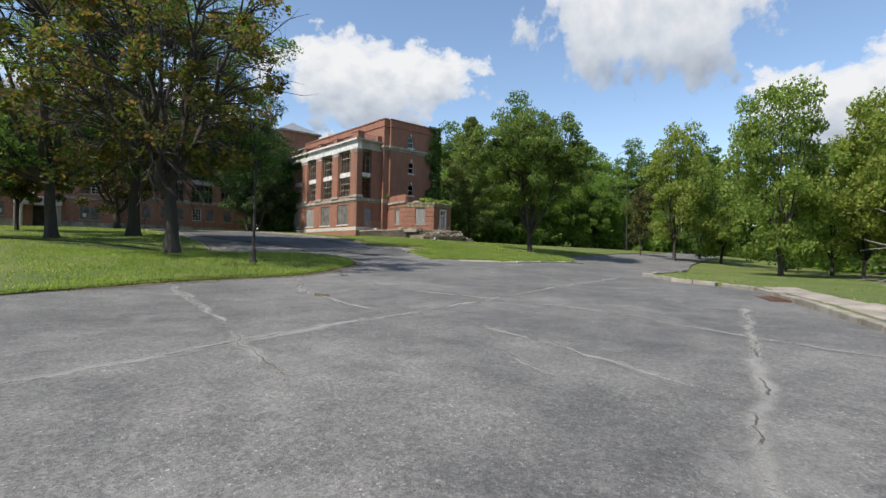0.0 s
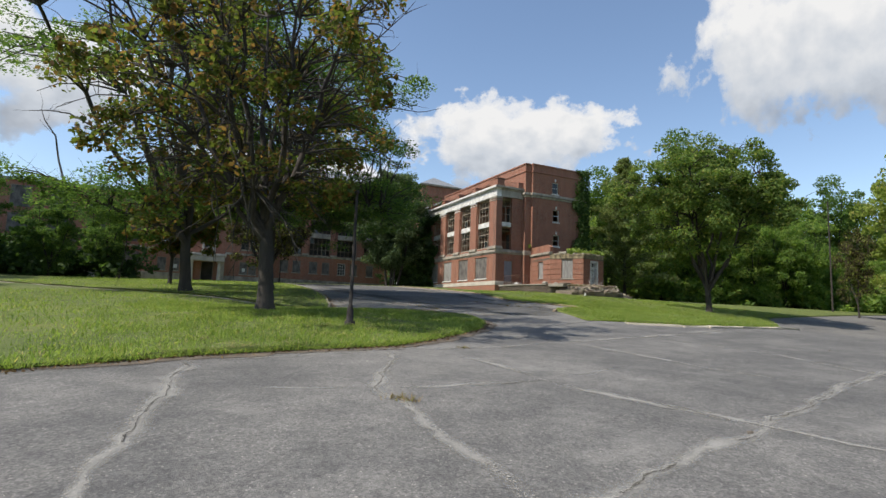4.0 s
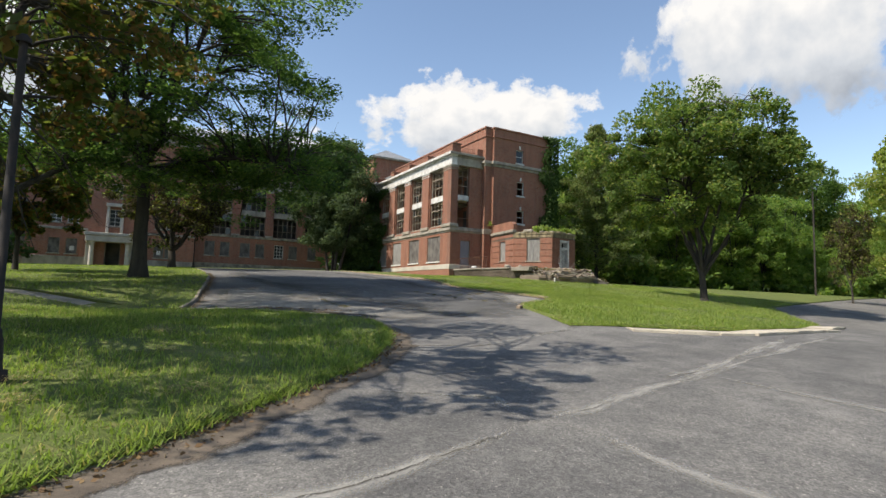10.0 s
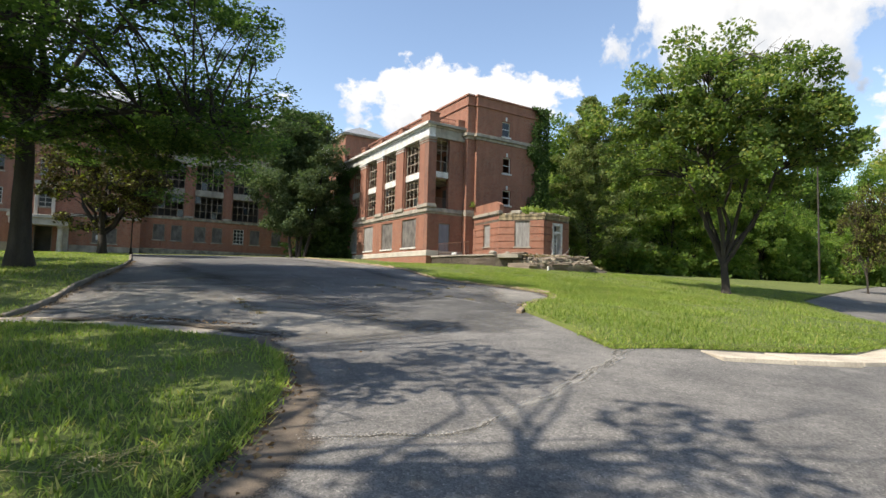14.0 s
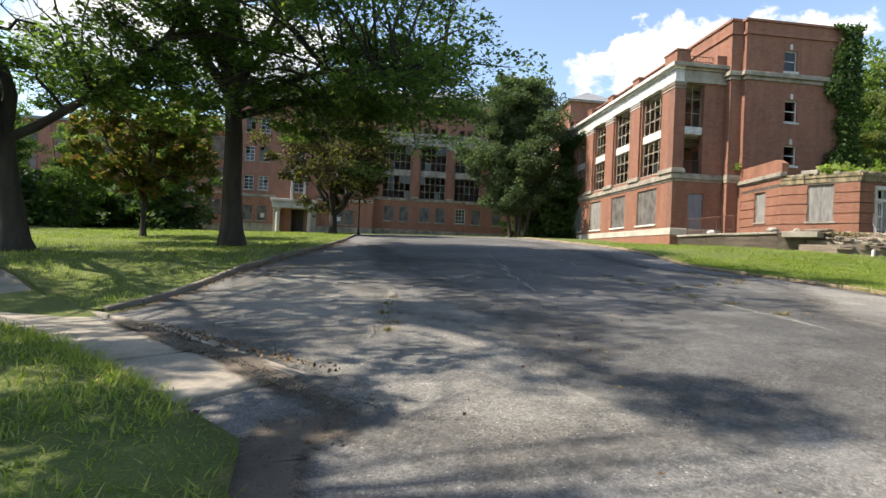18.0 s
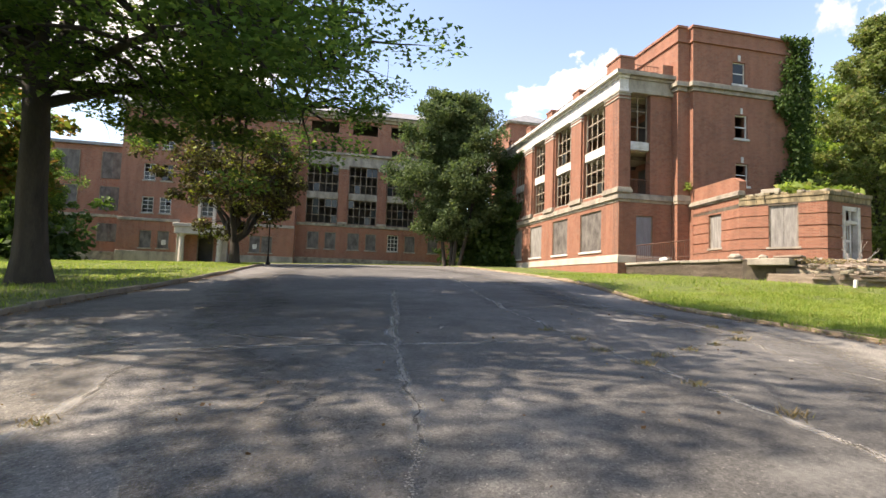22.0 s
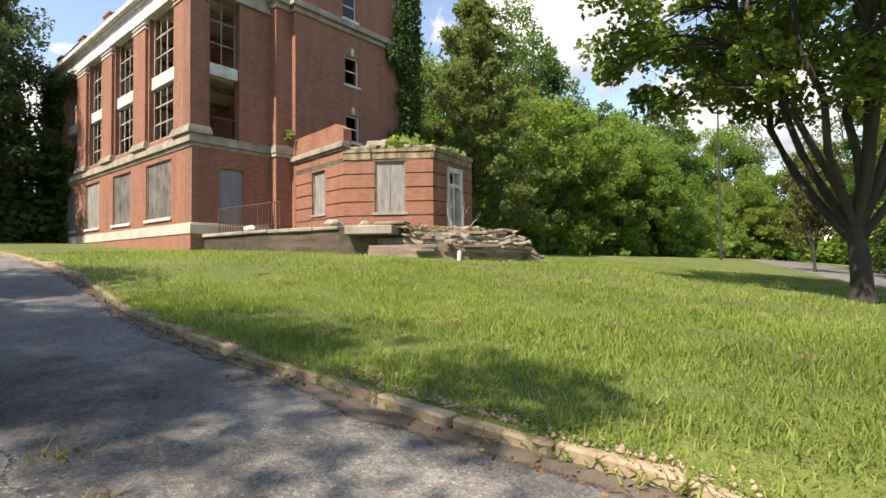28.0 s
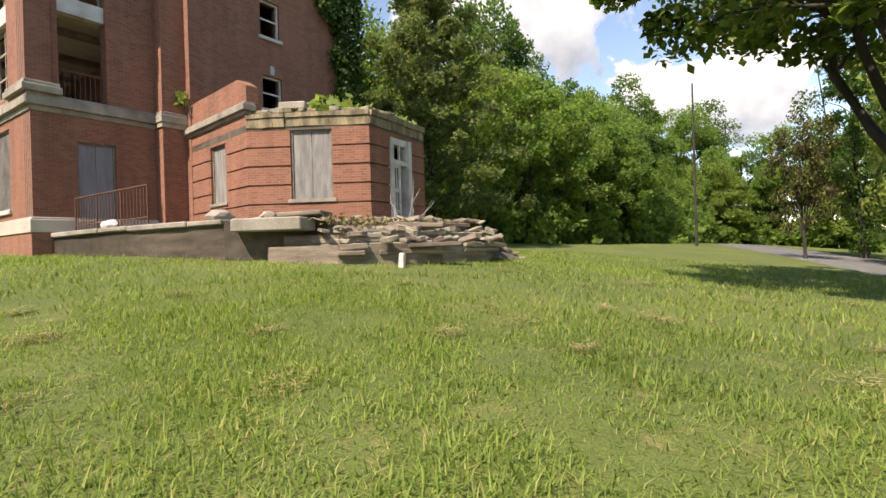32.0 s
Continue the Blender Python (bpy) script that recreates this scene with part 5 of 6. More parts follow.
for k in range(26):
    m, ln = (m2, l2) if k % 3 else (m3, l3)
    u, s = rng.uniform(0.0, ln - 0.6), rng.uniform(0.15, 0.5)
    bm = boxes((0, s, 0, rng.uniform(0.2, 0.4), -0.04, rng.uniform(0.05, 0.12)), bev=0.02)
    for v in bm.verts:
        v.co += noise.noise_vector(v.co * 5 + Vector((k, 0, 0))) * 0.03
    part("loose_block", turned(bm, m @ pose(u, rng.uniform(-0.02, 0.15), 8.66, rng.uniform(-4, 4), rng.uniform(-5, 5), rng.uniform(-15, 15))), (LINTEL, STONE_OLD)[k % 2], annex)
part("loose_block", turned(boxes((0.95, 1.75, 0.0, 0.4, 8.72, 8.94), bev=0.03), m2), STONE, annex, "pale block left on the wall")
part("roof", prism([A0, A1, A2, A3, (44.2, 54.4)], 8.1, 8.3), DIRT, annex, "fallen roof grown over with weeds")
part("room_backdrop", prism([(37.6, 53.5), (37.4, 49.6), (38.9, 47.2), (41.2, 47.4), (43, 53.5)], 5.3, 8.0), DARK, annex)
dr = part("door_frame", turned(boxes((1.0, 1.16, -0.05, 0.3, 5.3, 8.0), (1.96, 2.15, -0.07, 0.3, 5.3, 8.0), (1.0, 2.15, -0.03, 0.29, 7.8, 8.0), (1.1, 2.1, -0.02, 0.1, 7.2, 7.34), (1.52, 1.58, 0.0, 0.06, 7.34, 7.8)), m3), WHITE, annex, "peeling white door frame with a hanging door")
part("door_leaf", turned(boxes((1.17, 1.26, 0.0, 0.05, 5.35, 7.2), (1.5, 1.59, 0.0, 0.05, 5.35, 7.2), (1.17, 1.59, 0.01, 0.04, 7.1, 7.2), (1.17, 1.59, 0.01, 0.04, 6.35, 6.45), (1.17, 1.59, 0.01, 0.04, 5.7, 5.8), (1.36, 1.4, 0.01, 0.04, 5.4, 7.1)), m3), WHITE, dr)

# retaining wall, coping, rail and heap of rubble
terrace = thing("terrace", "low concrete terrace wall with a broken coping", "terrace")
T0, T1, T2 = (33.3, 53.85), (33.45, 49.3), (33.95, 46.0)
for p, q, h in ((T0, T1, 5.34), (T1, T2, 5.32)):
    m, ln = face(p, q)
    bm = boxes((0, ln, 0.0, 0.4, 3.6, h - 0.14))
    part("retaining_wall", turned(bm, m), RUIN, terrace, "stained brown retaining wall")
    for k in range(3):
        part("coping", turned(boxes((ln * k / 3 + 0.012, ln * (k + 1) / 3 - 0.012, -0.09 - 0.02 * (k == 1), 0.45, h - 0.14 + 0.006 * k, h - 0.012 * (k == 2)), bev=0.025), m), CONCRETE, terrace)
part("terrace_floor", prism([T0, T1, T2, (35.2, 45.0), (36.3, 44.6), (38.6, 45.4), A2, A1, A0], 4.2, 5.26), DIRT, terrace)
rail = thing("iron_railing", "rusty iron railing on the terrace edge", "railing")
v, f = tubes([([(33.75, 53.5, 6.35), (33.85, 49.2, 6.35)], [0.025, 0.025])], 6)
raw("top_rail", v, f, RUST, rail)
v, f = tubes([([(33.75, 53.5, 5.55), (33.85, 49.2, 5.55)], [0.018, 0.018])], 6)
raw("bottom_rail", v, f, RUST, rail)
for k in range(25):
    x, y = 33.75 + 0.1 * k / 24, 53.5 - 4.3 * k / 24
    r = 0.022 if k % 8 == 0 else 0.011
    v, f = tubes([([(x, y, 5.4), (x, y, 6.35)], [r, r])], 5)
    raw("post" if k % 8 == 0 else "bar", v, f, RUST, rail)

rubble = thing("rubble_heap", "collapsed stone steps and blocks overgrown with weeds", "rubble")
FRONT_LINE = [(34.45, 45.15), (35.2, 43.85), (36.7, 42.95), (39.3, 42.75), (41.6, 43.7)]


def inset(d):
    """The front line moved back towards the building."""
    return [(x + (38.6 - x) * d * 0.3, y + d * (0.55 + 0.45 * (x > 35))) for x, y in FRONT_LINE]


LEVELS = [(0.0, 4.0, 4.74), (0.32, 4.6, 4.98), (0.75, 4.85, 5.2)]
for n, (d, z0, z1) in enumerate(LEVELS):
    line = inset(d)
    part("core", prism([*line, (42.2 - n * 0.5, 46.4), (39.2, 46.6), (36.0, 48.0)], z0, z1 - 0.06), RUIN, rubble)
    for x, y, a in along(line, 0.8):
        for z in np.arange(max(z0, 4.45), z1 - 0.05, 0.125):
            if rng.random() < 0.1 + 0.1 * n or x > 41.2 - 0.5 * n:
                continue
            s = rng.uniform(0.55, 1.3)
            h = rng.uniform(0.095, 0.118)
            bm = boxes((0, s, -0.05, 0.3, 0, h), bev=0.016)
            for v in bm.verts:
                v.co += noise.noise_vector(v.co * 3.1 + Vector((x * 3, z * 9, y))) * 0.018
            part("stone", turned(bm, pose(x + rng.uniform(-0.2, 0.2), y, z, rng.uniform(-2, 2), rng.uniform(-2.5, 2.5), math.degrees(a) + rng.uniform(-5, 5)) @ pose(0, rng.uniform(-0.07, 0.06), 0)), rng.choice([RUIN, RUIN, RUIN, STONE_OLD, CONCRETE]), rubble)
bm = bmesh.new()  # earth that has slid down over the far end and the top
bmesh.ops.create_grid(bm, x_segments=34, y_segments=20, size=1.0)
for v in bm.verts:
    x, y = 39.6 + v.co.x * 4.3, 45.4 + v.co.y * 2.3
    far = max(0.0, min(1.0, (43.6 - x) / 3.2)) * max(0.0, min(1.0, (y - 42.9 - 0.25 * max(0, 40 - x)) / 0.9))
    v.co = Vector((x, y, ground_z(x, y) + LAWN_LIFT - 0.12 + far * 0.82 + 0.12 * noise.noise((x * 1.6, y * 1.6, 0)) * far))
part("earth", bm, DIRT, rubble)
for k in range(250):
    if k < 120:      # on the top, before the walls
        x = rng.uniform(35.0, 41.2)
        y = max(44.0, 46.9 - 0.55 * (x - 35)) - rng.uniform(0, 0.9) + (0.35 * (x - 38.4) if x > 38.4 else 0)
        z = 5.24 + rng.uniform(0, 0.1)
    elif k < 170:    # fallen on the ledges and the grass
        x = rng.uniform(35.2, 41.5)
        lvl = rng.choice(LEVELS[:2])
        near = min(FRONT_LINE, key=lambda p: abs(p[0] - x))
        y, z = near[1] + lvl[0] + rng.uniform(0.0, 0.25), lvl[2] + 0.03
    else:            # the far end
        x, y = rng.uniform(40.3, 43.2), rng.uniform(43.6, 46.2)
        far = max(0.0, min(1.0, (43.6 - x) / 3.2)) * max(0.0, min(1.0, (y - 42.9) / 0.9))
        z = ground_z(x, y) + LAWN_LIFT - 0.08 + far * 0.82
    s = (rng.uniform(0.14, 0.62), rng.uniform(0.1, 0.3), rng.uniform(0.04, 0.13))
    bm = boxes((-s[0] / 2, s[0] / 2, -s[1] / 2, s[1] / 2, -s[2] / 2, s[2] / 2), bev=0.01)
    for v in bm.verts:
        v.co += noise.noise_vector(v.co * 4 + Vector((k, 0, 0))) * 0.035
    part("stone", turned(bm, pose(x, y, z, rng.uniform(-20, 20), rng.uniform(-20, 20), rng.uniform(0, 180))), (RUIN, STONE_OLD, RUIN, CONCRETE, STONE)[k % 5], rubble)
m, ln = face((34.0, 45.75), (34.75, 44.4))
part("fallen_slab", turned(boxes((0, ln, -0.12, 0.75, 5.02, 5.3), bev=0.025), m), CONCRETE, rubble, "heavy concrete slab that overhangs a hollow")
part("fallen_slab", turned(boxes((1.0, ln + 0.45, 0.25, 1.0, 5.3, 5.4), bev=0.02), m @ pose(0, 0, 0, 0, -1.5, 0)), RUIN, rubble)
part("fallen_slab", turned(boxes((-0.5, 0.45, -0.16, 0.16, -0.07, 0.07), bev=0.03), pose(36.15, 46.0, 5.42, 5, -8, -20)), STONE, rubble, "pale slab tilted on the heap")
part("standing_stone", turned(boxes((-0.07, 0.07, -0.06, 0.06, -0.2, 0.22), bev=0.02), pose(35.9, 42.7, ground_z(35.9, 42.7) + LAWN_LIFT + 0.08, 3, 5, 20)), WHITE, rubble)
part("fallen_board", turned(boxes((-0.7, 0.7, -0.1, 0.1, -0.02, 0.02)), pose(38.3, 44.9, 5.36, 2, -3, -10)), BOARD, rubble)
for k in range(9):  # thin dead stems by the door
    a = rng.uniform(0, 6.28)
    p_, r_ = limb(np.random.default_rng(50 + k), (38.5 + 0.28 * k, 45.2 + 0.12 * k, 5.2), (0.4 * math.cos(a), 0.4 * math.sin(a), 1), rng.uniform(0.7, 1.8), 0.022, 0.006, 0, 6, 0.16)
    v, f = tubes([(p_, r_)], 5)
    raw("dead_stem", v, f, BARK_PALE, rubble)

# ---- trees ----
def on(x, y):
    return (x, y, ground_z(x, y) + LAWN_LIFT)


broadleaf("tree", "spreading maple with browning, thinning leaves", on(5.1, 22.7), 0.27, 2.7, (7.4, 6.1, 5.0), 20000, 0.12, LEAF_MAPLE, seed=11, mains=11, clusters=330, bare=0.54, dead=90, clump=0.07, shift=(-1.2, 0.5), twigs=4)
broadleaf("tree", "tall oak with a thick trunk and long low limbs", on(7.75, 45.3), 0.4, 6.6, (12.0, 9.2, 7.3), 118000, 0.17, LEAF_OAK, seed=5, mains=9, clusters=330, three=True, bare=0.06, shift=(0.1, -2.8),
          low_limbs=((165, 6.0, 8), (-8, 5.6, 9), (-35, 6.0, 9), (28, 6.2, 8)), droop=-0.3, clump=0.085, squash=0.36, level=0.74, hollow=0.4)
broadleaf("tree", "broad green tree with a low fork on the sunlit lawn", on(40.6, 33.3), 0.24, 1.9, (9.3, 6.7, 4.3), 62000, 0.145, LEAF_LAWN, seed=22, mains=10, clusters=300, clump=0.08, ragged=0.22, bare=0.16)
broadleaf("tree", "small dark purple-leaved tree by the entrance", on(10.0, 66.8), 0.38, 1.7, (6.2, 5.6, 4.0), 24000, 0.17, LEAF_PURPLE, seed=31, mains=7, clusters=120, bare=0.05)
spire("tree", "dense rounded evergreen tree with several stems", on(27.4, 73.3), 15.2, 5.2, 84000, 0.23, LEAF_HOLLY, 3, 0.13, 4, 4)
broadleaf("tree", "tall tree with several upright limbs over the lawn", on(2.4, 40.4), 0.36, 3.4, (13.8, 9.6, 8.4), 41000, 0.17, LEAF_OAK, seed=41, mains=8, clusters=240, bare=0.4, dead=8, squash=0.36, level=0.74, hollow=0.4, clump=0.085, three=True, shift=(-2.4, -4.4),
          low_limbs=((170, 4, 7), (10, 4.0, 8)))
broadleaf("tree", "young dull green tree before the facade", on(1.0, 52.5), 0.16, 2.2, (5.2, 4.0, 3.2), 11000, 0.2, LEAF_MAPLE, seed=43, mains=6, clusters=90)
spire("tree", "tall ragged juniper beside the wing", on(52.4, 54.4), 18.0, 6.8, 60000, 0.2, LEAF_CEDAR, 8, 0.05, 0.72)

# the woods: a few grown in full, then their neighbours
rngw = random.Random(77)
kinds = []
for i, (crown, n, fol, words) in enumerate((((8.5, 5.2, 7.2), 9500, LEAF_WOOD, "full green tree at the edge of the woods"), ((7.5, 4.8, 6.4), 8500, LEAF_FRESH, "light green tree at the edge of the woods"),
                                            ((10, 5.2, 8.2), 9500, LEAF_OAK, "tall dark green tree in the woods"), ((5.6, 4.4, 5.0), 7500, LEAF_WOOD, "low bushy tree at the edge of the woods"),
                                            ((8.2, 5.0, 6.6), 8500, LEAF_YELLOW, "yellowish tree at the edge of the woods"),
                                            ((7.0, 4.0, 5.2), 4000, LEAF_PURPLE, "thin brown-leaved tree beside the far road"))):
    kinds.append(broadleaf("tree", words, on(62 + 8 * i, 70 - 1.5 * i), 0.24, 2.0, crown, int(n * 1.9), 0.3, fol, seed=60 + i, mains=6, clusters=80, three=True, ragged=0.34, clump=0.17, twigs=0, sides=4))
    tagged(kinds[-1], group="woods beyond the lawn")


def grow(kind, x, y, s, turn, slim=1.0):
    return copy_thing(kinds[kind], pose(*on(x, y), 0, 0, turn) @ Matrix.Diagonal((s * slim, s * slim, s * rngw.uniform(0.88, 1.2), 1)))


LINE = [(48, 68), (57, 62.5), (68, 58), (80, 55), (92, 52.5), (104, 52), (116, 50), (126, 42)]
for x, y, a in along(LINE, 4.6):
    grow(rngw.choice([0, 1, 3, 3, 0, 1]), x + rngw.uniform(-2, 2), y + rngw.uniform(-1.5, 1.5), rngw.uniform(0.68, 0.95), rngw.uniform(0, 360))
for x, y, a in along([(p[0] + 3, p[1] + 8) for p in LINE], 5.5):
    grow(rngw.choice([0, 2, 2, 1]), x + rngw.uniform(-2, 2), y + rngw.uniform(-2, 2), rngw.uniform(1.12, 1.34), rngw.uniform(0, 360))
for x, y, a in along([(126, 40), (112, 26), (95, 17), (80, 9), (68, 0), (62, -8)], 6.0):
    grow(rngw.choice([0, 1, 3, 4]), x + rngw.uniform(-2, 2), y + rngw.uniform(-2, 2), rngw.uniform(0.8, 1.1), rngw.uniform(0, 360))
for x, y, s, k, slim in ((45, 12.4, 1.12, 1, 0.68), (50, 6.0, 1.1, 4, 0.75), (44.5, 3.6, 1.1, 4, 0.75), (41, -3, 1.05, 4, 0.8), (58, 12, 0.9, 0, 0.9), (66, 18, 0.95, 2, 0.8), (54, 9.0, 0.9, 4, 0.8), (47, -2, 1.2, 1, 0.8), (69, 36.6, 0.75, 5, 0.6), (66, 30.4, 1.15, 4, 0.7), (72, 27, 1.1, 1, 0.7), (80, 33, 1.0, 2, 0.8)):
    grow(k, x, y, s, rngw.uniform(0, 360), slim)
# trees before the west side: darker leaf kind stands in for the shade there
for x, y, s, k in ((-17, 66, 0.62, 2), (-24, 58, 1.0, 2), (-26, 44, 1.1, 2), (-13, 74, 0.5, 2), (-7, 76, 0.5, 2), (-30, 26, 0.9, 0), (-22, 76, 0.5, 2), (-19, 70, 0.5, 2), (-6.5, 72, 0.52, 2), (-10, 66, 0.5, 2)):
    grow(k, x, y, s, rngw.uniform(0, 360))


def brush(label, line, depth, tall, count, size, foliage, seed):
    """A thick ragged belt of undergrowth along a line."""
    rng = np.random.default_rng(seed)
    pts = np.array([(x, y) for x, y, a in along(line, 0.5)])
    c = pts[rng.integers(0, len(pts), count)] + rng.normal(scale=depth, size=(count, 2))
    bump_ = 0.55 + 0.45 * np.sin(c[:, 0] * 0.9 + seed) * np.sin(c[:, 1] * 1.1)
    z = ground_many(c[:, 0], c[:, 1]) + rng.uniform(0, 1, count) ** 0.8 * tall * bump_
    c = np.column_stack([c, z])
    c = in_clumps(rng, c[::40], count, 2.2 * size, 0.7)
    v, f = leaf_quads(rng, c, size, level=0.5)
    return tagged(raw("undergrowth", v, f, foliage), label, "undergrowth", kind="stuff")


brush("thick green undergrowth below the woods", LINE, 1.6, 4.5, 30000, 0.42, LEAF_WOOD, 1)
brush("thick green undergrowth below the woods", [(p[0] + 3, p[1] + 6) for p in LINE], 2.0, 7.0, 24000, 0.55, LEAF_OAK, 2)
brush("thick green undergrowth below the woods", [(126, 40), (112, 27), (95, 18), (80, 10), (68, 1), (60, -9), (52, -24)], 1.8, 4.5, 26000, 0.45, LEAF_WOOD, 3)
brush("dark bushes before the facade", [(-26, 74), (-14, 72), (-5, 75)], 2.2, 5.5, 16000, 0.36, LEAF_VINE, 4)
brush("dark bushes at the end of the porch", [(31, 76), (31.6, 72), (30, 78)], 0.9, 8.5, 9000, 0.3, LEAF_VINE, 5)


def ivy(label, x0, x1, z0, z1, plane, count, seed, face="y", shape=None):
    rng = np.random.default_rng(seed)
    u, z = rng.uniform(x0, x1, count), rng.uniform(z0, z1, count)
    edge = x0 + (x1 - x0) * (0.28 + 0.16 * np.sin(z * 1.1) + 0.1 * np.sin(z * 2.7 + 1))
    keep = (u > edge + rng.normal(scale=0.18, size=count))
    u, z = u[keep], z[keep]
    off = np.abs(rng.normal(scale=0.22, size=len(u)))
    c = np.column_stack([u, plane - off, z]) if face == "y" else np.column_stack([plane - off, u, z])
    v, f = leaf_quads(rng, c, 0.13)
    return tagged(raw("ivy", v, f, LEAF_VINE), label, "ivy", kind="stuff")


ivy("ivy that climbs the end of the wing", 42.6, 45.2, 4.5, 19.74, 53.02, 15000, 1)
ivy("ivy over the far end of the porch", 68.5, 76.0, 4.5, 15.5, 32.75, 18000, 2, "x")
brush("weeds on the fallen roof of the sun room", [(39.5, 48.6), (41.5, 49.5), (43.2, 52)], 0.5, 0.1, 10, 0.2, LEAF_FRESH, 6)


def weeds(label, spots, foliage, size, spread, tall, per, seed):
    rng = np.random.default_rng(seed)
    c = np.concatenate([np.array(s) + rng.normal(size=(per, 3)) * (spread, spread, 0) + rng.uniform(0, 1, (per, 1)) * (0, 0, tall) for s in spots])
    v, f = leaf_quads(rng, c, size, 0, 2.4)
    return tagged(raw("weeds", v, f, foliage), label, "weeds", kind="stuff")


weeds("weeds on the fallen roof of the sun room", [(39.3 + 0.5 * k, 48.3 + 0.55 * (k % 5), 8.4) for k in range(9)], LEAF_FRESH, 0.17, 0.4, 1.0, 260, 4)
weeds("dry grass and weeds grown through the rubble", [(35.3 + 0.33 * k, 44.0 + 0.9 * ((k * 7) % 10) / 10, 5.12) for k in range(16)] + [(40.6 + 0.35 * k, 44.6 + 0.2 * ((k * 5) % 7), 4.9 - 0.06 * k) for k in range(8)], WEED, 0.045, 0.22, 0.22, 60, 11)
weeds("ferny weeds in the parapet", [(37.9, 53.7, 9.7), (36.9, 53.3, 9.75)], LEAF_YELLOW, 0.09, 0.12, 0.45, 90, 5)


def lamp_post(label, at, height):
    t = thing("lamp_post", label, "lamp post", at=at)
    v, f = tubes([([(0, 0, z) for z in (-0.1, 0.12, 0.13, 0.45, 0.5, 0.56, 0.57, height - 0.1, height)], [0.17, 0.15, 0.105, 0.09, 0.075, 0.07, 0.052, 0.04, 0.035])], 12)
    raw("post", v, f, IRON, t, True)
    v, f = tubes([([(0, 0, height - 0.08), (0, 0, height - 0.02), (0, 0, height + 0.02)], [0.075, 0.075, 0.03])], 10)
    raw("cap", v, f, IRON, t, True)
    return t


lamp_post("black iron lamp post without its lantern, on the lawn", on(6.95, 18.85), 3.85)
lamp_post("slim dark lamp post by the entrance drive", on(12.0, 69.6), 3.4)
pole = thing("utility_pole", "slim brown pole grown with creeper, before the woods", "pole", at=on(80, 45))
v, f = tubes([([(0, 0, -0.2), (0, 0, 7), (0, 0, 15)], [0.13, 0.1, 0.07])], 8)
raw("pole", v, f, BARK, pole, True)

# ---- small things on the ground ----
def litter(label, line, spread, count, seed, lift=0.0, size=0.05):
    """Fallen leaves in a drift along a line."""
    rng = np.random.default_rng(seed)
    pts = np.array([(x, y) for x, y, a in along(line, 0.2)])
    c = pts[rng.integers(0, len(pts), count)]
    heap = 0.5 + 0.5 * np.sin(c[:, 0] * 1.3 + c[:, 1] * 1.7) ** 2
    c = c + rng.normal(size=(count, 2)) * spread * heap[:, None]
    z = ground_many(c[:, 0], c[:, 1]) + lift + rng.uniform(0.006, 0.03, count)
    v, f = leaf_quads(rng, np.column_stack([c, z]), size, 0.9)
    return tagged(raw("leaf_litter", v, f, DRY), label, "leaf litter", kind="stuff")


EDGE_R = [(27.2, 52), (26.75, 45.5), (26.4, 42.0), (26.08, 38), (26.03, 35.5), (26.15, 33.7), (26.0, 32.4), (25.0, 30.85), (23.2, 29.3), (21.1, 27.9)]
EDGE_L = [(9.55, 31.7), (10.1, 34), (10.7, 38), (11.3, 43), (11.8, 48), (12.1, 54)]
litter("brown fallen leaves along the kerb of the sunlit lawn", EDGE_R, 0.1, 900, 1, 0.0, 0.028)
litter("brown fallen leaves along the shaded kerb", EDGE_L, 0.1, 900, 2, 0.0, 0.03)
litter("brown fallen leaves along the sidewalk kerb", [(13.75, 26.85), (13.0, 27.45), (11.4, 29.15)], 0.07, 220, 3, 0.062, 0.03)
litter("leaf litter along the edge of the island lawn", [(0.6, 13.5), (2.9, 14.5), (5.2, 15.05), (7.0, 15.35), (8.6, 16.5), (10.2, 18.0), (11.4, 19.2), (12.4, 20.7), (13.2, 22.4), (13.6, 24.3)], 0.14, 1500, 4, 0.0, 0.036)
litter("scattered fallen leaves on the drive", [(12, 22), (16, 28), (14, 34), (20, 32), (24, 36), (22, 40)], 2.2, 170, 5, 0.0, 0.032)


def edge_soil(label, line, width, seed, lift=0.008):
    bm = bmesh.new()
    ribbon(bm, line, width, lift, random.Random(seed), 0.48)
    return tagged(part("edge_soil", bm, DIRT), label, "soil", kind="structure")


edge_soil("strip of bare soil along the island lawn", [(-1.6, 12.3), (0.6, 13.5), (2.9, 14.5), (5.2, 15.05), (7.0, 15.35), (8.6, 16.5), (10.2, 18.0), (11.4, 19.2), (12.4, 20.7), (13.2, 22.4), (13.6, 24.3), (13.4, 25.6)], 0.18, 4)
edge_soil("strip of bare soil in the gutter", EDGE_L, 0.32, 6)
def spread_soil(label, line, width, lift, seed):
    v, f, k = worn(line, width, lift, random.Random(seed))
    ob = raw("soil", v, f, SOIL_THIN)
    ob.data.attributes.new("core", "FLOAT", "POINT").data.foreach_set("value", k)
    return tagged(ob, label, "soil", kind="structure")


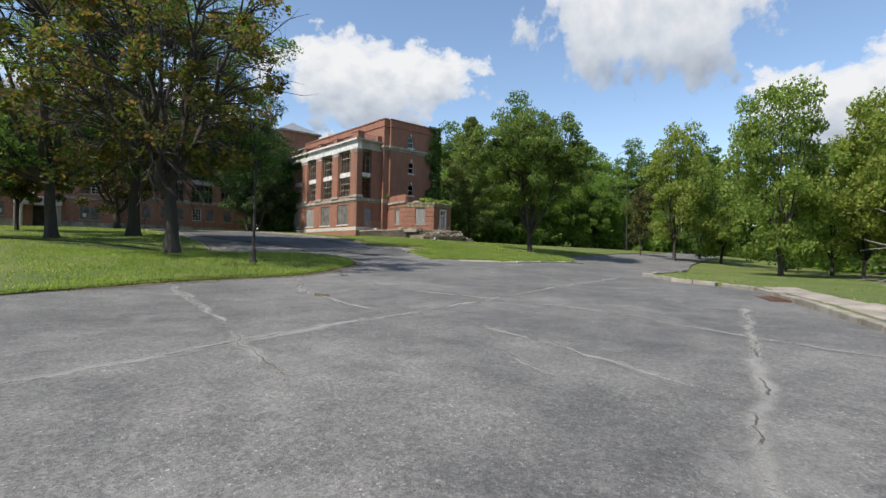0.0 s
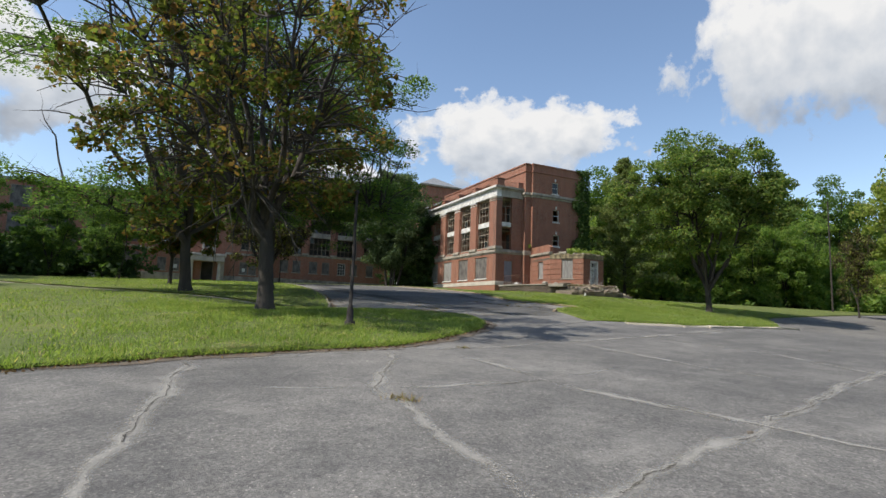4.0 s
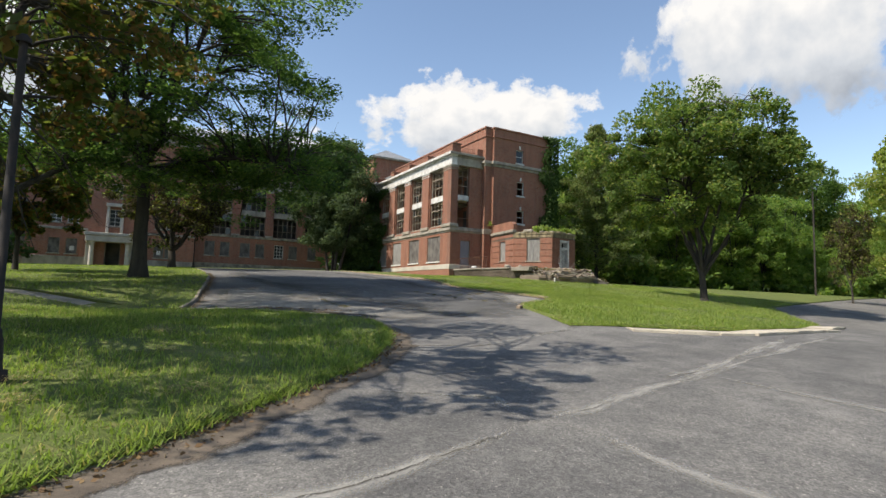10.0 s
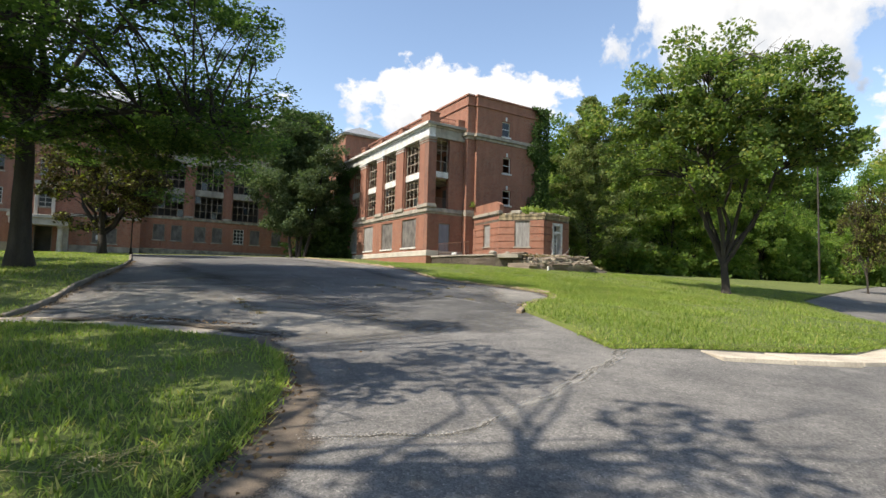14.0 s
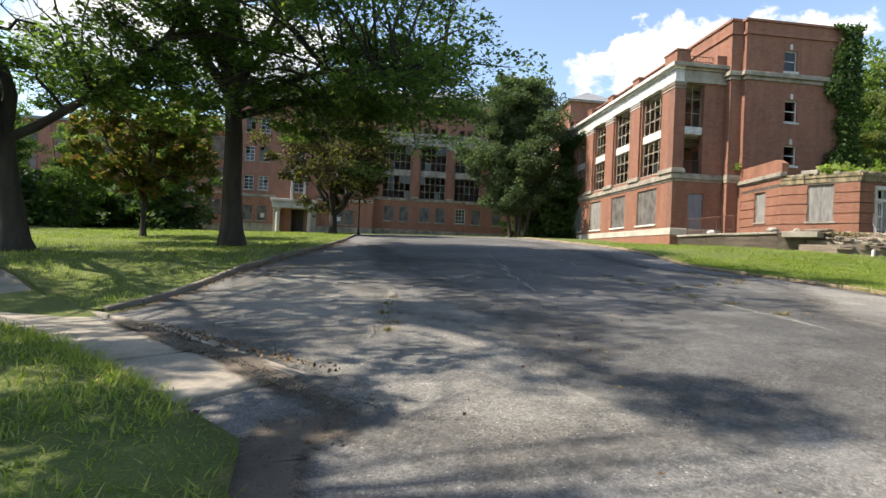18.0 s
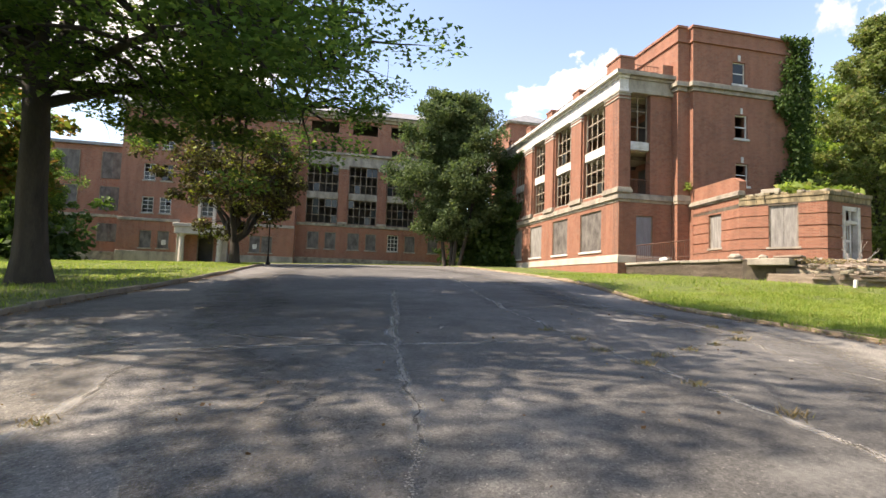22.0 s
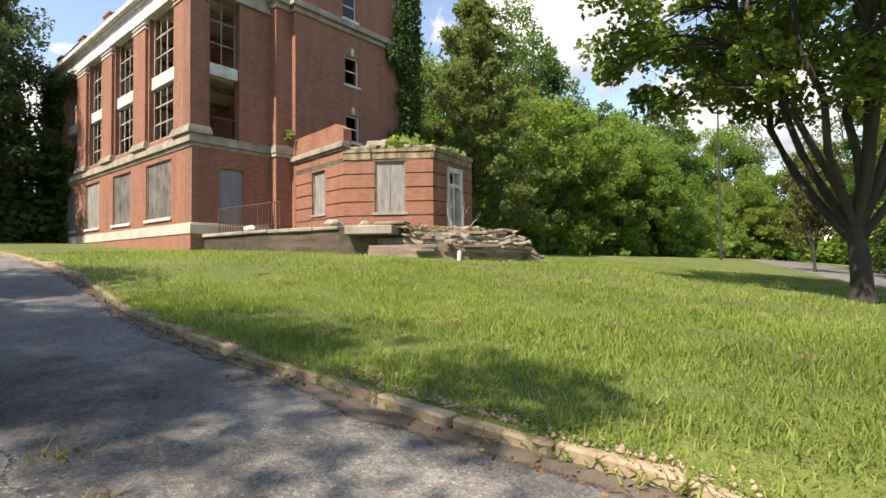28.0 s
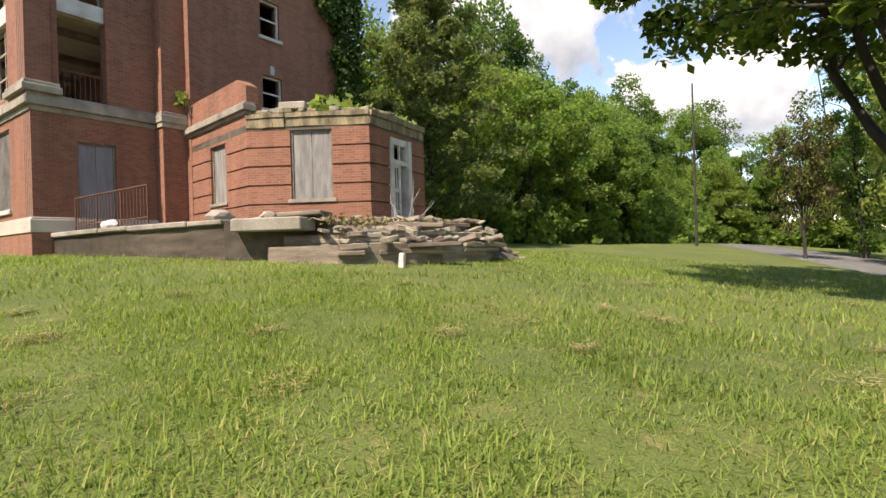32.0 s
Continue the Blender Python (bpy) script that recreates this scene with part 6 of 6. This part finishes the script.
def clods(label, line, per_metre, spread, size, lift, seed, material):
    """Countless small angular lumps strewn along a line."""
    rng = np.random.default_rng(seed)
    pts = np.array([(x, y) for x, y, a in along(line, 0.05)])
    n = int(len(pts) * 0.05 * per_metre)
    c = pts[rng.integers(0, len(pts), n)]
    heap = 0.4 + 0.9 * np.abs(np.sin(c[:, 0] * 2.1 + c[:, 1] * 1.3) * np.sin(c[:, 1] * 3.7))
    c = c + rng.normal(size=(n, 2)) * spread * heap[:, None]
    r = size * rng.uniform(0.2, 1.0, n) ** 1.8
    shape = np.array([(1, 0, 0), (0, 1, 0), (-1, 0, 0), (0, -1, 0), (0, 0, 0.8), (0, 0, -0.8)])
    v = np.zeros((n, 6, 3))
    v[:, :, :2] = c[:, None]
    v[:, :, 2] = (ground_many(c[:, 0], c[:, 1]) + lift + 0.3 * r)[:, None]
    v += shape[None] * r[:, None, None] * rng.uniform(0.5, 1.4, (n, 6, 1))
    faces = np.array([(0, 1, 4), (1, 2, 4), (2, 3, 4), (3, 0, 4), (1, 0, 5), (2, 1, 5), (3, 2, 5), (0, 3, 5)])
    f = (6 * np.arange(n)[:, None, None] + faces[None]).reshape(-1, 3)
    return tagged(raw("soil_clods", v.reshape(-1, 3), f, material), label, "soil", kind="stuff")


WALK_SOIL = [(13.9, 26.0), (13.45, 26.5), (12.9, 27.15), (12.3, 27.85), (11.6, 28.7), (10.8, 29.65), (10.0, 30.6)]
spread_soil("brown soil washed over the sidewalk kerb", WALK_SOIL, 0.3, 0.052, 3)
clods("crumbs of soil heaped beside the sidewalk kerb", WALK_SOIL[:6], 380, 0.07, 0.02, 0.048, 4, DIRT)
spread_soil("brown soil at the broken end of the sidewalk", [(14.3, 26.1), (13.8, 25.8), (13.45, 25.3), (13.6, 24.6), (13.3, 23.6)], 0.4, 0.012, 5)
clods("crumbs of soil at the broken end of the sidewalk", [(14.1, 26.2), (13.7, 25.7), (13.5, 25.1), (13.6, 24.5)], 380, 0.12, 0.02, 0.0, 6, DIRT)
spread_soil("brown soil washed along the kerb", EDGE_R, 0.16, 0.0125, 7)
clods("crumbs of soil and gravel along the kerb", EDGE_R, 90, 0.07, 0.022, 0.0, 8, DIRT)
clods("crumbs of kerb stone behind the kerb", [(x + 0.25, y - 0.1) for x, y in EDGE_R], 120, 0.05, 0.026, 0.1, 9, KERB_BROWN)
spread_soil("brown soil washed along the island's edge", [(0.6, 13.4), (2.9, 14.4), (5.2, 14.95), (7.0, 15.25), (8.7, 16.4), (10.3, 17.9), (11.5, 19.1), (12.5, 20.6), (13.3, 22.3), (13.7, 24.3)], 0.4, 0.0115, 10)
clods("crumbs of soil along the island's edge", [(2.9, 14.4), (5.2, 15.0), (7.0, 15.3), (8.7, 16.45), (10.3, 17.95), (11.5, 19.15), (12.5, 20.65), (13.3, 22.3), (13.7, 24.3)], 120, 0.1, 0.022, 0.0, 11, DIRT)


def tuft(label, spots, seed):
    rng = np.random.default_rng(seed)
    x, y = np.array(spots).T
    per = 60
    x, y = np.repeat(x, per) + rng.normal(size=len(x) * per) * 0.07, np.repeat(y, per) + rng.normal(size=len(y) * per) * 0.07
    n = len(x)
    az, h = rng.uniform(0, 2 * np.pi, n), rng.uniform(0.03, 0.13, n)
    z = ground_many(x, y)
    p = np.zeros((n, 3, 3))
    for i, (k, sw) in enumerate(((0, 1), (0, -1), (1, 0))):
        p[:, i, 0] = x + np.cos(az) * h * 0.8 * k - np.sin(az) * 0.007 * sw
        p[:, i, 1] = y + np.sin(az) * h * 0.8 * k + np.cos(az) * 0.007 * sw
        p[:, i, 2] = z + h * k * 0.7
    return tagged(raw("weed_tufts", p.reshape(-1, 3), np.arange(3 * n).reshape(-1, 3), WEED), label, "weeds", kind="stuff")


spots = [(14.3 + 0.06 * math.sin(k * 2), 28.9 + 0.7 * k + 0.2 * math.sin(k * 5)) for k in range(5)]
spots += [(20.6 + 0.1 * math.sin(k * 3), 29.6 + 1.1 * k + 0.3 * math.sin(k * 7)) for k in range(7)] + [(21.2 + 0.8 * k, 33.6 + 0.4 * k) for k in range(4)] + [(5.3, 10.6), (5.4, 10.4), (8.6, 15.1), (24.3, 35.6), (24.35, 36.3), (24.3, 38.0)]
tuft("dry weed tufts that grow in the cracks", spots, 3)


def stick(label, x, y, az, length, r, seed):
    rng = np.random.default_rng(seed)
    t = thing("fallen_branch", label, "branch", at=(x, y, ground_z(x, y)))
    a = radians(az)
    p, rr = limb(rng, (0, 0, r), (math.cos(a), math.sin(a), 0.0), length, r, r * 0.4, 0.0, 9, 0.2)
    p[:, 2] = r + 0.015 * np.abs(np.sin(np.arange(10)))
    v, f = tubes([(p, rr)], 6)
    raw("stem", v, f, BARK_PALE, t, True)
    q, qr = limb(rng, p[4], (math.cos(a + 0.6), math.sin(a + 0.6), 0.05), length * 0.25, r * 0.5, r * 0.2, 0, 4, 0.1)
    q[:, 2] = np.maximum(q[:, 2], r * 0.5)
    v, f = tubes([(q, qr)], 5)
    raw("twig", v, f, BARK_PALE, t, True)
    return t


stick("pale barkless branch fallen on the drive", 11.9, 29.6, 12, 1.25, 0.017, 1)
stick("short twig fallen on the drive", 13.3, 31.6, 40, 0.5, 0.012, 2)
stick("short twig fallen on the drive", 13.2, 34.2, 20, 0.4, 0.01, 3)
stick("short twig fallen on the drive", 18.6, 36.2, 70, 0.45, 0.012, 4)

drain = thing("storm_drain", "rusty iron kerb drain with a barred grate", "drain", at=(17.1, 4.75, ground_z(17.1, 4.75)))
part("frame", turned(boxes((-1.1, 1.1, -0.28, -0.22, -0.05, 0.03), (-1.1, 1.1, 0.22, 0.28, -0.05, 0.03), (-1.1, -1.04, -0.22, 0.22, -0.05, 0.028), (1.04, 1.1, -0.22, 0.22, -0.05, 0.028)), pose(0, 0, 0, 0, 0, 31)), RUST, drain)
for k in range(16):
    part("bar", turned(boxes((-1.0 + 0.13 * k, -0.95 + 0.13 * k, -0.22, 0.22, -0.03, 0.02)), pose(0, 0, 0, 0, 0, 31)), RUST, drain)

boulder_rng = random.Random(5)


def rock(label, x, y, z, size, material, seed):
    bm = bmesh.new()
    bmesh.ops.create_icosphere(bm, subdivisions=2, radius=1)
    for v in bm.verts:
        v.co = Vector((v.co.x * size * 1.5, v.co.y * size, v.co.z * size * 0.75)) * (1 + 0.3 * noise.noise(v.co * 1.7 + Vector((seed, 0, 0))))
        v.co += Vector((x, y, z + size * 0.5))
    return tagged(part("rock", bm, material), label, "rock")


rock("pale boulder on the terrace", 33.75, 51.0, 5.33, 0.2, WHITE, 1)
rock("pale block of stone on the terrace", 34.4, 46.9, 5.33, 0.22, STONE, 2)
rock("pale block of stone on the terrace", 35.3, 46.3, 5.36, 0.16, STONE, 4)
for k in range(14):
    x, y = boulder_rng.uniform(6, 24), boulder_rng.uniform(8, 42)
    if x > 12.5 or y < 12:
        rock("small chip of broken asphalt on the road", x, y, ground_z(x, y) - 0.008, boulder_rng.uniform(0.015, 0.03), CRACK if k % 2 else DIRT, 10 + k)

# dead tree and brush heap at the corner of the far lawn
dead = thing("dead_tree", "bare white-barked dead tree among the bushes", "tree", at=on(37.5, 3.0))
rng_d = np.random.default_rng(9)
lines = [limb(rng_d, (0, 0, -0.1), (0.1, 0.1, 1), 7, 0.2, 0.05, 0, 9, 0.1)]
for k in range(9):
    p0 = lines[0][0][2 + k * 7 // 9]
    lines.append(limb(rng_d, p0, (math.cos(k * 2.2), math.sin(k * 2.2), 0.5), 3.4 - 0.2 * k, 0.09, 0.015, 0.1, 7, 0.18))
    lines.append(limb(rng_d, lines[-1][0][4], rng_d.normal(size=3), 1.4, 0.03, 0.008, 0, 4, 0.2))
v, f = tubes(lines, 6)
raw("trunk", v, f, BARK_PALE, dead, True)
heap = thing("brush_heap", "heap of dead brown branches on the lawn", "branches", at=on(34, 3.4))
for k in range(26):
    a = rng_d.uniform(0, 6.28)
    p, r = limb(rng_d, (rng_d.normal() * 0.9, rng_d.normal() * 0.7, 0.1 + 0.05 * k * rng_d.uniform()), (math.cos(a), math.sin(a), rng_d.uniform(-0.05, 0.35)), rng_d.uniform(1.2, 2.6), 0.035, 0.008, 0, 5, 0.15)
    p[:, 2] = np.maximum(p[:, 2], 0.03)
    v, f = tubes([(p, r)], 5)
    raw("branch", v, f, BARK if k % 3 else BARK_PALE, heap, True)

# ---- grass blades ----
def inside(poly, x, y):
    hit = np.zeros(len(x), bool)
    for (x0, y0), (x1, y1) in zip(poly, poly[1:] + poly[:1]):
        if y0 != y1:
            hit ^= ((y0 > y) != (y1 > y)) & (x < (x1 - x0) * (y - y0) / (y1 - y0) + x0)
    return hit


def blades(name, label, poly, area, count, tall, wide, seed, bald=0.25, simple=False, fade=3.0):
    rng = np.random.default_rng(seed)
    x, y = rng.uniform(area[0], area[1], count), rng.uniform(area[2], area[3], count)
    patch = np.sin(x * 1.7 + 2 * np.sin(y * 0.9)) * np.sin(y * 1.3 + 1.5 * np.sin(x * 0.7)) + 0.6 * np.sin(x * 4.1 + y * 2.3) * np.sin(y * 3.7 - x * 1.9)
    rim = np.minimum(np.minimum(x - area[0], area[1] - x), np.minimum(y - area[2], area[3] - y)) / fade
    keep = inside(poly, x, y) & (rng.uniform(size=count) > bald * (patch > 0.55)) & (rng.uniform(size=count) < rim)
    x, y, patch = x[keep], y[keep], patch[keep]
    n = len(x)
    h = tall * rng.uniform(0.45, 1.2, n) * (1 - 0.3 * np.clip(patch, -0.5, 1.0))
    az, lean = rng.uniform(0, 2 * np.pi, n), rng.uniform(0.2, 1.25, n)
    dx, dy = np.cos(az), np.sin(az)
    w = wide * rng.uniform(0.7, 1.3, n)
    z = ground_many(x, y) + LAWN_LIFT - 0.03
    shape = ((0, 1), (0, -1), (1, 0)) if simple else ((0, 1), (0, -1), (0.55, -0.75), (0.55, 0.75), (1, 0))
    p = np.zeros((n, len(shape), 3))
    for i, (k, sw) in enumerate(shape):
        p[:, i, 0] = x + dx * lean * h * k * k - dy * w * sw / 2
        p[:, i, 1] = y + dy * lean * h * k * k + dx * w * sw / 2
        p[:, i, 2] = z + h * k * (1 - 0.45 * lean * k)
    b = len(shape) * np.arange(n)[:, None]
    f = b + [0, 1, 2] if simple else np.concatenate([b + [0, 1, 2], b + [0, 2, 3], b + [3, 2, 4]])
    ob = raw(name, p.reshape(-1, 3), f, GRASS)
    return tagged(ob, label, "grass", kind="stuff")


def rim(label, line, per_metre, tall, seed):
    """Grass that hangs over the edge of a lawn."""
    rng = np.random.default_rng(seed)
    pts = np.array([(x, y) for x, y, a in along(line, 0.05)])
    n = int(len(pts) * 0.05 * per_metre)
    c = pts[rng.integers(0, len(pts), n)] + rng.normal(size=(n, 2)) * 0.07
    h, az = tall * rng.uniform(0.4, 1.2, n) * (0.6 + 0.5 * np.abs(np.sin(c[:, 0] * 1.9 + c[:, 1]))), rng.uniform(0, 2 * np.pi, n)
    z = ground_many(c[:, 0], c[:, 1]) + LAWN_LIFT - 0.06
    p = np.zeros((n, 3, 3))
    for i, (k, sw) in enumerate(((0, 1), (0, -1), (1, 0))):
        p[:, i, 0] = c[:, 0] + np.cos(az) * h * 0.9 * k - np.sin(az) * 0.008 * sw
        p[:, i, 1] = c[:, 1] + np.sin(az) * h * 0.9 * k + np.cos(az) * 0.008 * sw
        p[:, i, 2] = z + h * k * 0.7
    return tagged(raw("grass", p.reshape(-1, 3), np.arange(3 * n).reshape(-1, 3), GRASS), label, "grass", kind="stuff")


def dry_tufts(label, poly, area, spots, seed):
    """Matted patches of dead straw in the lawn."""
    rng = np.random.default_rng(seed)
    cx, cy = rng.uniform(area[0], area[1], spots), rng.uniform(area[2], area[3], spots)
    per = 95
    x, y = np.repeat(cx, per), np.repeat(cy, per)
    s = np.repeat(rng.uniform(0.05, 0.16, spots), per)
    x, y = x + rng.normal(size=len(x)) * s * 1.4, y + rng.normal(size=len(y)) * s
    ok = inside(poly, x, y)
    x, y = x[ok], y[ok]
    n = len(x)
    az, ln = rng.uniform(0, 2 * np.pi, n), rng.uniform(0.06, 0.2, n)
    z = ground_many(x, y) + LAWN_LIFT + rng.uniform(0.02, 0.1, n)
    p = np.zeros((n, 3, 3))
    for i, (k, sw) in enumerate(((0, 1), (0, -1), (1, 0))):
        p[:, i, 0] = x + np.cos(az) * ln * k - np.sin(az) * 0.006 * sw
        p[:, i, 1] = y + np.sin(az) * ln * k + np.cos(az) * 0.006 * sw
        p[:, i, 2] = z + ln * k * 0.06
    return tagged(raw("dry_grass", p.reshape(-1, 3), np.arange(3 * n).reshape(-1, 3), STRAW), label, "grass", kind="stuff")


blades("grass", "long green grass blades on the sunlit lawn", RIGHT, (24, 35, 28, 44), 220000, 0.15, 0.011, 1)
blades("grass", "long green grass blades on the sunlit lawn", RIGHT, (17, 54, 17, 56), 220000, 0.17, 0.028, 2, simple=True)
blades("grass", "long green grass blades round the big trees", ISLAND, (0, 15, 10, 32), 170000, 0.15, 0.014, 3)
blades("grass", "long green grass blades round the big trees", ISLAND, (-16, 16, 3, 40), 100000, 0.17, 0.035, 4, simple=True)
blades("grass", "long green grass blades on the shaded lawn", NORTH, (-10, 14, 29, 74), 110000, 0.16, 0.035, 5, simple=True)
blades("grass", "mown grass blades beside the court", SOUTHEAST, (2, 45, -8, 24), 70000, 0.1, 0.035, 6, simple=True)
rim("long grass that hangs over the island's edge", [(-12, 7.0), (-4.4, 11.2), (-1.6, 12.4), (0.6, 13.6), (2.9, 14.6), (5.2, 15.15), (7.0, 15.5), (8.5, 16.6), (10.1, 18.1), (11.3, 19.3), (12.3, 20.8), (13.1, 22.5), (13.5, 24.3), (12.5, 26.2), (9.6, 29.2)], 420, 0.17, 21)
rim("long grass that hangs over the kerb", [(x + 0.22, y - 0.08) for x, y in EDGE_R], 420, 0.16, 22)
rim("long grass at the corner of the sunlit lawn", [(19.5, 24.1), (19.0, 22.9), (20.2, 22.6), (22.0, 21.65), (23.5, 21.1), (28, 21.4), (33, 23.1)], 260, 0.15, 23)
dry_tufts("matted straw-coloured patches in the sunlit lawn", RIGHT, (26, 40, 29, 44), 60, 7)
dry_tufts("matted straw-coloured patches in the lawn", ISLAND, (2, 13, 14, 28), 40, 8)
blades("grass", "long green grass blades on the sunlit lawn", RIGHT, (17, 28, 19, 33), 60000, 0.15, 0.02, 9, simple=True, fade=1.0)

# ---- clouds, far off ----
def cloud_material(name, seed):
    m, t, b = shader(name)
    t.nodes.remove(b)
    c = t.nodes.new("ShaderNodeTexCoord")
    mp = t.nodes.new("ShaderNodeMapping")
    mp.inputs["Location"].default_value = (seed * 3.1, seed * 1.7, seed)
    mp.inputs["Scale"].default_value = (2.0, 1.0, 1.0)
    t.links.new(c.outputs["UV"], mp.inputs[0])
    n = node(t, "ShaderNodeTexNoise", Scale=3.2, Detail=9.0, Roughness=0.58)
    t.links.new(mp.outputs[0], n.inputs["Vector"])
    # fall off from the middle of the patch
    s = t.nodes.new("ShaderNodeVectorMath")
    s.operation = "DISTANCE"
    s.inputs[1].default_value = (0.5, 0.5, 0)
    t.links.new(c.outputs["UV"], s.inputs[0])
    sub = node(t, "ShaderNodeMath")
    sub.operation = "MULTIPLY_ADD"
    sub.inputs[1].default_value, sub.inputs[2].default_value = -1.15, 0.43
    t.links.new(s.outputs["Value"], sub.inputs[0])
    add = t.nodes.new("ShaderNodeMath")
    t.links.new(n.outputs[0], add.inputs[0]), t.links.new(sub.outputs[0], add.inputs[1])
    alpha = ramp(t, add.outputs[0], [(0.5, (0, 0, 0)), (0.56, (0.75, 0.75, 0.75)), (0.64, (1, 1, 1))])
    sep = t.nodes.new("ShaderNodeSeparateXYZ")
    t.links.new(c.outputs["UV"], sep.inputs[0])
    n2 = node(t, "ShaderNodeTexNoise", Scale=6.0, Detail=6.0)
    t.links.new(mp.outputs[0], n2.inputs["Vector"])
    up = t.nodes.new("ShaderNodeMath")
    up.operation = "MULTIPLY_ADD"
    up.inputs[1].default_value = 0.7
    t.links.new(n2.outputs[0], up.inputs[0]), t.links.new(sep.outputs[1], up.inputs[2])
    col = ramp(t, up.outputs[0], [(0.4, (0.42, 0.47, 0.55)), (0.68, (0.68, 0.73, 0.8)), (0.98, (1, 1, 1))])
    e = node(t, "ShaderNodeEmission", Strength=0.72)
    t.links.new(col, e.inputs[0])
    tr = t.nodes.new("ShaderNodeBsdfTransparent")
    ms = t.nodes.new("ShaderNodeMixShader")
    t.links.new(alpha, ms.inputs[0]), t.links.new(tr.outputs[0], ms.inputs[1]), t.links.new(e.outputs[0], ms.inputs[2])
    t.links.new(ms.outputs[0], t.nodes["Material Output"].inputs[0])
    return m


def cloud(az, el, wide, tall, seed):
    """A patch of cloud on the sky dome: azimuth from +y towards +x and elevation, in degrees."""
    me = bpy.data.meshes.new("cloud")
    n, far = 12, 1800.0
    vs, uv = [], []
    for j in range(n + 1):
        for i in range(n + 1):
            a, e = radians(az + wide * (i / n - 0.5)), radians(el + tall * (j / n - 0.5))
            vs.append((far * math.sin(a) * math.cos(e), far * math.cos(a) * math.cos(e), far * math.sin(e)))
            uv.append((i / n, j / n))
    fs = [(j * (n + 1) + i, j * (n + 1) + i + 1, (j + 1) * (n + 1) + i + 1, (j + 1) * (n + 1) + i) for j in range(n) for i in range(n)]
    me.from_pydata(vs, [], fs)
    layer = me.uv_layers.new()
    for lp in me.loops:
        layer.data[lp.index].uv = uv[lp.vertex_index]
    me.materials.append(cloud_material("cloud_vapour", seed))
    return tagged(new("backdrop_cloud", me), "white heaped cloud with a grey base", "cloud", kind="structure")


cloud(33, 18.5, 32, 13, 1)
cloud(63, 25, 34, 20, 2)
cloud(12, 13, 40, 12, 3)
cloud(80, 14, 30, 12, 4)
cloud(48, 40, 30, 14, 5)
cloud(-20, 20, 40, 16, 6)
